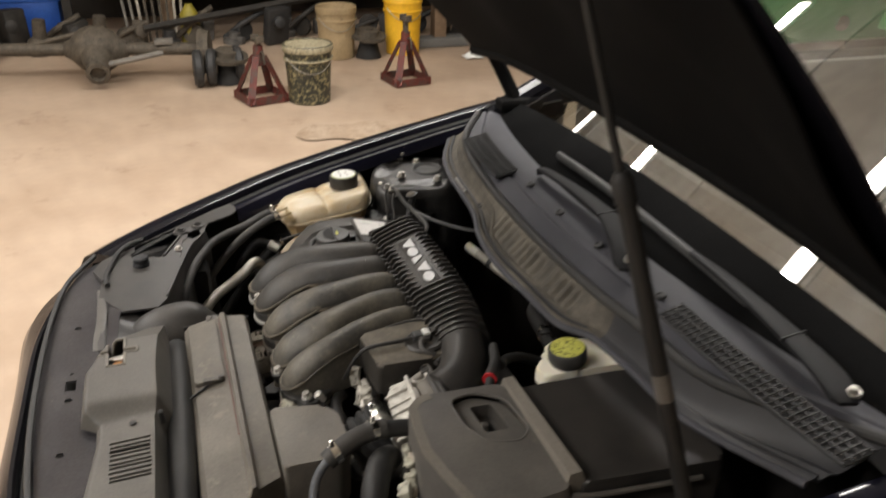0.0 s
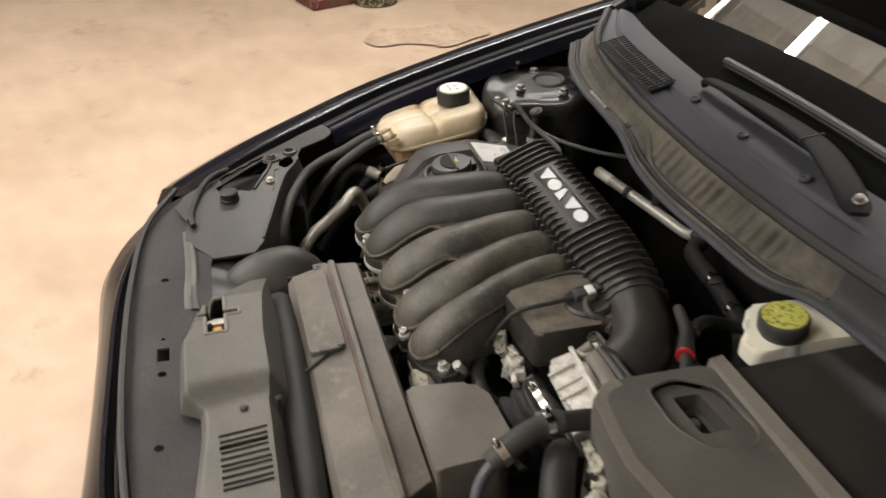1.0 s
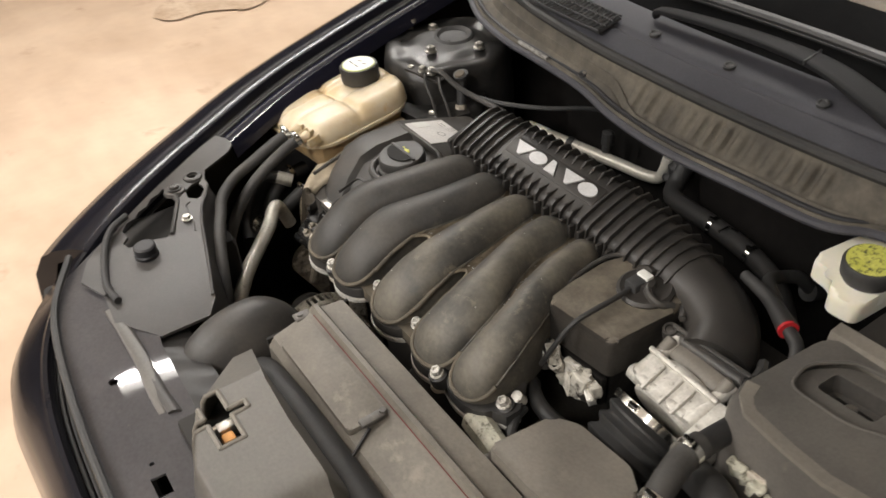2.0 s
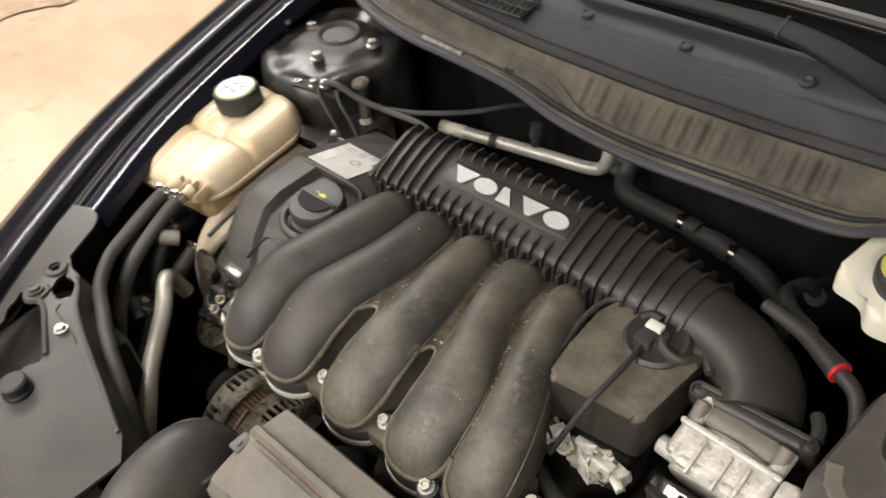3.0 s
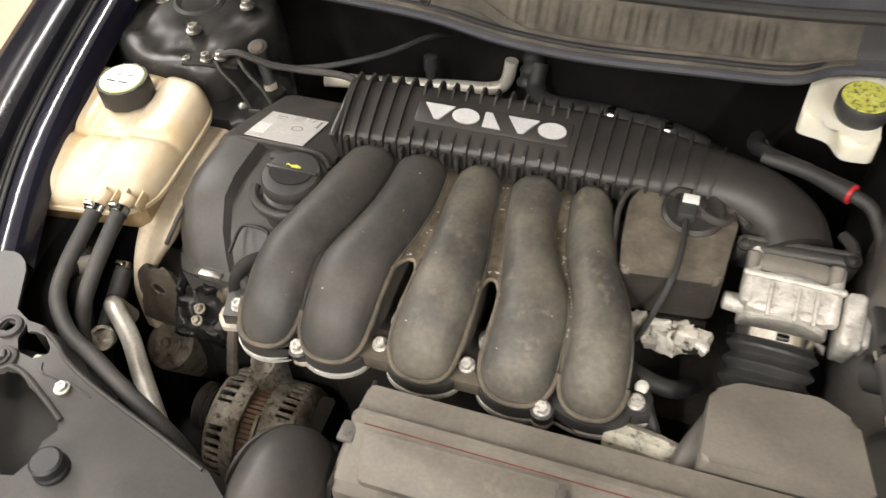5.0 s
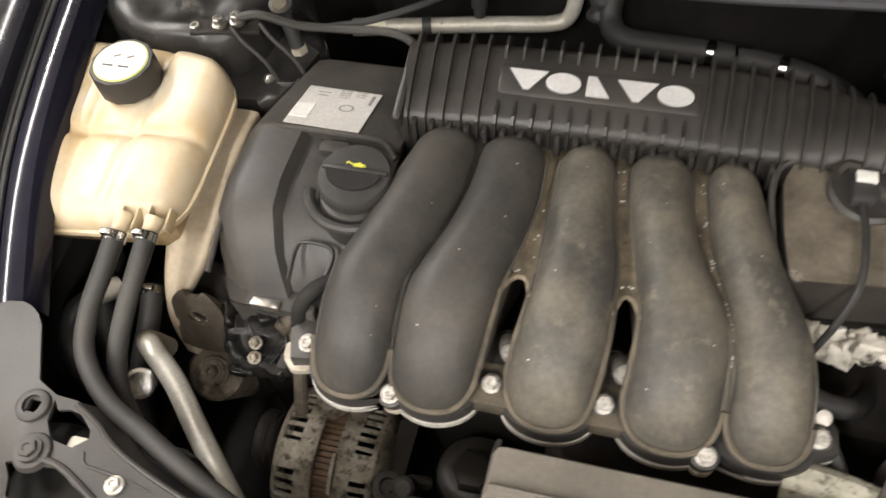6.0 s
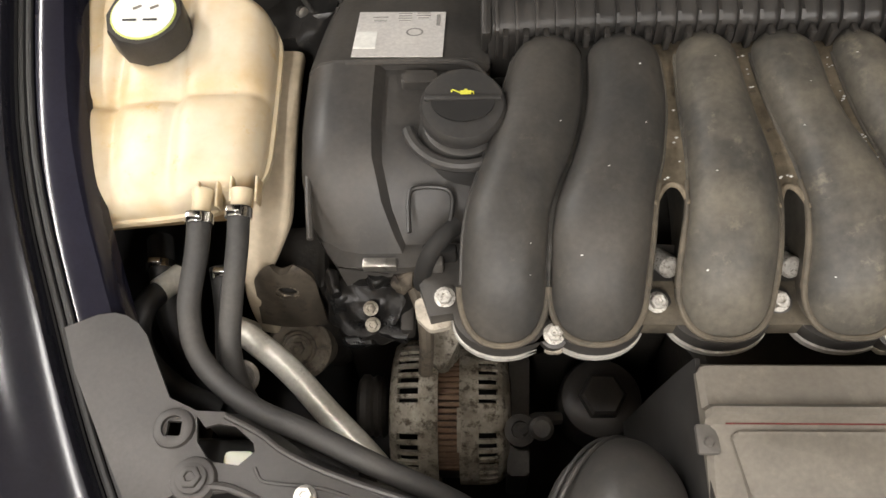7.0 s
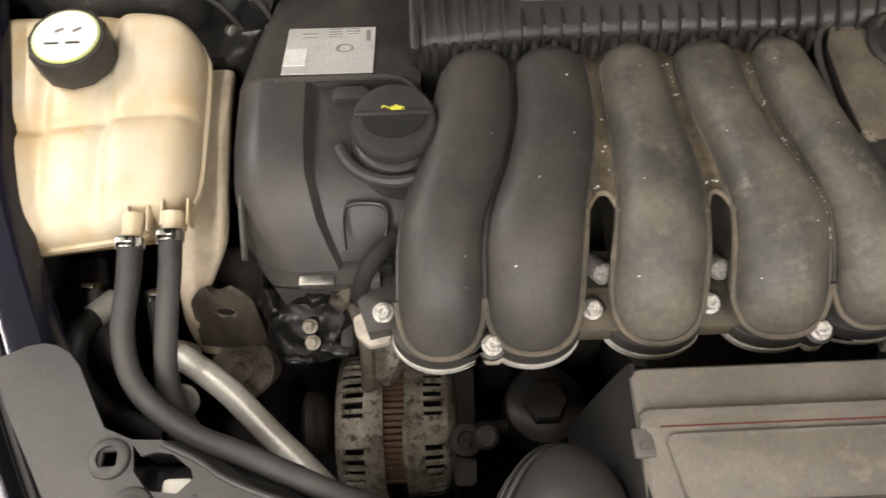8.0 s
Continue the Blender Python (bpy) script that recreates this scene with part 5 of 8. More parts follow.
part("cover_body", loft([camc_ring(y) for y in (0.036, 0.040, 0.05, 0.059, 0.061, 0.08, 0.11, 0.14, 0.17, 0.195, 0.2045, 0.2055, 0.24, 0.28, 0.31, 0.328, 0.338)]), M_PLASTIC, CAMC, "dusty black plastic shell", sharp=40)
part("cover_step", tube([(-0.412, 0.2045, 0.7325), (-0.33, 0.2045, 0.7325), (-0.30, 0.203, 0.729), (-0.285, 0.19, 0.722)], 0.003, 8, 3), M_PLASTIC, CAMC)
part("filler_neck", turned([(-0.03, 0.046), (-0.010, 0.040), (0.0, 0.036), (0.006, 0.034), (0.008, 0.030)], (-0.307, 0.138, 0.727), (0, -0.08, 1), 32), M_PLASTIC, CAMC)
part("neck_rib", tube([(-0.307 + 0.0475 * math.cos(a), 0.1425 + 0.0475 * math.sin(a), 0.7275) for a in np.linspace(3.35, 5.25, 13)], 0.0058, 10, 2), M_PLASTIC, CAMC)
part("cover_frame", tube([(-0.352, 0.050, 0.697), (-0.353, 0.078, 0.7055), (-0.347, 0.087, 0.7080), (-0.323, 0.087, 0.7070), (-0.316, 0.078, 0.7035), (-0.318, 0.058, 0.6985)], 0.0022, 8, 4), M_PLENUM, CAMC, "raised moulded frame")
part("cable_boot", tube([(-0.347, 0.032, 0.610), (-0.344, 0.030, 0.650), (-0.338, 0.033, 0.680), (-0.327, 0.044, 0.694), (-0.312, 0.060, 0.694)], 0.0078, 12, 5), M_BLACK, CAMC, "black cable boot arching out of the cover's cut-out")
# No real hollow here: a black block gives the cut-out its shade.
part("cover_well", block((-0.328, 0.044, 0.652), (0.030, 0.010, 0.060), 0.003), M_BLACK, CAMC, "black block for the shade in the cover's cut-out")
part("cable_plug", merged(block((-0.330, 0.034, 0.662), (0.011, 0.010, 0.034), 0.002), block((-0.330, 0.033, 0.640), (0.015, 0.013, 0.014), 0.003)), M_GREY_DK, CAMC, "grey plug on the upright cable")
part("cover_clip", block((-0.380, 0.040, 0.660), (0.030, 0.010, 0.010), 0.002), M_STEEL, CAMC, "bright metal clip")
part("cover_rim", tube([(-0.436, 0.048, 0.690), (-0.441, 0.10, 0.700), (-0.4425, 0.16, 0.705), (-0.438, 0.22, 0.705), (-0.430, 0.30, 0.703)], 0.003, 8, 5), M_PLASTIC, CAMC)
part("cover_pocket", prism(rounded(rect(-0.362, -0.330, 0.182, 0.196), 0.004), 0.715, 0.7305, 0.003), M_PLASTIC, CAMC)
cap = part("filler_cap", turned([(-0.004, 0.032), (0.002, 0.0360), (0.012, 0.0358), (0.0155, 0.0335), (0.0165, 0.024), (0.0165, 0.0)], (-0.307, 0.1425, 0.737), (0, -0.10, 1), 36), M_PLASTIC, CAMC, "black oil filler cap with a yellow symbol")
half_moon = prism([(0.0265 * math.cos(t), 0.020 * math.sin(t)) for t in np.linspace(math.pi, 2 * math.pi, 14)], 0.0, 0.0012, 0)
bmesh.ops.transform(half_moon, matrix=Matrix.Translation((-0.307, 0.1415, 0.7542)) @ Euler((0.10, 0, 0)).to_matrix().to_4x4(), verts=half_moon.verts)
# The cap is flat; the recess is only its shade, laid on in black.
part("cap_grip", half_moon, M_BLACK, cap, "black half disc for the shaded finger recess")
part("cap_bridge", block((-0.307, 0.1445, 0.7545), (0.064, 0.005, 0.004), 0.0015, Euler((0.10, 0, 0)).to_matrix()), M_PLASTIC, cap)
oilcan = merged(block((0.0015, -0.0005, 0), (0.009, 0.0042, 0.0008), 0), block((-0.0062, 0.0010, 0), (0.0075, 0.0011, 0.0008), 0, Euler((0, 0, -0.45)).to_matrix()), block((-0.0102, 0.0012, 0), (0.0012, 0.0022, 0.0008), 0), block((0.0070, 0.0003, 0), (0.0022, 0.0009, 0.0008), 0), block((0.0078, -0.0012, 0), (0.0009, 0.0030, 0.0008), 0), block((0.0015, 0.0024, 0), (0.0026, 0.0014, 0.0008), 0))
bmesh.ops.transform(oilcan, matrix=Matrix.Translation((-0.306, 0.1500, 0.7552)), verts=oilcan.verts)
part("cap_symbol", oilcan, M_YELLOW, cap, "yellow printed oil can symbol")
lab = part("label_plate", block((-0.3655, 0.2420, 0.7278), (0.081, 0.072, 0.0012), 0, Euler((-0.236, 0, -0.02)).to_matrix()), M_PLATE, CAMC, "worn silver foil data label")
lz = lambda y: 0.7288 - 0.24 * (y - 0.2420)
part("label_patch", block((-0.396, 0.232, lz(0.232)), (0.020, 0.026, 0.0006), 0, Euler((-0.236, 0, -0.02)).to_matrix()), M_WHITE, lab, "white blank patch")
for x, y, w, h in ((-0.385, 0.268, 0.014, 0.0015), (-0.362, 0.274, 0.013, 0.0012), (-0.362, 0.270, 0.012, 0.0012), (-0.362, 0.266, 0.013, 0.0012), (-0.362, 0.262, 0.011, 0.0012), (-0.345, 0.274, 0.012, 0.0012), (-0.345, 0.270, 0.013, 0.0012), (-0.345, 0.266, 0.010, 0.0012), (-0.385, 0.262, 0.012, 0.0012)):
    part("label_bar", block((x, y, lz(y)), (w, h, 0.0006), 0, Euler((-0.236, 0, 0)).to_matrix()), M_LABEL_INK, lab)
part("label_bar", block((-0.331, 0.262, lz(0.262)), (0.003, 0.018, 0.0006), 0, Euler((-0.236, 0, 0)).to_matrix()), M_LABEL_INK, lab)
part("label_ring", loft([[(-0.352 + r * math.cos(a * 0.524) * 1.25, 0.243 + r * math.sin(a * 0.524), lz(0.243 + r * math.sin(a * 0.524)) + 0.0003) for a in range(12)] for r in (0.0065, 0.0050)], cap=False), M_LABEL_INK, lab)

# ---- coolant expansion tank ----
TANK = thing("expansion_tank", (-0.58, 0.17, 0.62), "yellowed translucent plastic coolant expansion tank, half full", "expansion tank")
C_FL, C_FR, C_RR, C_RL = Vector((-0.720, 0.060)), Vector((-0.4760, 0.070)), Vector((-0.4740, 0.272)), Vector((-0.735, 0.300))
TANK_SEAM = 0.700


def tank_xy(u, v):
    """u, v from -1 to 1 on a rounded square."""
    k = 0.22
    uu, vv = u * math.sqrt(1 - k * v**6), v * math.sqrt(1 - k * u**6)
    a, b = (uu + 1) / 2, (vv + 1) / 2
    return (C_FL * (1 - a) + C_FR * a) * (1 - b) + (C_RL * (1 - a) + C_RR * a) * b


def tank_seam_z(x, y):
    return TANK_SEAM + 0.15 * (y - 0.067) - 0.016 * min(1.0, max(0.0, (-0.54 - x) / 0.15))


def tank_top(u, v):
    u, v = math.sin(math.pi / 2 * (2 * u - 1)), math.sin(math.pi / 2 * (2 * v - 1))
    p = tank_xy(u, v)

    def shoulder(d, r):
        return (1 - (1 - min(1.0, d / r)) ** 2.2) ** (1 / 2.2)

    edge = shoulder((1 - u) * 0.115, 0.026) * shoulder((1 + u) * 0.115, 0.05) * shoulder((1 - v) * 0.105, 0.022) * shoulder((1 + v) * 0.105, 0.032)
    x, y = p.x, p.y
    hi = 0.0325 - 0.004 * max(0.0, (-0.61 - x) / 0.09) ** 1.2 - 0.004 / (1 + math.exp((x + 0.556) / 0.004))
    x1, x2, yg = -0.6145 + 0.10 * max(0.0, 0.16 - y), -0.5555 + 0.05 * max(0.0, 0.13 - y), 0.166

    def cut_(d, w):
        return math.exp(-((d / w) ** 2)) + 0.55 * math.exp(-((d / (3 * w)) ** 2))

    g = 0.0052 * cut_(x - x1, 0.0055) + 0.0048 * cut_(x - x2, 0.0050) + 0.0045 * cut_(y - yg, 0.0048)
    g += 0.004 * math.exp(-(((x + 0.583) / 0.05) ** 2 + ((y - 0.226) / 0.05) ** 2) * 0.5)
    bulge = 0.0012 * math.sin((x + 0.70) * 52) * math.cos((y - 0.11) * 28)
    return Vector((x, y, tank_seam_z(x, y) + (hi - g + bulge) * edge))


part("tank_top", sheet(tank_top, 90, 90), M_TANK, TANK, "pale yellowed upper shell with moulded grooves", sharp=70)


def tank_ring(k, z):
    ring = [tank_xy(math.cos(a) * k / max(abs(math.cos(a)), abs(math.sin(a))), math.sin(a) * k / max(abs(math.cos(a)), abs(math.sin(a)))) for a in [2 * math.pi * (q + 0.5) / 64 for q in range(64)]]
    return [(p.x, p.y, z + tank_seam_z(p.x, p.y) - TANK_SEAM) for p in ring]


part("tank_seam", loft([tank_ring(0.995, 0.7012), tank_ring(1.026, 0.7005), tank_ring(1.028, 0.6955), tank_ring(0.985, 0.694)], cap=False), M_TANK, TANK, "welded seam flange round the tank")
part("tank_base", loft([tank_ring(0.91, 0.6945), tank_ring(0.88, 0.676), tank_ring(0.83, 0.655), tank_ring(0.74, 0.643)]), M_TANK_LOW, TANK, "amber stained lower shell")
for x, y in ((-0.508, 0.071), (-0.524, 0.071), (-0.476, 0.076), (-0.497, 0.076)):
    part("spout_fin", block((x, y, 0.722), (0.0022, 0.022, 0.016), 0.0008, Euler((0.25, 0, 0)).to_matrix()), M_TANK, TANK)
tcap = part("tank_cap", turned([(-0.012, 0.029), (-0.010, 0.0345), (0.014, 0.0345), (0.0175, 0.033), (0.0175, 0.0)], (-0.583, 0.226, 0.757), (0, -0.05, 1), 12), M_PLENUM, TANK, "black faceted pressure cap")
part("cap_ring", turned([(0.0, 0.0288), (0.0009, 0.0288), (0.001, 0.0)], (-0.583, 0.2255, 0.7744), (0, -0.05, 1), 32), M_GREEN_RIM, tcap, "yellow-green printed ring")
part("cap_disc", turned([(0.0, 0.0272), (0.0009, 0.0272), (0.001, 0.0)], (-0.583, 0.2255, 0.7753), (0, -0.05, 1), 32), M_WHITE, tcap, "white printed disc")
for dx, w in ((-0.010, 0.012), (0.008, 0.012)):
    part("cap_bar", block((-0.583 + dx, 0.2165, 0.7769), (w, 0.0016, 0.0006), 0), M_INK, tcap)
for dx, dy in ((-0.006, 0.006), (0.009, 0.006), (0.0, 0.012)):
    part("cap_mark", block((-0.583 + dx, 0.2255 + dy, 0.7764), (0.008, 0.003, 0.0006), 0, Euler((0, 0, 0.5)).to_matrix()), M_GREY_PL, tcap)
for x in (-0.519, -0.487):
    part("tank_spout", turned([(-0.010, 0.0090), (-0.006, 0.0090), (0.0, 0.0080), (0.012, 0.0078)], (x, 0.062, 0.728), (0, -1, -0.25), 14), M_TANK, TANK)

# ---- coolant hoses and pipes ----
H1 = thing("coolant_hose", (-0.52, 0.0, 0.66), "dusty grey rubber coolant hose from the expansion tank", "hose", "tank hoses")
part("hose", tube([(-0.519, 0.052, 0.728), (-0.5205, 0.020, 0.716), (-0.527, -0.018, 0.694), (-0.513, -0.058, 0.686), (-0.469, -0.096, 0.688), (-0.422, -0.117, 0.690), (-0.368, -0.141, 0.684), (-0.30, -0.166, 0.655), (-0.26, -0.185, 0.58)], lambda i, s: 0.0098 - 0.0014 * s, 12, 6), M_HOSE, H1)
clamp((-0.519, 0.046, 0.727), (0, -1, -0.3), 0.0100, H1)
H2 = thing("coolant_hose", (-0.49, 0.0, 0.66), "dusty grey rubber coolant hose from the expansion tank", "hose", "tank hoses")
part("hose", tube([(-0.487, 0.056, 0.730), (-0.4875, 0.025, 0.718), (-0.494, -0.015, 0.690), (-0.497, -0.045, 0.664), (-0.488, -0.072, 0.640), (-0.46, -0.10, 0.62), (-0.40, -0.14, 0.60)], 0.0092, 12, 6), M_HOSE, H2)
clamp((-0.487, 0.050, 0.729), (0, -1, -0.3), 0.0096, H2)
PIPE = thing("coolant_pipe", (-0.45, -0.05, 0.6), "dull bent aluminium coolant pipe", "pipe")
part("pipe", tube([(-0.515, 0.020, 0.56), (-0.515, 0.006, 0.60), (-0.496, -0.010, 0.613), (-0.462, -0.036, 0.607), (-0.425, -0.073, 0.600), (-0.385, -0.112, 0.592), (-0.34, -0.16, 0.55)], 0.0115, 14, 6), M_PIPE, PIPE)
part("pipe_ring", turned([(-0.004, 0.016), (0.004, 0.016), (0.004, 0.012), (-0.004, 0.012)], (-0.51, -0.035, 0.585), (0.3, -0.5, 1), 18), M_CHROME, PIPE)
P2 = thing("coolant_pipe", (-0.6, 0.0, 0.55), "small bent brass-coloured pipe below the tank", "pipe")
part("pipe", tube([(-0.585, 0.055, 0.60), (-0.600, 0.020, 0.615), (-0.605, -0.01, 0.59), (-0.58, -0.035, 0.56), (-0.54, -0.05, 0.54)], 0.011, 12, 6), M_RUBBER, P2)
part("pipe_end", tube([(-0.578, 0.062, 0.60), (-0.592, 0.040, 0.610)], 0.0118, 12, 2, smooth=False), M_PIPE, P2)
P3 = thing("heater_hose", (-0.5, -0.05, 0.5), "black rubber hose low in the engine bay", "hose")
part("hose", tube([(-0.54, 0.07, 0.60), (-0.533, 0.03, 0.585), (-0.532, -0.02, 0.55), (-0.52, -0.08, 0.48)], 0.012, 12, 6), M_RUBBER, P3)
clamp((-0.535, 0.062, 0.600), (0.2, -0.9, -0.2), 0.0122, P3)
P4 = thing("heater_hose", (-0.6, 0.04, 0.58), "ribbed black hose with a clamp under the tank", "hose")
part("hose", tube([(-0.605, 0.10, 0.60), (-0.595, 0.06, 0.60), (-0.59, 0.03, 0.58), (-0.57, -0.02, 0.52)], 0.013, 12, 5), M_RUBBER, P4)
clamp((-0.597, 0.068, 0.601), (0.15, -1, 0), 0.0132, P4)

# ---- engine mount, front gear and alternator ----
MOUNT = thing("engine_mount", (-0.48, 0.1, 0.45), "cream and rust-brown steel engine mount bracket under the tank", "engine mount")
arm_path = smooth_path([(-0.486, 0.250, 0.690), (-0.486, 0.205, 0.690), (-0.487, 0.150, 0.674), (-0.489, 0.100, 0.654), (-0.495, 0.070, 0.632), (-0.504, 0.054, 0.600), (-0.507, 0.048, 0.560), (-0.506, 0.046, 0.52)], 5)
part("mount_arm", loft(sweep(arm_path, lambda i, s: [(math.copysign(abs(a) ** 0.4, a) * (0.0255 - 0.016 * min(1.0, max(0.0, (s - 0.45) / 0.25))), math.copysign(abs(b) ** 0.5, b) * 0.009) for a, b in circle(1.0, 20)])), M_MOUNT, MOUNT, "cream dusty bracket arm", sharp=50)


def mount_plate_at(u, v):
    """Upright plate: u across, v down from the rounded top to the foot."""
    half = 0.0255 * math.sqrt(1 - (1 - min(1.0, 0.06 + v / 0.24)) ** 2) + 0.006 * v
    return Vector((-0.4725 + (2 * u - 1) * half - 0.004 * v, 0.056 - 0.012 * v - 0.004 * math.sin(math.pi * u), 0.632 - 0.088 * v))


plate_bm = cut(sheet(mount_plate_at, 30, 44), lambda c: ((c.x + 0.473) / 0.010) ** 2 + ((c.z - 0.602) / 0.011) ** 2 < 1)
bmesh.ops.solidify(plate_bm, geom=plate_bm.faces[:], thickness=0.008)
part("mount_plate", plate_bm, M_RUSTY, MOUNT, "dark rusty upright plate with a round hole")
part("hole_rim", loft([[Vector((-0.473 + (0.0105 + r * math.cos(b)) * math.cos(a), 0.0440 + r * math.sin(b), 0.602 + (0.0115 + r * math.cos(b)) * math.sin(a))) for b in [2 * math.pi * q / 6 for q in range(6)]] for a in [2 * math.pi * k / 20 for k in range(20)] for r in (0.0022,)], loop=True), M_MOUNT_RUST, MOUNT)
FOOT_AXIS = (0.05, -0.55, 1)
part("mount_foot", turned([(-0.10, 0.033), (-0.012, 0.034), (-0.003, 0.033), (0.0, 0.029), (-0.001, 0.024), (-0.002, 0.021)], (-0.4795, 0.0255, 0.507), FOOT_AXIS, 32), M_MOUNT_RUST, MOUNT, "brown rusty bracket foot")
part("mount_body", crusty(block((-0.474, 0.082, 0.500), (0.070, 0.070, 0.200), 0.010), 40, 0.004), M_ENGINE, MOUNT, "dark oily mount casting behind the plate")
part("mount_washer", turned([(-0.004, 0.018), (0.002, 0.018), (0.003, 0.0165), (0.0025, 0.015), (0.0045, 0.0135)], (-0.4795, 0.0255, 0.507), FOOT_AXIS, 26), M_MOUNT_RUST, MOUNT)
bolt("mount_bolt", (-0.4795, 0.0245, 0.510), 0.0078, 0.010, MOUNT, M_MOUNT_RUST, FOOT_AXIS)
VVT = thing("timing_housing", (-0.40, 0.03, 0.55), "oily black timing housing end with two bolts", "timing housing")
part("housing", crusty(turned([(-0.10, 0.036), (-0.05, 0.039), (-0.012, 0.040), (-0.003, 0.037), (0.0, 0.032), (-0.003, 0.026), (-0.006, 0.018), (-0.004, 0.0)], (-0.392, 0.023, 0.627), (0, -0.45, 1), 30), 70, 0.004), M_OILY, VVT, "oily black lumpy housing")
part("housing_neck", crusty(block((-0.380, 0.060, 0.610), (0.070, 0.05, 0.08), 0.012), 70, 0.005), M_OILY, VVT)
for c, s_, rz in (((-0.424, 0.034, 0.634), (0.010, 0.026, 0.022), 0.3), ((-0.370, 0.000, 0.608), (0.028, 0.014, 0.018), -0.3), ((-0.403, -0.008, 0.604), (0.030, 0.010, 0.014), 0.1), ((-0.382, 0.038, 0.640), (0.024, 0.014, 0.012), 0.5)):
    part("housing_lug", crusty(block(c, s_, 0.004, Euler((0.2, 0.2, rz)).to_matrix()), 110, 0.004), M_OILY, VVT)
part("housing_pipe", tube([(-0.352, 0.030, 0.640), (-0.344, 0.012, 0.625), (-0.342, -0.006, 0.600), (-0.345, -0.02, 0.56)], 0.007, 10, 5), M_RUSTY, VVT, "grimy brown pipe stub")
part("housing_plug", crusty(block((-0.360, 0.032, 0.642), (0.018, 0.018, 0.020), 0.005, Euler((0.4, 0.2, 0.5)).to_matrix()), 120, 0.004), M_RUSTY, VVT, "grimy grey connector plug")
for p in ((-0.3905, 0.0150, 0.6245), (-0.3885, 0.0020, 0.6185)):
    bolt("housing_bolt", p, 0.0050, 0.009, VVT, M_ALT, (0, -0.5, 1))
part("housing_rib", block((-0.358, 0.02, 0.612), (0.012, 0.05, 0.02), 0.003), M_ENGINE, VVT)

ALT = thing("alternator", (-0.327, -0.03, 0.40), "oxidised cast alternator with slotted ends and brown windings", "alternator")
AC = Vector((-0.327, -0.016, 0.427))
AR = 0.074


def alt_half(x0, x1, name):
    """One slotted end shell, turned about the shaft."""
    bm = sheet(lambda u, v: (x0 + (x1 - x0) * v, AC.y + (AR - 0.006 * v**8) * math.cos(2 * math.pi * u), AC.z + (AR - 0.006 * v**8) * math.sin(2 * math.pi * u)), 336, 16)

    def slot(c):
        v = (c.x - x0) / (x1 - x0)
        a = math.degrees(math.atan2(c.z - AC.z, c.y - AC.y)) % 360
        return 0.45 < v < 0.88 and (a % 8.571) > 3.0 and not (101 < a < 122)

    cut(bm, slot)
    bmesh.ops.solidify(bm, geom=bm.faces[:], thickness=0.004)
    return part(name, bm, M_ALT, ALT, "oxidised cast shell with cooling slots", sharp=40)


alt_half(-0.3365, -0.381, "end_shell")
alt_half(-0.3155, -0.271, "end_shell")
part("stator", turned([(-0.016, 0.058), (-0.016, AR - 0.007), (0.016, AR - 0.007), (0.016, 0.058)], AC, (1, 0, 0), 60), M_ENGINE, ALT, "dark core under the windings")
for k in range(28):
    a = radians(18 + k * 5.2)
    part("lamination", block((AC.x, AC.y + (AR - 0.005) * math.cos(a), AC.z + (AR - 0.005) * math.sin(a)), (0.030, 0.0050, 0.006), 0.0008, Euler((a - math.pi / 2, 0, 0)).to_matrix()), M_COPPER, ALT, "brown winding")
for x in (AC.x - 0.0125, AC.x + 0.0125):
    part("shell_seat", loft(sweep([(x, AC.y + AR * math.cos(radians(a)), AC.z + AR * math.sin(radians(a))) for a in range(104, 140, 3)], lambda i, s: [(-0.005, -0.003), (0.005, -0.003), (0.005, 0.0012), (-0.005, 0.0012)], (1, 0, 0))), M_ALT, ALT)
part("rotor_core", turned([(-0.05, 0.05), (0.05, 0.05)], AC, (1, 0, 0), 24), M_BLACK, ALT)
part("end_disc", turned([(0, AR - 0.004), (0.006, AR - 0.012), (0.010, 0.03)], (-0.272, AC.y, AC.z), (1, 0, 0), 30), M_ALT, ALT)
part("end_disc", turned([(0, AR - 0.004), (0.006, AR - 0.012), (0.010, 0.03)], (-0.380, AC.y, AC.z), (-1, 0, 0), 30), M_ALT, ALT)
part("pulley", turned([(0.010, 0.02), (0.012, 0.030), (0.014, 0.033), (0.018, 0.030), (0.022, 0.033), (0.026, 0.030), (0.030, 0.033), (0.036, 0.033), (0.040, 0.028)], (-0.381, AC.y, AC.z + 0.022), (-1, 0, 0), 32), M_ENGINE, ALT, "dark grooved belt pulley")
part("mount_lug", prism(rounded([(-0.350, 0.055), (-0.318, 0.055), (-0.314, 0.025), (-0.330, 0.0), (-0.350, 0.012)], 0.008), 0.46, lambda x, y: 0.51 + 0.9 * max(0, y), 0.006), M_ALT, ALT)
part("rear_lug", turned([(-0.02, 0.016), (0.0, 0.016), (0.002, 0.009), (-0.004, 0.008)], (-0.255, -0.052, 0.485), (0, -0.2, 1), 16), M_ENGINE, ALT)
part("rear_bracket", tube([(-0.255, -0.052, 0.478), (-0.235, -0.040, 0.480), (-0.215, -0.035, 0.47)], 0.007, 8, 3), M_ENGINE, ALT)

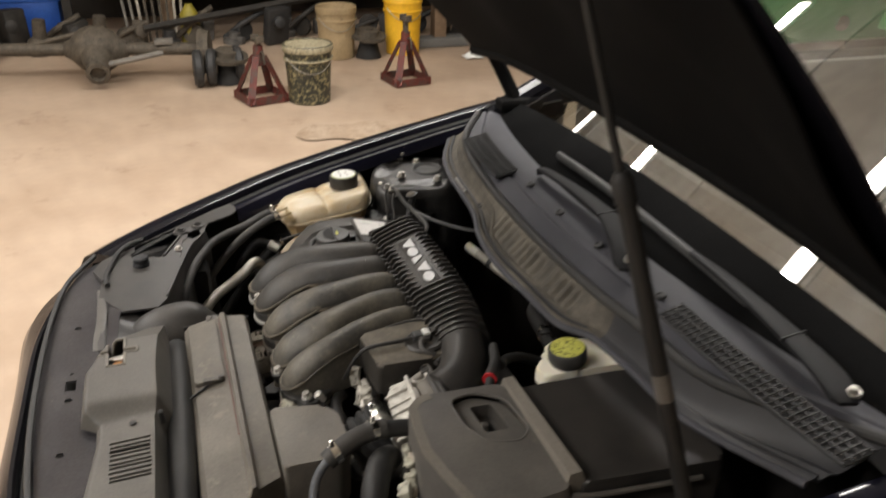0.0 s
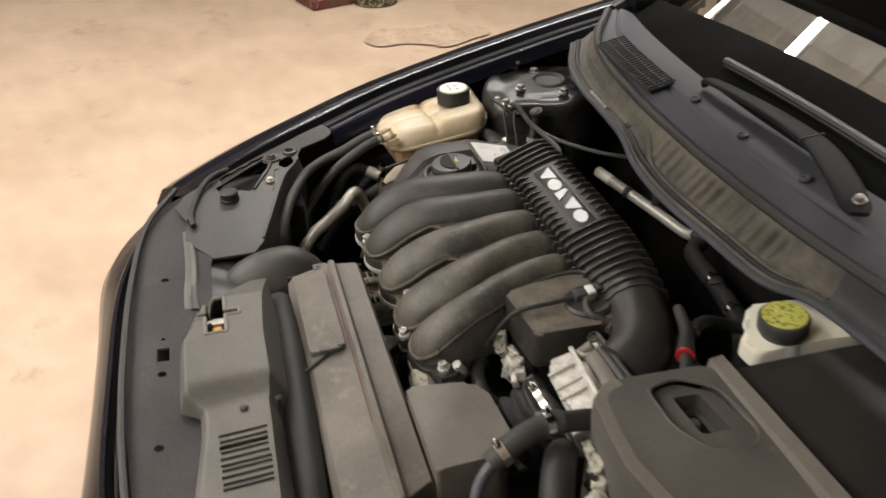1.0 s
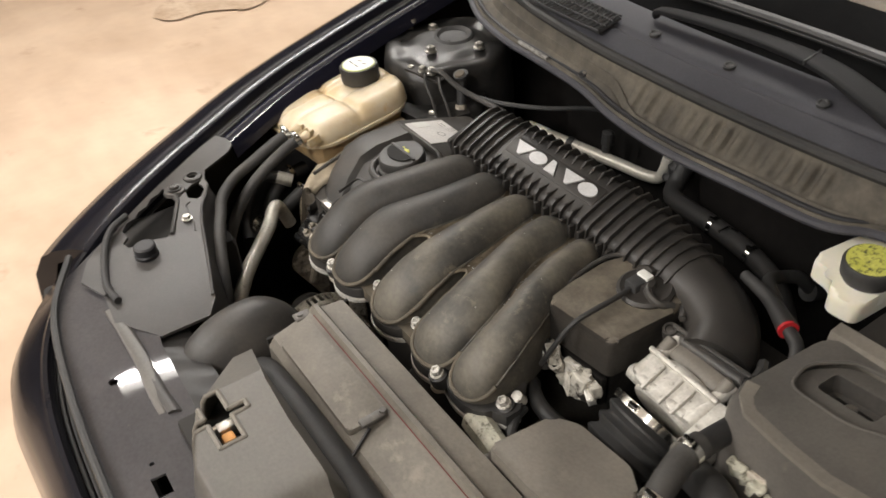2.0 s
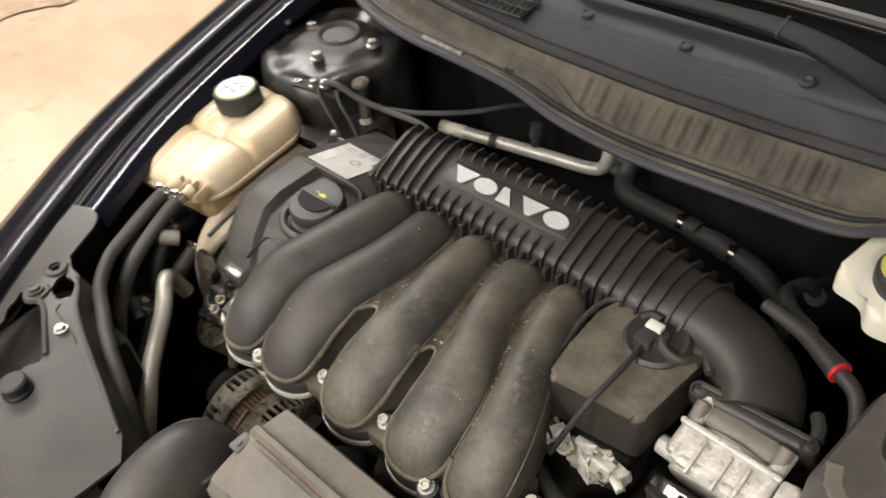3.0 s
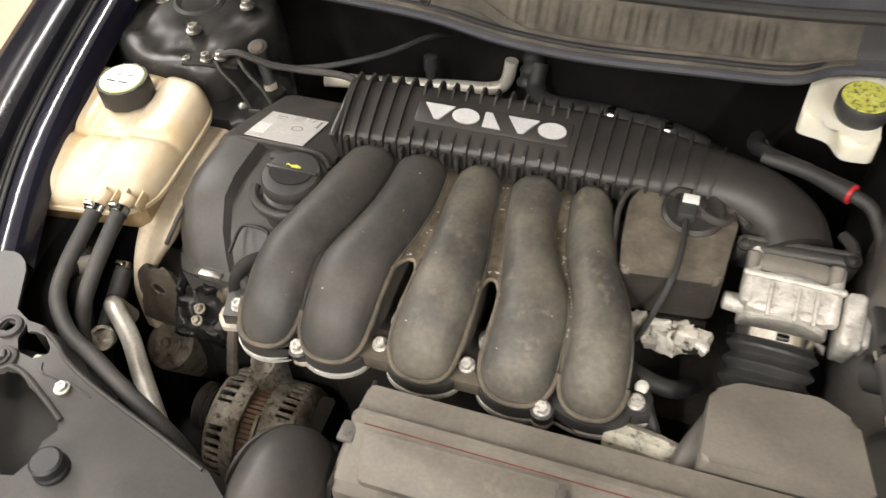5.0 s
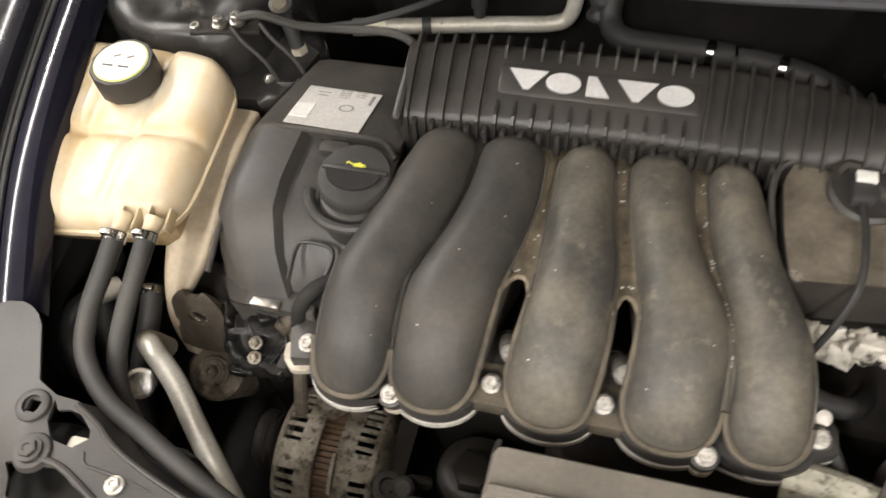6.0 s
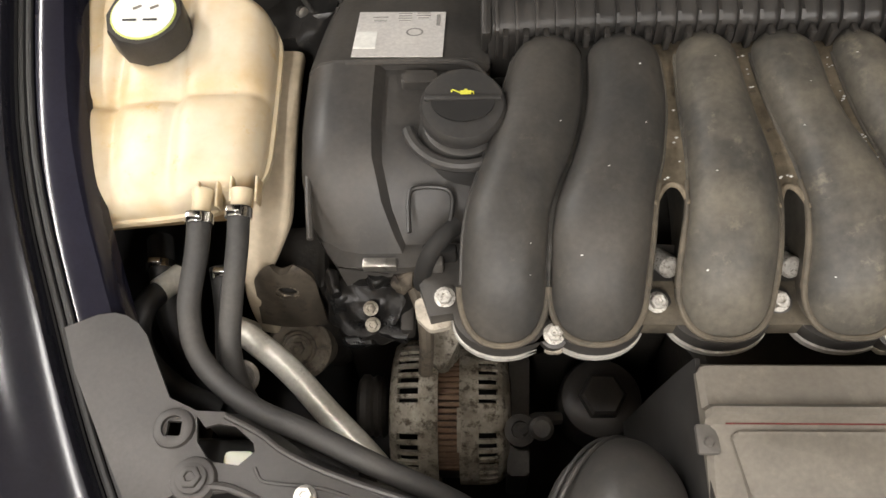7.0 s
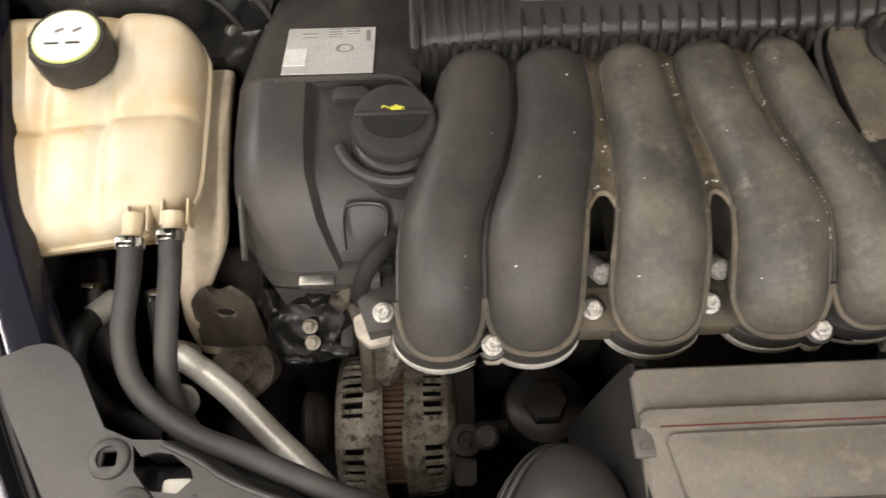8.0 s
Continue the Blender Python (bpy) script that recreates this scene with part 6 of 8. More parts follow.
part("rear_bracket", prism(rounded([(-0.268, -0.090), (-0.246, -0.090), (-0.243, 0.030), (-0.264, 0.030)], 0.004), 0.38, lambda x, y: 0.462 + 0.15 * (y + 0.05), 0.004), M_ENGINE, ALT, "dark bracket behind the alternator")
FILT = thing("oil_filter_cap", (-0.176, -0.02, 0.42), "black plastic oil filter housing cap with a hexagon top", "oil filter cap")
part("cap_body", turned([(-0.06, 0.042), (-0.01, 0.043), (0.0, 0.040), (0.006, 0.032), (0.007, 0.024)], (-0.171, -0.013, 0.468), (0, -0.12, 1), 36), M_PLENUM, FILT)
part("cap_hex", turned([(0.0, 0.0245), (0.015, 0.0235), (0.018, 0.020), (0.018, 0.0)], (-0.171, -0.014, 0.472), (0, -0.12, 1), 6), M_PLENUM, FILT, "hexagon boss", sharp=25)
BLOCK = thing("engine_block", (-0.1, 0.2, 0.25), "oily dark engine block under the intake manifold", "engine block")
part("block_casting", prism(rounded(rect(-0.36, 0.24, 0.065, 0.42), 0.03), 0.26, 0.565, 0.012), M_ENGINE, BLOCK, "oily dark casting")
part("front_casting", prism(rounded(rect(-0.10, 0.15, -0.01, 0.08), 0.02), 0.26, 0.55, 0.012), M_ENGINE, BLOCK)
part("front_casting", prism(rounded(rect(-0.25, -0.10, 0.045, 0.08), 0.012), 0.26, 0.55, 0.010), M_ENGINE, BLOCK)
for k, (x, y, r) in enumerate(((-0.235, -0.055, 0.012), (-0.085, -0.03, 0.016))):
    part("casting_boss", turned([(-0.05, r * 1.1), (0, r), (0.003, r * 0.7)], (x, y, 0.50 + 0.01 * k), (0, -0.4, 1), 14), M_ENGINE, BLOCK)
part("side_casting", prism(rounded(rect(-0.445, -0.36, 0.050, 0.30), 0.02), 0.26, 0.50, 0.015), M_BLACK, BLOCK)

# ---- throttle side ----
CBOX = thing("crankcase_box", (0.11, 0.18, 0.66), "dirt-covered dark plastic box between runner and throttle", "crankcase box")
part("box_body", prism(rounded([(0.078, 0.104), (0.178, 0.113), (0.187, 0.210), (0.156, 0.254), (0.088, 0.246), (0.070, 0.205), (0.072, 0.150)], 0.010), 0.690, lambda x, y: 0.7435 + 0.05 * (y - 0.105), 0.008, 3), M_ENGINE, CBOX, "grimy dark plastic")
part("box_dirt", prism(rounded([(0.0785, 0.1045), (0.1775, 0.1135), (0.1865, 0.210), (0.1555, 0.2535), (0.0885, 0.2455), (0.0705, 0.205), (0.0725, 0.150)], 0.010), 0.736, lambda x, y: 0.7445 + 0.05 * (y - 0.105) + 0.0008 * noise.noise((x * 90, y * 90, 0)), 0.0075, 3), M_BOXDIRT, CBOX, "brown dirt-caked lid")
part("box_rim", tube([(0.066, 0.140, 0.738), (0.062, 0.190, 0.745), (0.070, 0.222, 0.750), (0.098, 0.232, 0.754), (0.125, 0.232, 0.755)], 0.0032, 8, 5), M_PLASTIC, CBOX, "cable lying round the box's lid")
part("box_lower", prism(rounded([(0.096, 0.118), (0.172, 0.122), (0.172, 0.20), (0.096, 0.20)], 0.008), 0.62, 0.70, 0.004), M_OILY, CBOX)
SENS = thing("pressure_sensor", (0.14, 0.205, 0.73), "round black sensor with a white clip on the dirty box", "sensor")
part("sensor_body", turned([(-0.014, 0.034), (0.002, 0.034), (0.005, 0.030), (0.003, 0.024), (0.006, 0.013), (0.012, 0.011), (0.013, 0.005)], (0.139, 0.203, 0.751), (0, -0.1, 1), 30), M_PLENUM, SENS)
part("sensor_arm", tube([(0.138, 0.210, 0.760), (0.150, 0.194, 0.758), (0.168, 0.192, 0.754), (0.178, 0.208, 0.748)], 0.005, 8, 4), M_PLASTIC, SENS)
part("sensor_lug", tube([(0.112, 0.216, 0.754), (0.120, 0.224, 0.757), (0.132, 0.222, 0.758)], 0.006, 8, 3), M_ENGINE, SENS)
part("connector", block((0.132, 0.196, 0.758), (0.019, 0.026, 0.014), 0.003), M_INK, SENS, "black plug on the sensor")
part("connector_clip", block((0.1335, 0.206, 0.7660), (0.017, 0.011, 0.005), 0.001), M_WHITE, SENS, "white connector clip")
part("sensor_wire", tube([(0.132, 0.186, 0.757), (0.134, 0.158, 0.756), (0.133, 0.126, 0.754), (0.129, 0.101, 0.746), (0.120, 0.084, 0.718), (0.108, 0.072, 0.682)], 0.0033, 8, 6), M_RUBBER, SENS)
CON = thing("corroded_bracket", (0.1, 0.09, 0.63), "corroded pale aluminium bracket below the dirty box", "bracket")
random.seed(9)


for k in range(26):
    c = Vector((random.uniform(0.084, 0.176), random.uniform(0.090, 0.106), random.uniform(0.648, 0.688)))
    size = (random.uniform(0.010, 0.024), random.uniform(0.008, 0.016), random.uniform(0.010, 0.026))
    part("bracket_casting", crusty(block(c, size, 0.0015, Euler((random.uniform(-0.3, 0.3), random.uniform(-0.3, 0.3), random.uniform(-0.5, 0.5))).to_matrix()), 190, 0.0026), (M_CRUST, M_CRUST, M_ALU, M_CRUST, M_ENGINE)[k % 5], CON, "" if k % 5 == 4 else "crusty bare aluminium", sharp=40)
part("bracket_back", block((0.132, 0.112, 0.664), (0.084, 0.010, 0.044), 0.003), M_OILY, CON)
for c, r in (((0.112, 0.090, 0.676), 0.009), ((0.146, 0.090, 0.678), 0.008)):
    part("bracket_stub", turned([(-0.02, r), (0.0, r), (0.001, r * 0.6), (-0.006, r * 0.5)], c, (0.1, -0.7, 1), 12), M_CRUST, CON)
VH = thing("vacuum_hose", (0.13, 0.06, 0.63), "black rubber breather hose under the runner", "hose")
part("hose", tube([(0.096, 0.070, 0.640), (0.112, 0.058, 0.646), (0.135, 0.052, 0.642), (0.160, 0.058, 0.632), (0.175, 0.080, 0.615)], 0.010, 12, 5), M_RUBBER, VH)
part("hose", tube([(0.128, 0.030, 0.652), (0.134, 0.012, 0.650), (0.150, -0.01, 0.63), (0.17, -0.02, 0.60)], 0.007, 10, 5), M_RUBBER, VH)
part("end_cap", turned([(-0.008, 0.007), (0.010, 0.007), (0.011, 0.004)], (0.123, 0.028, 0.664), (0.1, -0.6, 1), 12), M_ALU, VH, "bright hose end")

TB = thing("throttle_body", (0.25, 0.15, 0.62), "pale corroded cast aluminium throttle body", "throttle body")
TBR = Euler((0.42, 0, -0.04)).to_matrix()
TBO = Vector((0.248, 0.140, 0.701))
tb = lambda x, y, z: TBO + TBR @ Vector((x, y, z))
part("body", merged(turned([(-0.020, 0.042), (-0.018, 0.045), (0.026, 0.045), (0.030, 0.042)], tb(0, 0, -0.020), TBR @ Vector((0, 1, 0)), 32), block(tb(0, 0.004, 0.0), (0.084, 0.038, 0.046), 0.006, TBR), block(tb(0, -0.010, 0.012), (0.070, 0.012, 0.024), 0.004, TBR)), M_ALU, TB, "pale cast aluminium", sharp=30)
part("top_edge", block(tb(0.0, 0.022, 0.022), (0.100, 0.007, 0.010), 0.003, TBR), M_ALU, TB, "cast flange edge")
for x, y in ((-0.041, 0.004), (0.040, 0.000)):
    part("corner_post", turned([(-0.040, 0.0085), (0.020, 0.0080), (0.024, 0.006), (0.024, 0.0)], tb(x, y + 0.01, 0.014), TBR @ Vector((0, -1, 0.15)), 14), M_ALU, TB)
for x in (-0.020, 0.006, 0.024):
    part("casting_rib", block(tb(x, -0.002, 0.025), (0.004, 0.036, 0.006), 0.0015, TBR), M_ALU, TB)
part("side_pin", turned([(-0.006, 0.011), (0.016, 0.010), (0.018, 0.007)], tb(-0.045, -0.004, -0.006), TBR @ Vector((-1, 0, 0)), 14), M_ALU, TB)
part("actuator", crusty(merged(block(tb(0.060, -0.004, -0.002), (0.020, 0.058, 0.060), 0.005, TBR), block(tb(0.072, -0.010, 0.004), (0.010, 0.036, 0.036), 0.003, TBR)), 120, 0.0022), M_ALU, TB, "corroded actuator housing", sharp=40)
part("neck", block((0.248, 0.180, 0.712), (0.078, 0.026, 0.044), 0.010, TBR), M_GREY_PL, TB, "dusty grey neck")
for x in (0.207, 0.288):
    part("flange_screw", turned([(-0.030, 0.0075), (0.012, 0.0075), (0.014, 0.005)], (x, 0.168, 0.728), TBR @ Vector((0, 1, 0.2)), 12), M_GREY_PL, TB)
BEL = thing("intake_bellows", (0.235, 0.09, 0.60), "black rubber corrugated intake hose with steel clamps", "hose")
part("bellows", ringed([(0.240, 0.040, 0.630), (0.241, 0.078, 0.655), (0.243, 0.114, 0.680)], 0.0420, 0.0036, 5, 32), M_RUBBER, BEL)
clamp((0.243, 0.113, 0.680), (0.03, 0.82, 0.57), 0.0462, BEL, width=0.009)
clamp((0.240, 0.056, 0.639), (0.03, 0.87, 0.5), 0.0462, BEL, width=0.009)

# ---- rear of the engine ----
ACP = thing("air_conditioning_pipe", (-0.3, 0.52, 0.58), "pale aluminium air conditioning pipe behind the engine", "pipe")
part("pipe", tube([(-0.437, 0.503, 0.610), (-0.36, 0.522, 0.606), (-0.26, 0.545, 0.602), (-0.19, 0.560, 0.600), (-0.168, 0.566, 0.612), (-0.160, 0.570, 0.650)], 0.0105, 14, 6), M_PIPE, ACP)
part("pipe_end", tube([(-0.448, 0.500, 0.6105), (-0.405, 0.511, 0.608)], 0.0115, 14, 2, smooth=False), M_RES, ACP, "cream plastic cap")
part("pipe_band", turned([(-0.006, 0.0125), (0.006, 0.0125)], (-0.352, 0.5235, 0.606), (1, 0.22, 0), 16), M_INK, ACP)
HH = thing("heater_hose", (0.0, 0.5, 0.62), "black rubber heater hose with bright clamps", "hose")
part("hose", tube([(-0.115, 0.560, 0.66), (-0.115, 0.540, 0.632), (-0.095, 0.515, 0.625), (-0.04, 0.500, 0.632), (0.01, 0.491, 0.637), (0.09, 0.476, 0.638), (0.15, 0.455, 0.632), (0.20, 0.42, 0.61)], 0.015, 14, 6), M_RUBBER, HH)
clamp((0.010, 0.491, 0.637), (1, -0.15, 0), 0.0155, HH)
clamp((0.092, 0.4755, 0.638), (1, -0.22, 0), 0.0155, HH)
part("hose_clip", merged(block((0.045, 0.485, 0.655), (0.018, 0.004, 0.003), 0.001), block((0.037, 0.475, 0.655), (0.004, 0.022, 0.003), 0.001)), M_CHROME, HH, "bent bright clip")
HV = thing("heater_hose", (-0.1, 0.55, 0.62), "short ribbed black hose rising to the bulkhead", "hose")
part("hose", ringed([(-0.13, 0.545, 0.625), (-0.125, 0.56, 0.66), (-0.125, 0.585, 0.69)], 0.015, 0.002, 4, 14), M_RUBBER, HV)
VAL = thing("service_valve", (-0.27, 0.55, 0.62), "black ribbed service port cap on the pipe", "valve cap")
part("valve_stem", turned([(0, 0.008), (0.02, 0.008), (0.022, 0.011), (0.045, 0.011), (0.048, 0.006)], (-0.285, 0.545, 0.605), (0, 0.1, 1), 12), M_RUBBER, VAL)

# strut tower
TOWER = thing("strut_tower", (-0.6, 0.42, 0.5), "glossy black suspension strut tower with bolts", "strut tower")
TOWER_TOP = [(-0.690, 0.345), (-0.640, 0.305), (-0.590, 0.292), (-0.520, 0.290), (-0.486, 0.320), (-0.478, 0.385), (-0.470, 0.440), (-0.500, 0.500), (-0.560, 0.545), (-0.660, 0.540), (-0.715, 0.480), (-0.722, 0.410)]


def tower_ring_at(scale, z, bump_=0.0):
    c = Vector((-0.592, 0.415))
    out = []
    for x, y in rounded(TOWER_TOP, 0.035, 5):
        p = c + (Vector((x, y)) - c) * scale
        out.append((p.x, p.y, z - 0.05 * (p.x + 0.592) * (1 - scale) + bump_ * noise.noise((p.x * 22, p.y * 22, 1.7))))
    return out


part("tower_dome", loft([tower_ring_at(1.06, 0.45), tower_ring_at(1.04, 0.66), tower_ring_at(1.0, 0.735), tower_ring_at(0.965, 0.752, 0.004), tower_ring_at(0.90, 0.7575, 0.006), tower_ring_at(0.80, 0.757, 0.010), tower_ring_at(0.70, 0.7545, 0.009), tower_ring_at(0.60, 0.756, 0.006), tower_ring_at(0.50, 0.7605, 0.003), tower_ring_at(0.40, 0.7615), tower_ring_at(0.20, 0.7605)]), M_TOWER, TOWER, "black painted stamped top, dented and dusty", sharp=50)
# Black disc on the unpierced top, for the hole's shade.
part("tower_hole", turned([(0.0, 0.010), (0.0015, 0.009), (0.0015, 0.0)], (-0.655, 0.345, 0.7585), (0, 0, 1), 16), M_BLACK, TOWER, "black disc for the shade in the drain hole")
part("tower_ring", turned([(-0.01, 0.040), (0.006, 0.038), (0.009, 0.033), (0.004, 0.026), (-0.008, 0.022), (-0.010, 0.0)], (-0.598, 0.440, 0.757), (0.05, -0.06, 1), 28), M_RUBBER, TOWER, "black rubber top bearing")
for p in ((-0.561, 0.363, 0.764), (-0.652, 0.428, 0.760), (-0.520, 0.442, 0.762)):
    bolt("tower_bolt", p, 0.008, 0.011, TOWER, M_STEEL)
part("earth_tag", merged(block((-0.512, 0.318, 0.752), (0.075, 0.024, 0.006), 0.002, Euler((0, 0.15, 0.35)).to_matrix())), M_ENGINE, TOWER)
for p in ((-0.541, 0.306, 0.750), (-0.517, 0.316, 0.754), (-0.498, 0.322, 0.756)):
    bolt("earth_bolt", p, 0.0062, 0.012, TOWER, M_STEEL)
# Black disc over the glossy dome, so that the hollow reads as shaded.
part("bearing_cup", turned([(-0.003, 0.027), (-0.002, 0.0)], (-0.598, 0.440, 0.757), (0.05, -0.06, 1), 24), M_BLACK, TOWER, "black disc for the shade in the bearing's hollow")
part("tower_side_bolt", turned([(0, 0.006), (0.006, 0.006), (0.007, 0.003)], (-0.468, 0.300, 0.700), (0.6, -0.6, 0.3), 10), M_STEEL, TOWER)
part("tower_step", prism(rounded([(-0.56, 0.255), (-0.44, 0.27), (-0.42, 0.38), (-0.50, 0.44), (-0.58, 0.33)], 0.03), 0.55, 0.70, 0.02, 3), M_TOWER, TOWER)
part("tower_bracket", merged(block((-0.702, 0.392, 0.782), (0.050, 0.040, 0.004), 0.001, Euler((0.5, -0.4, 0.2)).to_matrix()), block((-0.688, 0.384, 0.768), (0.018, 0.034, 0.022), 0.003), turned([(0, 0.007), (0.006, 0.006)], (-0.676, 0.398, 0.776), (0, 0, 1), 10)), M_STEEL, TOWER, "bright bracket at the wing")
PLUG = thing("tower_plug", (-0.45, 0.35, 0.72), "ribbed dark connector with a brass-coloured cap", "connector")
part("plug_cap", turned([(0, 0.010), (0.010, 0.0105), (0.013, 0.008), (0.013, 0.0)], (-0.462, 0.360, 0.748), (0.05, -0.3, 1), 14), M_RUSTY, PLUG)
part("plug_rim", turned([(-0.004, 0.0135), (0.003, 0.0135), (0.004, 0.011)], (-0.462, 0.360, 0.755), (0.05, -0.3, 1), 14), M_INK, PLUG)
part("plug_body", tube([(-0.462, 0.360, 0.748), (-0.452, 0.352, 0.715), (-0.435, 0.335, 0.66)], 0.0085, 12, 3), M_INK, PLUG)
part("plug_nut", turned([(0, 0.010), (0.008, 0.010)], (-0.447, 0.347, 0.700), (-0.2, 0.15, 1), 6), M_ALU_DULL, PLUG, "bare metal nut")
CAB1 = thing("earth_cable", (-0.45, 0.33, 0.74), "grey-green earth cable from the strut tower to the engine", "cable")
part("cable", tube([(-0.495, 0.322, 0.764), (-0.470, 0.325, 0.768), (-0.435, 0.335, 0.750), (-0.395, 0.350, 0.738), (-0.33, 0.355, 0.735), (-0.29, 0.335, 0.728)], 0.0048, 8, 6), M_HOSE, CAB1)
CAB2 = thing("sensor_cable", (-0.4, 0.4, 0.72), "thin black cable running to the bulkhead", "cable")
part("cable", tube([(-0.415, 0.352, 0.735), (-0.36, 0.375, 0.735), (-0.30, 0.42, 0.735), (-0.26, 0.48, 0.73), (-0.245, 0.54, 0.70)], 0.004, 8, 6), M_INK, CAB2)
CAB3 = thing("sensor_cable", (-0.65, 0.33, 0.72), "black ribbed cable from the wing bracket", "cable")
part("cable", ringed([(-0.70, 0.385, 0.77), (-0.655, 0.330, 0.745), (-0.60, 0.315, 0.735), (-0.56, 0.295, 0.722), (-0.54, 0.26, 0.69)], 0.0065, 0.0008, 26, 10), M_RUBBER, CAB3)
for x, y in ((-0.50, 0.29), (-0.47, 0.30)):
    part("cable_drop", tube([(x, y + 0.02, 0.76), (x + 0.014, y + 0.012, 0.748), (x + 0.034, y + 0.010, 0.725), (x + 0.045, y + 0.012, 0.69)], 0.0026, 8, 4), M_HOSE, CAB1)

# brake fluid reservoir
BRK = thing("brake_fluid_reservoir", (0.31, 0.40, 0.70), "cream plastic brake fluid reservoir with a worn yellow cap", "fluid reservoir")
part("reservoir_body", merged(prism(rounded([(0.233, 0.372), (0.244, 0.440), (0.262, 0.472), (0.322, 0.496), (0.330, 0.470), (0.322, 0.415), (0.318, 0.336), (0.282, 0.334), (0.270, 0.364)], 0.012), 0.748, lambda x, y: 0.776 + 0.05 * (y - 0.38), 0.008, 3), turned([(-0.02, 0.027), (0.004, 0.026)], (0.296, 0.383, 0.780), (0, -0.1, 1), 24)), M_RES, BRK, "cream translucent plastic", sharp=45)
part("reservoir_neck", block((0.306, 0.468, 0.784), (0.032, 0.028, 0.018), 0.008), M_RES, BRK)
bcap = part("reservoir_cap", turned([(-0.006, 0.027), (0.0, 0.0300), (0.016, 0.0300), (0.019, 0.028), (0.0195, 0.0)], (0.296, 0.383, 0.785), (0, -0.1, 1), 30), M_INK, BRK, "black screw cap")
part("cap_print", turned([(0.0, 0.0265), (0.001, 0.0260), (0.001, 0.0)], (0.296, 0.3812, 0.8042), (0, -0.1, 1), 30), M_CAPYEL, bcap, "worn yellow printed warning")

# air filter housing with its cover and opening
ABOX = thing("air_filter_housing", (0.45, 0.3, 0.55), "dark grey plastic air filter housing with a sunken opening", "air filter housing")
abz = lambda x, y: 0.792 - 0.10 * max(0, 0.17 - y) - 0.25 * max(0, 0.345 - x) - 0.04 * max(0, x - 0.45)
AB_OUT = rounded([(0.322, 0.135), (0.345, 0.118), (0.44, 0.110), (0.545, 0.135), (0.565, 0.20), (0.560, 0.262), (0.334, 0.258)], 0.02)
AB_HOLE = rounded([(0.3665, 0.196), (0.3675, 0.228), (0.426, 0.234), (0.425, 0.199)], 0.006, 3)
AB_BEZEL = rounded([(0.354, 0.170), (0.346, 0.208), (0.372, 0.246), (0.440, 0.256), (0.464, 0.236), (0.454, 0.192), (0.415, 0.171)], 0.014, 4)
part("housing_top", plate(AB_OUT, [AB_BEZEL], abz, 0.004), M_GREY_DK, ABOX, "dusty dark plastic top")
part("housing_side", loft([[(x, y, abz(x, y)) for x, y in AB_OUT], [(0.445 + (x - 0.445) * 1.05, 0.19 + (y - 0.19) * 1.06, abz(x, y) - 0.018) for x, y in AB_OUT], [(0.445 + (x - 0.445) * 1.07, 0.19 + (y - 0.19) * 1.08, 0.45) for x, y in AB_OUT]], cap=False), M_GREY_DK, ABOX)
part("opening_rim", tube([(x, y, abz(x, y) - 0.001) for x, y in AB_BEZEL + AB_BEZEL[:1]], 0.0020, 8, 1, smooth=False), M_GREY_DK, ABOX, "worn bezel edge")
part("opening_bezel", plate([(x, y) for x, y in AB_BEZEL], [AB_HOLE], lambda x, y: abz(x, y) - 0.009, 0.004), M_GREY_DK, ABOX, "dusty sunken bezel")
part("front_bevel", loft(sweep([(x, y, abz(x, y) + 0.0005) for x, y in ((0.330, 0.150), (0.336, 0.132), (0.352, 0.118), (0.40, 0.112), (0.44, 0.110), (0.49, 0.120), (0.54, 0.134))], lambda i, s: [(-0.007, -0.004), (0.006, -0.004), (0.006, 0.0012), (-0.007, 0.0008)])), M_GREY_PL, ABOX, "pale worn front edge")
part("opening_well", loft([[(x, y, abz(x, y) - 0.011) for x, y in AB_HOLE], [(0.396 + (x - 0.396) * 0.9, 0.214 + (y - 0.214) * 0.9, 0.762) for x, y in AB_HOLE], [(0.396 + (x - 0.396) * 0.5, 0.214 + (y - 0.214) * 0.5, 0.758) for x, y in AB_HOLE]], cap=False), M_PLASTIC, ABOX)
part("well_post", turned([(0, 0.007), (0.012, 0.006), (0.013, 0.003)], (0.400, 0.205, 0.764), (0, 0, 1), 12), M_STEEL, ABOX)
# Black block on the well's floor in place of its shade.
part("well_recess", block((0.396, 0.214, 0.754), (0.045, 0.026, 0.012), 0.004), M_BLACK, ABOX)
EBOX = thing("control_unit_box", (0.45, 0.38, 0.55), "dusty black plastic box lid with a pale ridge", "control unit box")
part("box_lid", prism(rounded([(0.345, 0.272), (0.555, 0.274), (0.570, 0.475), (0.50, 0.492), (0.353, 0.486), (0.346, 0.44), (0.344, 0.33)], 0.010), 0.55, lambda x, y: 0.783 + 0.02 * (x - 0.34), 0.008, 3), M_PLENUM, EBOX, "dusty matt black lid")
part("box_ridge", loft([[(x, 0.256, 0.780 + 0.02 * (x - 0.34)), (x, 0.259, 0.797 + 0.02 * (x - 0.34)), (x, 0.275, 0.799 + 0.02 * (x - 0.34)), (x, 0.281, 0.784 + 0.02 * (x - 0.34)), (x, 0.281, 0.74), (x, 0.256, 0.74)] for x in (0.334, 0.337, 0.45, 0.547, 0.552)]), M_GREY_PL, EBOX, "pale grey worn ridge")
part("box_seam", tube([(0.556, 0.26, 0.772), (0.564, 0.30, 0.770), (0.572, 0.44, 0.768)], 0.004, 8, 4), M_GREY_DK, EBOX)

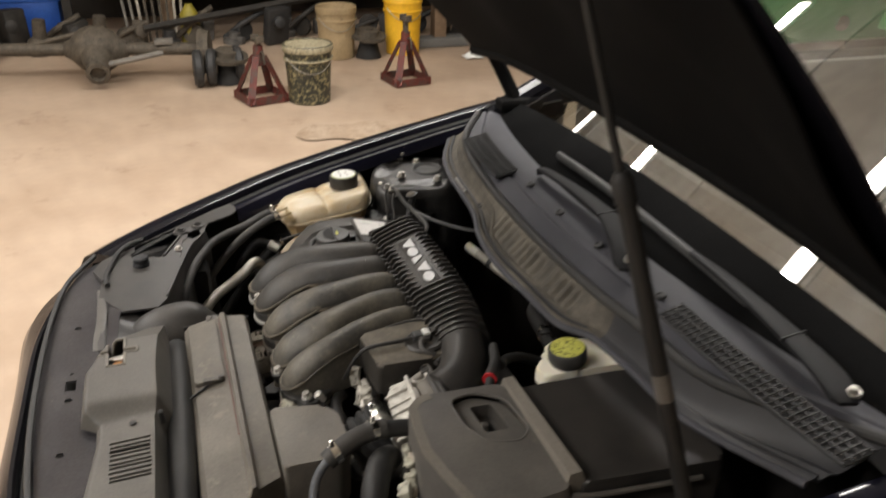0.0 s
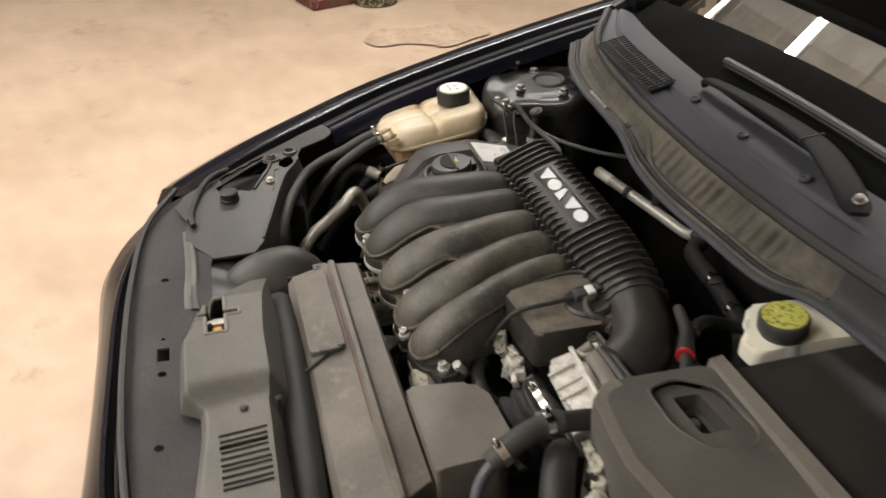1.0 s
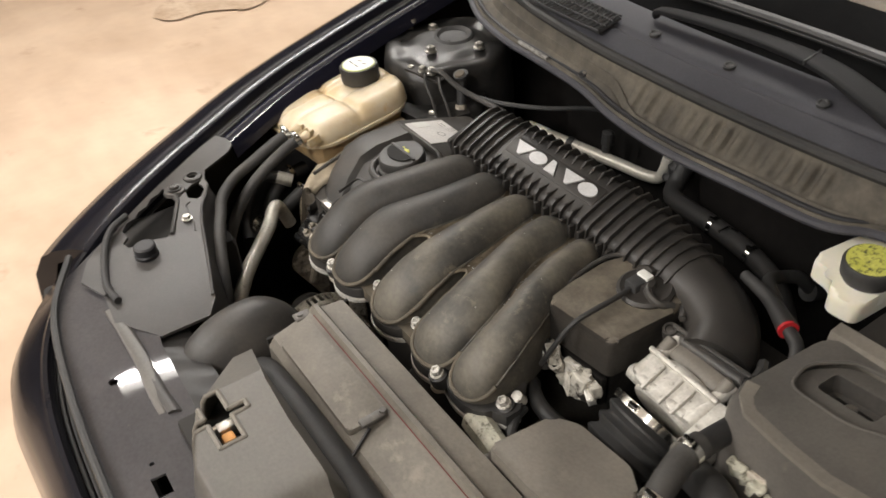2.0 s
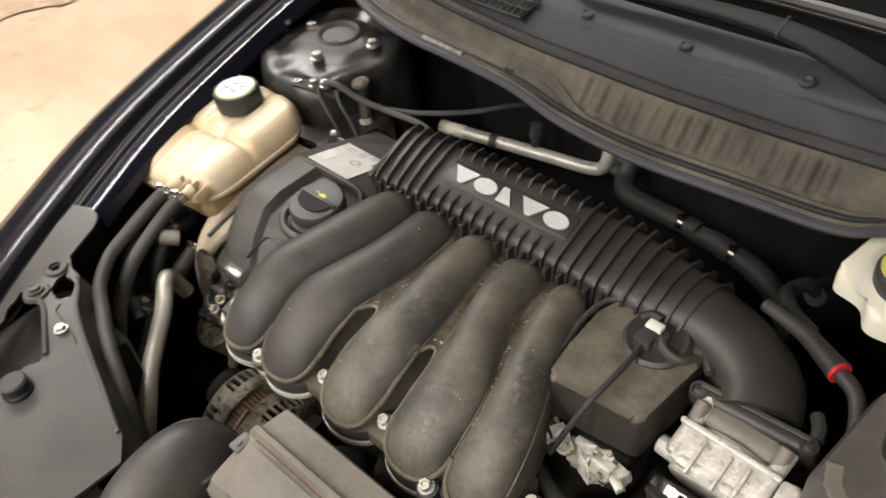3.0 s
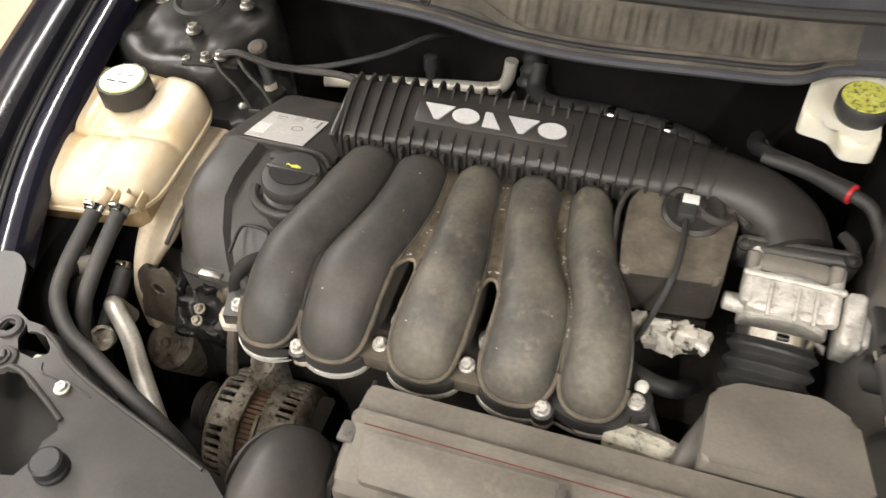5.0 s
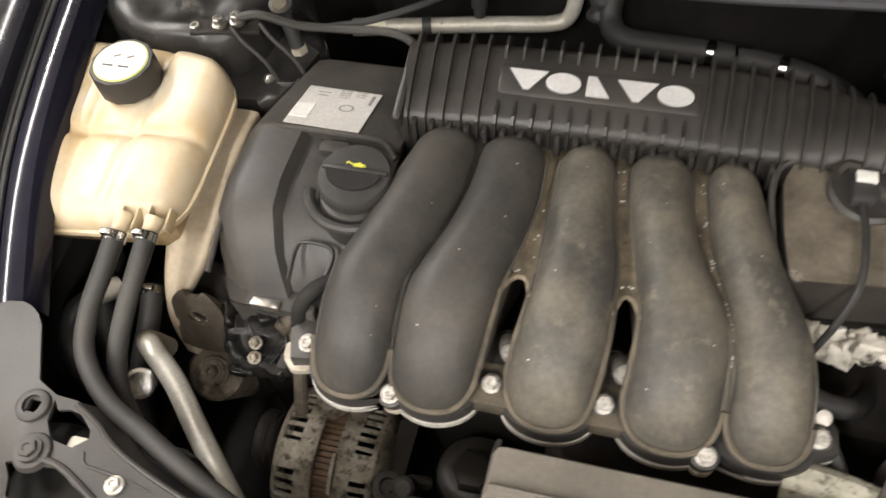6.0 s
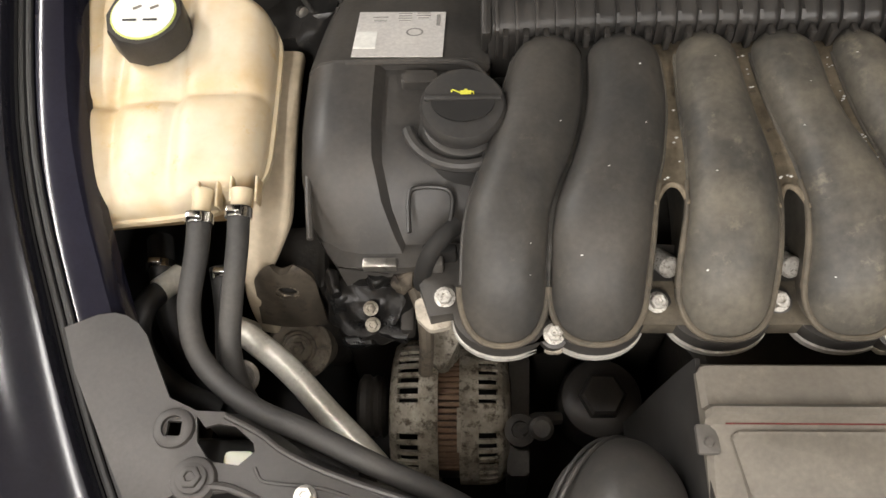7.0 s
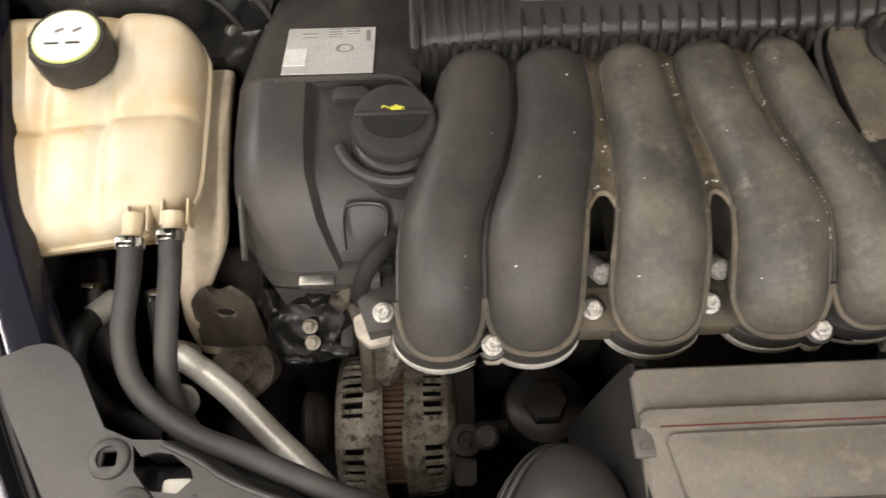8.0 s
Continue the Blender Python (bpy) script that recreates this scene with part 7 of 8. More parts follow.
# loom and hoses beside the filter housing
LOOM = thing("vacuum_pipe", (0.29, 0.26, 0.75), "black vacuum pipe with a red ring", "pipe")
part("pipe", tube([(0.20, 0.300, 0.762), (0.245, 0.285, 0.765), (0.275, 0.268, 0.766), (0.292, 0.258, 0.766)], lambda i, s: 0.007 + 0.005 * s, 12, 5), M_RUBBER, LOOM)
part("red_ring", turned([(-0.0018, 0.0112), (0.0018, 0.0112)], (0.291, 0.2575, 0.767), (1, -0.6, 0), 16), M_RED, LOOM, "bright red ring")
part("pipe_tail", tube([(0.292, 0.258, 0.766), (0.312, 0.246, 0.762), (0.326, 0.220, 0.748), (0.331, 0.185, 0.735), (0.331, 0.145, 0.735), (0.332, 0.105, 0.742), (0.3315, 0.070, 0.745)], lambda i, s: 0.0075 + 0.005 * min(1.0, max(0.0, (s - 0.45) / 0.2)), 12, 5), M_RUBBER, LOOM)
L2 = thing("vacuum_pipe", (0.22, 0.38, 0.72), "black bent hose beside the brake reservoir", "hose")
part("hose", tube([(0.205, 0.440, 0.672), (0.200, 0.415, 0.700), (0.195, 0.380, 0.715), (0.205, 0.345, 0.735), (0.225, 0.315, 0.750), (0.250, 0.292, 0.760)], 0.0085, 12, 6), M_RUBBER, L2)
part("hose_end", turned([(-0.02, 0.013), (0.012, 0.013), (0.014, 0.008)], (0.207, 0.452, 0.664), (0, 1, -0.4), 14), M_RUBBER, L2)
L3 = thing("intake_hose", (0.35, 0.0, 0.70), "black rubber hose with bright clamps by the filter housing", "hose")
part("hose", tube([(0.3315, 0.085, 0.745), (0.3315, 0.065, 0.745), (0.338, 0.035, 0.741), (0.345, 0.010, 0.731), (0.349, -0.004, 0.722)], 0.0142, 14, 6), M_HOSE, L3)
part("hose", tube([(0.347, 0.004, 0.727), (0.353, -0.014, 0.712), (0.364, -0.026, 0.690), (0.386, -0.027, 0.668), (0.412, 0.0, 0.655), (0.415, 0.045, 0.655), (0.398, 0.080, 0.660), (0.37, 0.10, 0.64)], 0.0066, 12, 7), M_SLATE, L3, "slate-grey hose loop")
clamp((0.3315, 0.065, 0.746), (0.2, -1, 0.1), 0.0145, L3, width=0.010)
clamp((0.345, 0.010, 0.731), (0.2, -1, -0.4), 0.0145, L3, width=0.010)
L4 = thing("drain_hose", (0.40, 0.06, 0.70), "thick black hose in front of the filter housing", "hose")
part("hose", tube([(0.330, 0.09, 0.69), (0.365, 0.070, 0.715), (0.395, 0.055, 0.715), (0.420, 0.045, 0.690), (0.44, 0.05, 0.63)], 0.019, 14, 6), M_RUBBER, L4)
FIT = thing("hose_fitting", (0.42, 0.08, 0.72), "pale green-white plastic hose fitting", "fitting")
for k in range(12):
    f_ = k / 11
    c = Vector((0.362 + 0.088 * f_ + random.uniform(-0.004, 0.004), 0.112 - 0.024 * f_ + random.uniform(-0.009, 0.009), 0.722 - 0.030 * f_ + random.uniform(-0.006, 0.008)))
    size = (random.uniform(0.010, 0.022), random.uniform(0.010, 0.020), random.uniform(0.014, 0.028))
    part("fitting_piece", crusty(block(c, size, 0.002, Euler((random.uniform(-0.4, 0.4), random.uniform(-0.4, 0.4), random.uniform(-0.5, 0.5))).to_matrix()), 140, 0.003), (M_FIT, M_FIT, M_ALU_DULL, M_FIT, M_ENGINE)[k % 5], FIT, sharp=50)
part("fitting_stem", tube([(0.40, 0.10, 0.70), (0.42, 0.095, 0.66), (0.44, 0.09, 0.60)], 0.011, 10, 3), M_ENGINE, FIT)
TAG = thing("yellow_tag", (0.42, -0.2, 0.72), "small yellow and clear plastic tag on the front cover", "tag")
part("tag", block((0.416, -0.236, 0.731), (0.020, 0.012, 0.006), 0.001), M_YELLOW, TAG)
part("tag_wrap", block((0.416, -0.256, 0.730), (0.016, 0.022, 0.006), 0.002), M_WHITE, TAG)
BAT = thing("battery_terminal", (0.6, 0.28, 0.72), "bare metal battery terminals and clamps", "battery terminal")
for c, r in (((0.60, 0.255, 0.745), 0.018), ((0.645, 0.275, 0.74), 0.014), ((0.62, 0.31, 0.735), 0.012)):
    part("terminal", turned([(-0.02, r * 1.2), (0.0, r * 1.1), (0.006, r), (0.015, r * 0.6), (0.016, 0.0)], c, (0.1, 0.1, 1), 10), M_ALU_DULL, BAT)
part("terminal_bar", tube([(0.56, 0.235, 0.74), (0.60, 0.25, 0.75), (0.66, 0.26, 0.74)], 0.007, 8, 4), M_ALU_DULL, BAT)
BCASE = thing("battery_case", (0.62, 0.28, 0.5), "black plastic battery case beside the wing", "battery case")
part("case", prism(rounded(rect(0.575, 0.665, 0.10, 0.50), 0.015), 0.40, 0.72, 0.008), M_PLASTIC, BCASE)

# ---- things along the workshop's far side ----
def bucket(x, y, r, h, material, label, lid=None, liner=M_BLACK):
    b = thing("bucket", (x, y, 0), label, "bucket", "buckets")
    part("pail", turned([(0.0, 0.0), (0.0, r * 0.86), (h * 0.72, r * 0.955), (h * 0.73, r * 1.02), (h * 0.76, r * 1.02), (h * 0.77, r * 0.965), (h * 0.87, r * 0.975), (h * 0.88, r * 1.03), (h * 0.985, r * 1.03), (h, r * 1.0), (h * 0.99, r * 0.95), (h * 0.9, r * 0.93), (0.02, r * 0.83), (0.02, 0.0)], (x, y, 0), (0, 0, 1), 36), material, b)
    part("bail", tube([(x + r * 1.02 * math.cos(a), y + r * 1.02 * math.sin(a), h * 0.80 - 0.09 * math.sin((a + 1.2) / 2.4 * math.pi)) for a in np.linspace(-1.2, 1.2, 9)], 0.003, 6, 2), M_STEEL, b)
    part("bucket_fill", turned([(h * 0.7, r * 0.9), (h * 0.72, 0.0)], (x, y, 0), (0, 0, 1), 24), liner, b)
    return b


def jack_stand(x, y, turn_, top):
    j = thing("jack_stand", (x, y, 0), "worn red steel jack stand on the floor", "jack stand", "jack stands")
    rot = Euler((0, 0, turn_)).to_matrix()
    for k in range(4):
        a = math.pi / 4 + k * math.pi / 2
        d = rot @ Vector((math.cos(a), math.sin(a), 0))
        part("leg", loft([[Vector((x, y, z)) + d * rr + (rot @ Vector((-math.sin(a), math.cos(a), 0))) * q for q, rr in ((-w, r0), (w, r0), (w * 0.6, r0 - 0.022), (-w * 0.6, r0 - 0.022))] for z, r0, w in ((0.015, 0.175, 0.026), (0.14, 0.115, 0.024), (0.28, 0.045, 0.022))]), M_JACKRED, j)
        e = rot @ Vector((math.cos(a + math.pi / 2), math.sin(a + math.pi / 2), 0))
        part("foot_rail", loft([[Vector((x, y, 0)) + p * 0.182 + Vector((0, 0, z)) + (p - (d + e) / 2).normalized() * 0 for z in (0.0, 0.05)] + [Vector((x, y, 0)) + p * 0.172 + Vector((0, 0, z)) for z in (0.05, 0.0)] for p in (d, e)]), M_JACKRED, j)
    part("sleeve", turned([(0.22, 0.036), (0.34, 0.030), (0.345, 0.022)], (x, y, 0), (0, 0, 1), 16), M_JACKRED, j)
    part("ratchet_post", block((x, y, (0.3 + top) / 2), (0.030, 0.030, top - 0.3), 0.004, rot), M_RUSTY, j)
    part("saddle", merged(block((x, y, top), (0.09, 0.05, 0.02), 0.005, rot), block(Vector((x, y, top + 0.018)) + rot @ Vector((0.038, 0, 0)), (0.015, 0.05, 0.03), 0.004, rot), block(Vector((x, y, top + 0.018)) - rot @ Vector((0.038, 0, 0)), (0.015, 0.05, 0.03), 0.004, rot)), M_RUSTY, j)
    part("ratchet_handle", tube([Vector((x, y, 0.30)) + rot @ Vector((0.03, 0.0, 0)), Vector((x, y, 0.31)) + rot @ Vector((0.07, 0.0, 0)), Vector((x, y, 0.24)) + rot @ Vector((0.085, 0.0, 0))], 0.006, 8, 3), M_RUSTY, j)
    return j


pail = bucket(-3.90, 0.715, 0.150, 0.36, M_BUCKET_D, "grimy dark paint-spattered bucket on the floor")
for z0, z1, r in ((0.262, 0.275, 0.1535), (0.318, 0.354, 0.1555)):
    part("paint_band", turned([(z0, r), (z0 + 0.003, r + 0.002), (z1 - 0.003, r + 0.002), (z1, r)], (-3.90, 0.715, 0), (0, 0, 1), 36), M_SPATTER, pail, "pale dried paint round the rim")
bucket(-5.02, 1.13, 0.150, 0.38, M_BUCKET_T, "stained tan plastic bucket on the floor", liner=M_BUCKET_T)
bucket(-5.05, 1.66, 0.150, 0.44, M_BUCKET_Y, "bright yellow plastic bucket on the floor", liner=M_BUCKET_Y)
jack_stand(-3.98, 0.42, 0.3, 0.37)
jack_stand(-4.18, 1.43, 0.2, 0.42)

AXLE = thing("rear_axle", (-4.6, -0.5, 0), "grimy grey-brown truck rear axle lying on the floor", "vehicle axle")
ax0, ax1 = Vector((-4.95, -1.75, 0.20)), Vector((-4.60, 0.12, 0.20))
dirv = (ax1 - ax0).normalized()
mid = ax0.lerp(ax1, 0.64)
part("axle_tube", tube([ax0, mid - dirv * 0.2], 0.042, 14, 2, smooth=False), M_RUSTY, AXLE, "grimy axle tube")
part("axle_tube", tube([mid + dirv * 0.2, ax1], 0.042, 14, 2, smooth=False), M_RUSTY, AXLE, "grimy axle tube")
part("differential", turned([(-0.20, 0.05), (-0.16, 0.07), (-0.10, 0.13), (-0.04, 0.155), (0.05, 0.155), (0.11, 0.12), (0.16, 0.07), (0.20, 0.05)], mid, dirv, 20), M_RUSTY, AXLE, "grey-brown cast differential housing")
nose_d = Vector((1, 0.02, -0.28)).normalized()
part("pinion_nose", turned([(0.05, 0.12), (0.18, 0.085), (0.27, 0.06), (0.30, 0.075), (0.33, 0.075), (0.335, 0.05), (0.30, 0.045)], mid, nose_d, 20), M_RUSTY, AXLE, "pinion flange")
part("spring_seat", block(ax1 - dirv * 0.25 + Vector((0, 0, 0.05)), (0.10, 0.12, 0.03), 0.006), M_GREY_PL, AXLE)
part("axle_strut", tube([mid + Vector((0.22, 0.03, -0.06)), mid + dirv * 0.42 + Vector((0.03, 0, -0.02))], 0.02, 8, 2, smooth=False), M_GREY_PL, AXLE)
part("axle_strut", tube([mid + Vector((0.0, 0.0, 0.13)), mid - dirv * 0.45 + Vector((0.0, 0, 0.02))], 0.016, 8, 2, smooth=False), M_RUSTY, AXLE)
for e, s in ((ax0, -1), (ax1, 1)):
    part("brake_backing", turned([(-0.03, 0.05), (-0.02, 0.15), (0.0, 0.155), (0.03, 0.14), (0.05, 0.14), (0.055, 0.0)], e + Vector((0, 0, -0.02)), dirv * s, 24), M_RUSTY, AXLE, "rusty brake backing plate")


def brake_disc(x, y, z, label):
    d = thing("brake_disc", (x, y, z - 0.1), label, "brake disc", "brake discs")
    part("disc", turned([(-0.012, 0.06), (-0.012, 0.135), (0.012, 0.135), (0.012, 0.08), (0.05, 0.075), (0.052, 0.035), (0.02, 0.03)], (x, y, z), (0.15, 0.05, 1), 32), M_RUSTY, d)
    part("hub", turned([(0.0, 0.04), (0.06, 0.035), (0.062, 0.0)], (x, y, z), (0.15, 0.05, 1), 16), M_RUSTY, d)
    part("hub_stand", turned([(-z + 0.0, 0.10), (-z + 0.03, 0.09), (-0.02, 0.06)], (x, y, z), (0, 0, 1), 16), M_BLACK, d)
    return d


brake_disc(-4.45, 0.27, 0.17, "rusty brake disc and hub lying on scrap parts")
brake_disc(-4.95, 1.36, 0.16, "rusty brake disc and hub lying on scrap parts")
for x, y, lean in ((-4.38, 0.07, 0.0), (-4.40, 0.16, 0.15), (-4.47, 0.33, -0.1)):
    w = thing("trolley_roller", (x, y, 0), "small dark rubber-tyred roller standing on the floor", "roller", "scrap rollers")
    part("tyre", turned([(-0.03, 0.05), (-0.03, 0.105), (-0.015, 0.12), (0.015, 0.12), (0.03, 0.105), (0.03, 0.05)], (x, y, 0.12), (lean, 1, 0), 24), M_RUBBER, w)
    part("wheel_hub", turned([(-0.035, 0.05), (0.035, 0.05), (0.036, 0.0)], (x, y, 0.12), (lean, 1, 0), 16), M_RUSTY, w)

tagged(part("post", block((-5.25, 2.02, 1.6), (0.12, 0.10, 3.2), 0.006), M_WOOD), "rough timber post on a low sill", "post", kind="structure")
tagged(part("sill", block((-5.22, 2.1, 0.035), (0.16, 0.55, 0.07), 0.006), M_TRIM), "grey timber sill at the post's foot", "sill", kind="structure")
tagged(part("post", block((-5.95, -0.06, 1.6), (0.10, 0.10, 3.2), 0.006), M_WOOD), "rough timber post", "post", kind="structure")
CAN = thing("trash_can", (-5.15, 2.42, 0), "dark dented metal bin with grey streaks", "bin")
part("can", turned([(0, 0.0), (0.0, 0.17), (0.36, 0.19), (0.365, 0.20), (0.38, 0.20), (0.38, 0.185), (0.05, 0.165), (0.05, 0)], (-5.15, 2.42, 0), (0, 0, 1), 28), M_ENGINE, CAN)
part("can_rubbish", merged(block((-5.12, 2.38, 0.40), (0.16, 0.12, 0.05), 0.02, Euler((0.3, 0.2, 0.5)).to_matrix()), block((-5.20, 2.47, 0.41), (0.12, 0.14, 0.06), 0.02, Euler((-0.2, 0.3, 1.0)).to_matrix())), M_TRIM, CAN)
RAG = thing("rag", (-4.75, 2.12, 0), "crumpled white rag on the floor", "rag")
part("cloth", sheet(lambda u, v: (-4.80 + 0.12 * u, 2.06 + 0.14 * v, 0.012 + 0.04 * math.sin(3.1 * u) * math.sin(3.1 * v) * (0.6 + 0.4 * math.sin(17 * u + 9 * v))), 12, 12, 0.003), M_WHITE, RAG)
STAND = thing("pole_stand", (-4.9, 2.62, 0), "dark round base with an upright steel rod", "stand")
part("stand_base", turned([(0, 0.12), (0.02, 0.12), (0.03, 0.04)], (-4.9, 2.62, 0), (0, 0, 1), 24), M_ENGINE, STAND)
part("stand_rod", tube([(-4.9, 2.62, 0.02), (-4.9, 2.62, 0.42)], 0.012, 8, 2, smooth=False), M_STEEL, STAND)
part("stand_rod", tube([(-4.86, 2.78, 0.16), (-4.86, 2.78, 0.40)], 0.012, 8, 2, smooth=False), M_STEEL, STAND)

# dark clutter on a low bench against the wall
BENCH = thing("work_bench", (-6.3, 0.8, 0), "dark grimy steel workbench heaped with parts", "workbench")
part("bench_top", block((-6.25, 0.9, 0.82), (0.8, 3.6, 0.06), 0.01), M_ENGINE, BENCH)
for y in (-0.8, 0.9, 2.6):
    part("bench_leg", block((-5.95, y, 0.40), (0.07, 0.07, 0.80), 0.006), M_ENGINE, BENCH)
part("bench_shelf", block((-6.25, 0.9, 0.42), (0.75, 3.5, 0.04), 0.008), M_ENGINE, BENCH)
random.seed(4)
for k in range(14):
    bx = thing("scrap_part", (-6.2, -0.7 + 0.24 * k, 0.44), "grimy dark scrap machine part on the bench shelf", "scrap part", "scrap parts")
    y = -0.7 + 0.24 * k
    part("casting", merged(block((-6.1, y, 0.44 + 0.10), (0.3, 0.16, 0.20), 0.03, Euler((0.1 * random.random(), 0.1, random.random())).to_matrix()), turned([(0, 0.07), (0.12, 0.06), (0.13, 0.02)], (-5.98, y, 0.50), (1, 0.2, 0.3), 14)), random.choice((M_ENGINE, M_ENGINE, M_RUSTY, M_BLACK)), bx)
BEAM = thing("steel_bar", (-5.7, 0.3, 0.2), "long dark steel bar leaning along the bench", "steel bar")
part("bar", tube([(-5.55, -0.25, 0.16), (-5.75, 1.35, 0.36)], 0.03, 4, 2, smooth=False), M_ENGINE, BEAM)
random.seed(17)
for k in range(26):
    y = -1.2 + 0.16 * k + random.uniform(-0.05, 0.05)
    x = -5.45 - random.uniform(0.0, 0.45)
    sp = thing("scrap_part", (x, y, 0), "grimy rusty scrap machine part on the floor", "scrap part", "floor scrap")
    h = random.uniform(0.08, 0.30)
    kind_ = k % 3
    turn_ = Euler((random.uniform(-0.2, 0.2), 0, random.uniform(0, 3))).to_matrix()
    if kind_ == 0:
        body_ = merged(block((x, y, h / 2), (random.uniform(0.08, 0.22), random.uniform(0.08, 0.2), h), 0.02, turn_), turned([(0, 0.05), (0.06, 0.045), (0.07, 0.02)], (x + 0.05, y, h * 0.6), (1, 0.3, 0.2), 12))
    elif kind_ == 1:
        body_ = merged(turned([(0, 0.09), (h * 0.4, 0.085), (h * 0.5, 0.05), (h, 0.045), (h, 0.0)], (x, y, 0), (0.1, 0.1, 1), 16), block((x, y, 0.03), (0.2, 0.05, 0.05), 0.01, turn_))
    else:
        body_ = merged(tube([(x, y - 0.15, 0.04), (x + 0.04, y, 0.04 + h * 0.5), (x, y + 0.16, h)], 0.022, 8, 4), turned([(-0.02, 0.03), (-0.02, 0.08), (0.02, 0.08), (0.02, 0.03)], (x, y, 0.085), (1, random.uniform(-1, 1), 0.1), 18))
    part("casting", body_, random.choice((M_ENGINE, M_RUSTY, M_RUSTY, M_GREY_DK, M_RUBBER)), sp)
CRATE = thing("crate", (-6.35, -1.12, 0), "blue plastic crate on the floor", "crate")
part("crate_shell", block((-6.35, -1.12, 0.15), (0.35, 0.48, 0.30), 0.02), M_BLUE, CRATE)
part("crate_rim", block((-6.35, -1.12, 0.295), (0.38, 0.51, 0.03), 0.008), M_BLUE, CRATE)
JUG = thing("jug", (-5.9, 0.08, 0), "dull yellow plastic jug on the floor", "jug")
part("jug_body", turned([(0, 0.075), (0.22, 0.075), (0.26, 0.05), (0.29, 0.03), (0.30, 0.03)], (-5.75, 0.10, 0.0), (0, 0, 1), 20), mat("dull_yellow_plastic", (0.30, 0.25, 0.03), (0.36, 0.30, 0.05), 0.5, big=5, fine=60), JUG)
for k in range(9):
    rod = thing("long_rod", (-5.9, -0.35 + 0.045 * k, 0), "grey steel rod leaning on the wall", "rod", "leaning rods")
    part("rod", tube([(-5.75 - 0.02 * (k % 3), -0.36 + 0.05 * k, 0.02), (-6.15, -0.52 + 0.075 * k, 1.5)], 0.012, 6, 2, smooth=False), random.choice((M_GREY_PL, M_RUSTY, M_ALU_DULL)), rod)
PRESS = thing("floor_press", (-5.6, -1.45, 0), "dark steel upright machine with a pale edge", "machine")
part("press_column", block((-5.6, -1.42, 0.6), (0.14, 0.22, 1.2), 0.02), M_ENGINE, PRESS)
part("press_foot", block((-5.5, -1.42, 0.05), (0.5, 0.3, 0.10), 0.02), M_ENGINE, PRESS)
part("press_lever", tube([(-5.45, -1.26, 0.1), (-5.45, -1.30, 0.30)], 0.012, 8, 2, smooth=False), M_YELLOW, PRESS)
LAMP = thing("work_lamp", (-6.6, -1.05, 0.52), "small glowing red lamp on the far wall", "lamp")
part("lamp_lens", turned([(0, 0.04), (0.03, 0.035), (0.04, 0.0)], (-6.6, -1.0, 0.58), (1, 0, 0.2), 16), M_REDLAMP, LAMP)
part("lamp_body", turned([(-0.34, 0.03), (0.0, 0.05)], (-6.6, -1.0, 0.58), (1, 0, 0.2), 16), M_BLACK, LAMP)

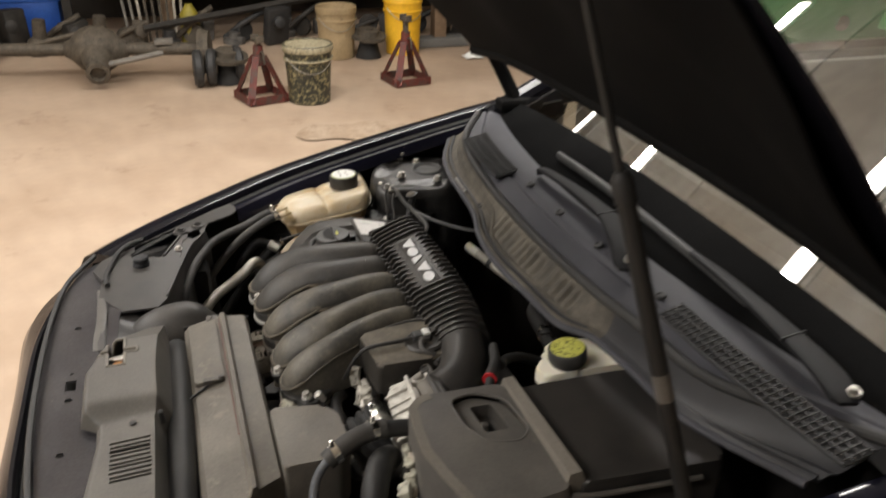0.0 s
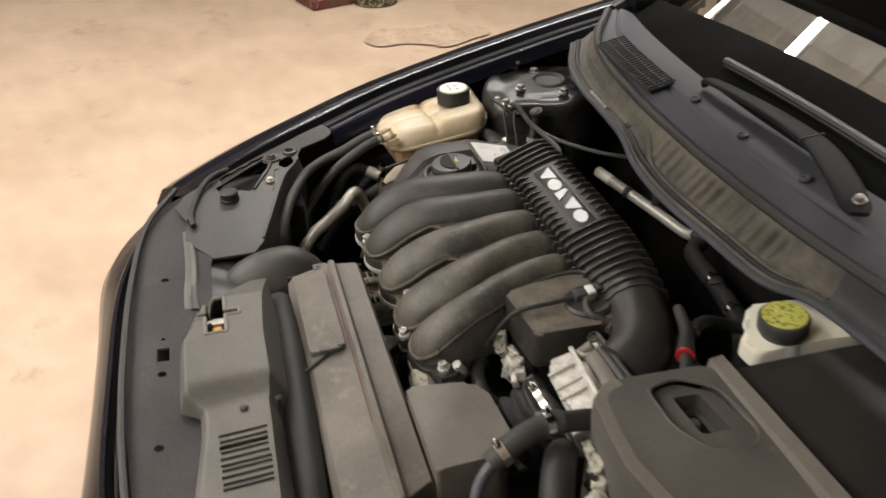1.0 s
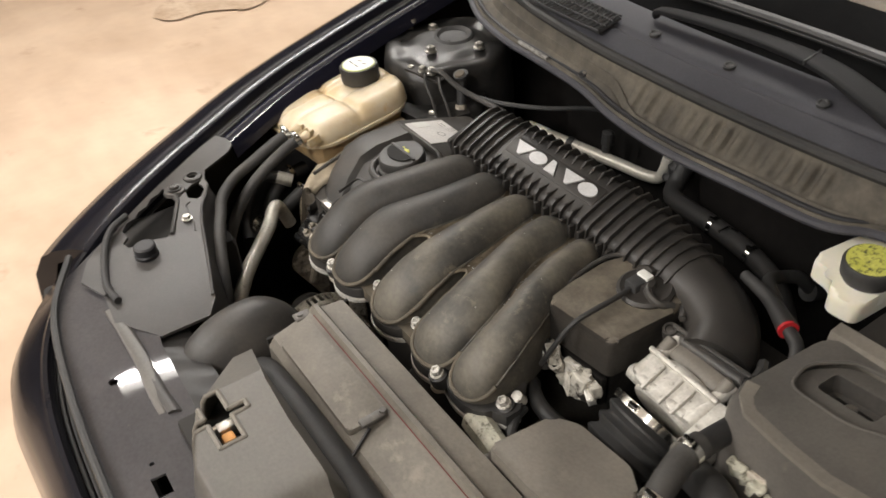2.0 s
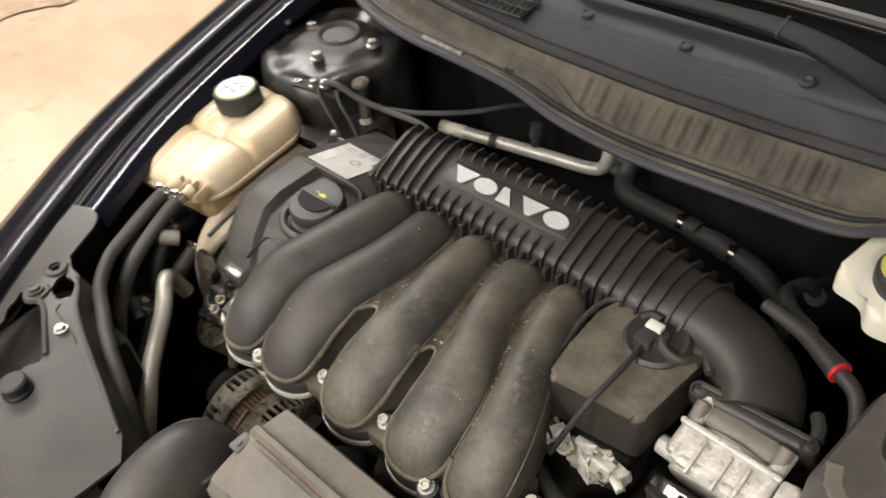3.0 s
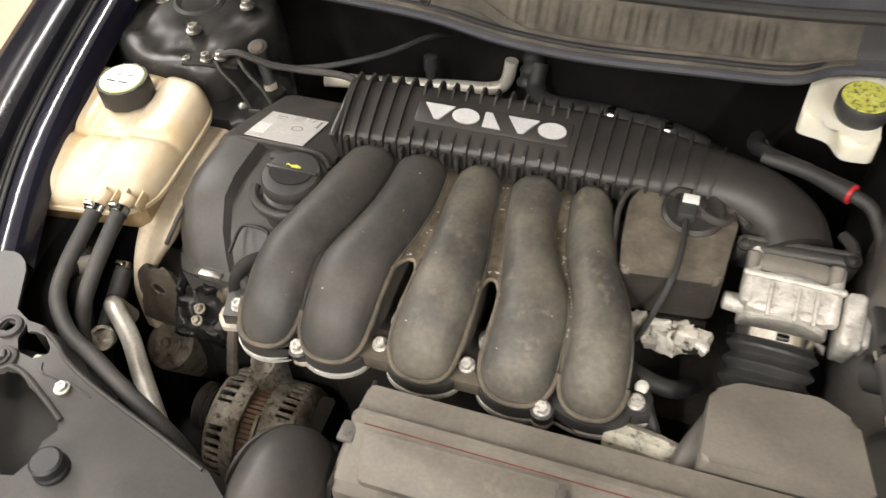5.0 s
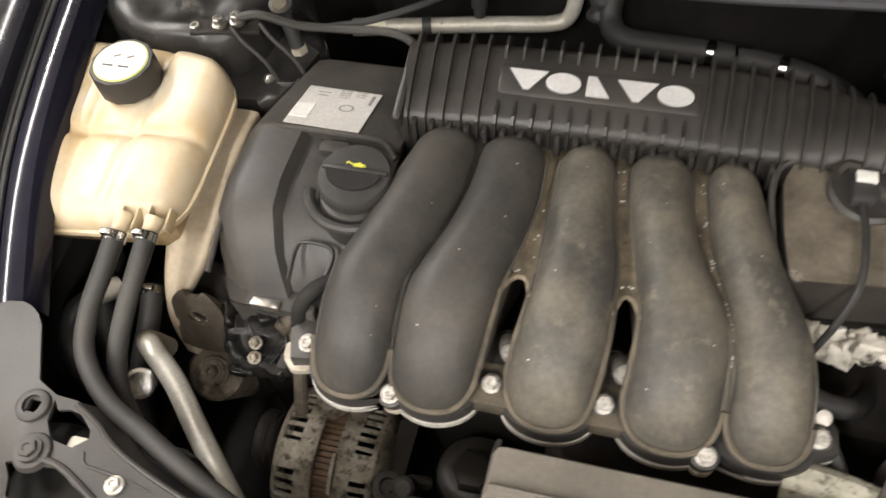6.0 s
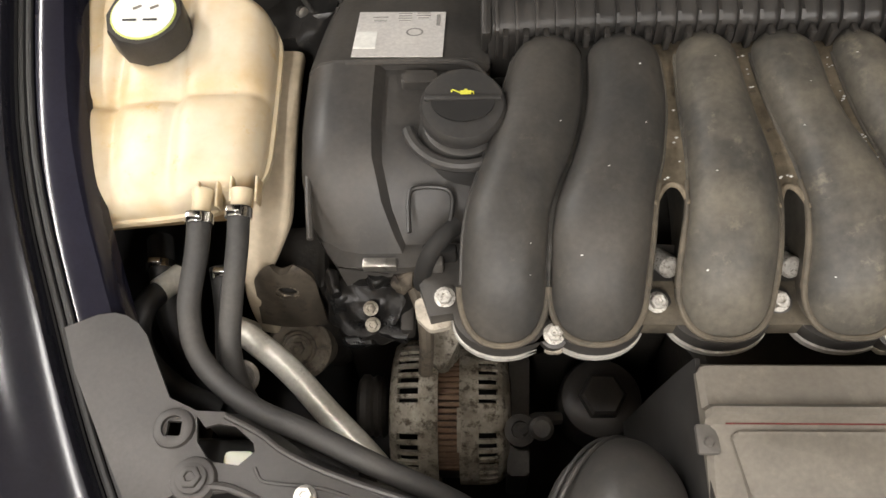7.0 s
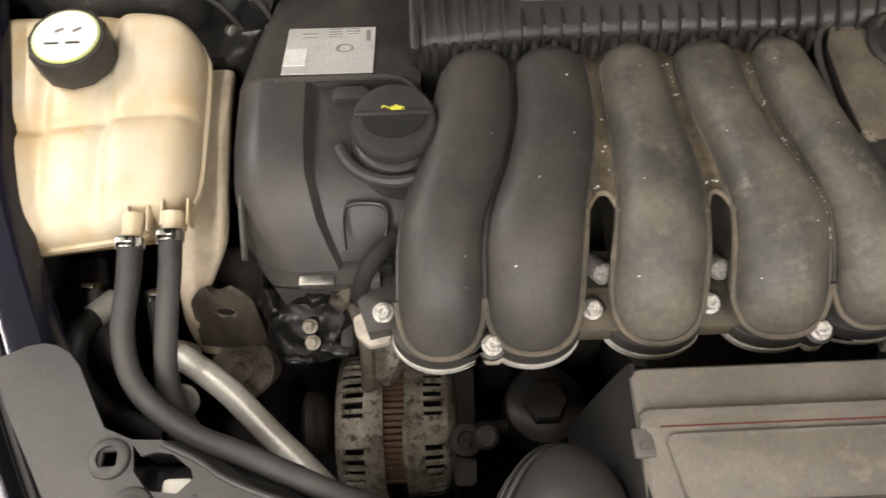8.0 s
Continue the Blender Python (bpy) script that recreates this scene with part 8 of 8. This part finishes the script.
# green tractor seen through the car's glass
TRAC = thing("tractor", (-3.0, 4.0, 0), "green tractor parked beyond the car", "tractor")
part("rear_fender", sheet(lambda u, v: (-3.1 + 0.6 * (v - 0.5), 4.75 + 0.60 * math.cos(math.pi * (0.05 + 0.9 * u)), 0.42 + 0.55 * math.sin(math.pi * (0.05 + 0.9 * u))), 24, 6, 0.02), M_GREEN, TRAC, "green arched mudguard")
part("tractor_body", merged(block((-3.2, 3.75, 0.62), (0.6, 1.5, 0.42), 0.10), block((-3.2, 3.35, 0.80), (0.5, 0.5, 0.16), 0.06)), M_GREEN, TRAC, "green bonnet")
part("headlight", turned([(0, 0.05), (0.02, 0.045), (0.025, 0.0)], (-2.89, 3.85, 0.55), (1, 0, 0.1), 16), M_CHROME, TRAC)
for y, r in ((4.75, 0.52), (3.2, 0.30)):
    part("wheel", turned([(-0.16, r * 0.5), (-0.16, r * 0.9), (-0.10, r), (0.10, r), (0.16, r * 0.9), (0.16, r * 0.5), (0.10, 0.05)], (-3.15, y, r), (1, 0, 0), 32), M_RUBBER, TRAC)
STAIN = thing("floor_stain", (-3.3, 0.75, 0.0), "pale dried puddle stain on the concrete", "stain", kind="stuff")
part("stain", sheet(lambda u, v: (-3.2 + (0.14 + 0.02 * math.sin(12 * u) + 0.03 * math.sin(31 * u + 1)) * v * math.cos(2 * math.pi * u) * 1.2, 0.85 + 0.34 * v * math.sin(2 * math.pi * u), 0.0035), 36, 4), mat("stained_concrete", (0.33, 0.24, 0.165), (0.44, 0.34, 0.25), 0.7, big=5, fine=40, c3=(0.22, 0.15, 0.10), patch=0.55), STAIN)

# flecks of grit lying on the plastic
random.seed(21)
grit = bmesh.new()
for k in range(16):
    i, y, side = random.randrange(5), random.uniform(0.0, 0.19), random.uniform(-0.7, 0.7)
    p = runner_at(i, side, y) + Vector((0, 0, 0.0005))
    r = random.uniform(0.0004, 0.0009)
    a = random.uniform(0, 3)
    grit.faces.new([grit.verts.new(p + Vector((r * 1.6 * math.cos(a + t), r * math.sin(a + t), 0.0006 * math.sin(3 * t)))) for t in (0, 1.3, 2.9, 4.4)])
for k in range(46):
    i, y, u = random.choice((1, 2, 3, 3, 3)), random.uniform(0.03, 0.21), random.uniform(0.2, 0.8)
    p = web_skin(i, 0.0)(u, (0.222 - max(y, 0.085 if i < 3 else 0.03)) / 0.222) + Vector((0, 0, 0.0006))
    r = random.uniform(0.0005, 0.0013)
    grit.faces.new([grit.verts.new(p + Vector((r * 1.5 * math.cos(t), r * math.sin(t), 0.0006 * math.sin(2 * t)))) for t in (0.2, 1.5, 2.7, 4.6)])
tagged(part("grit", grit, M_WHITE), "pale flecks of grit on the intake runners", "grit", kind="stuff")
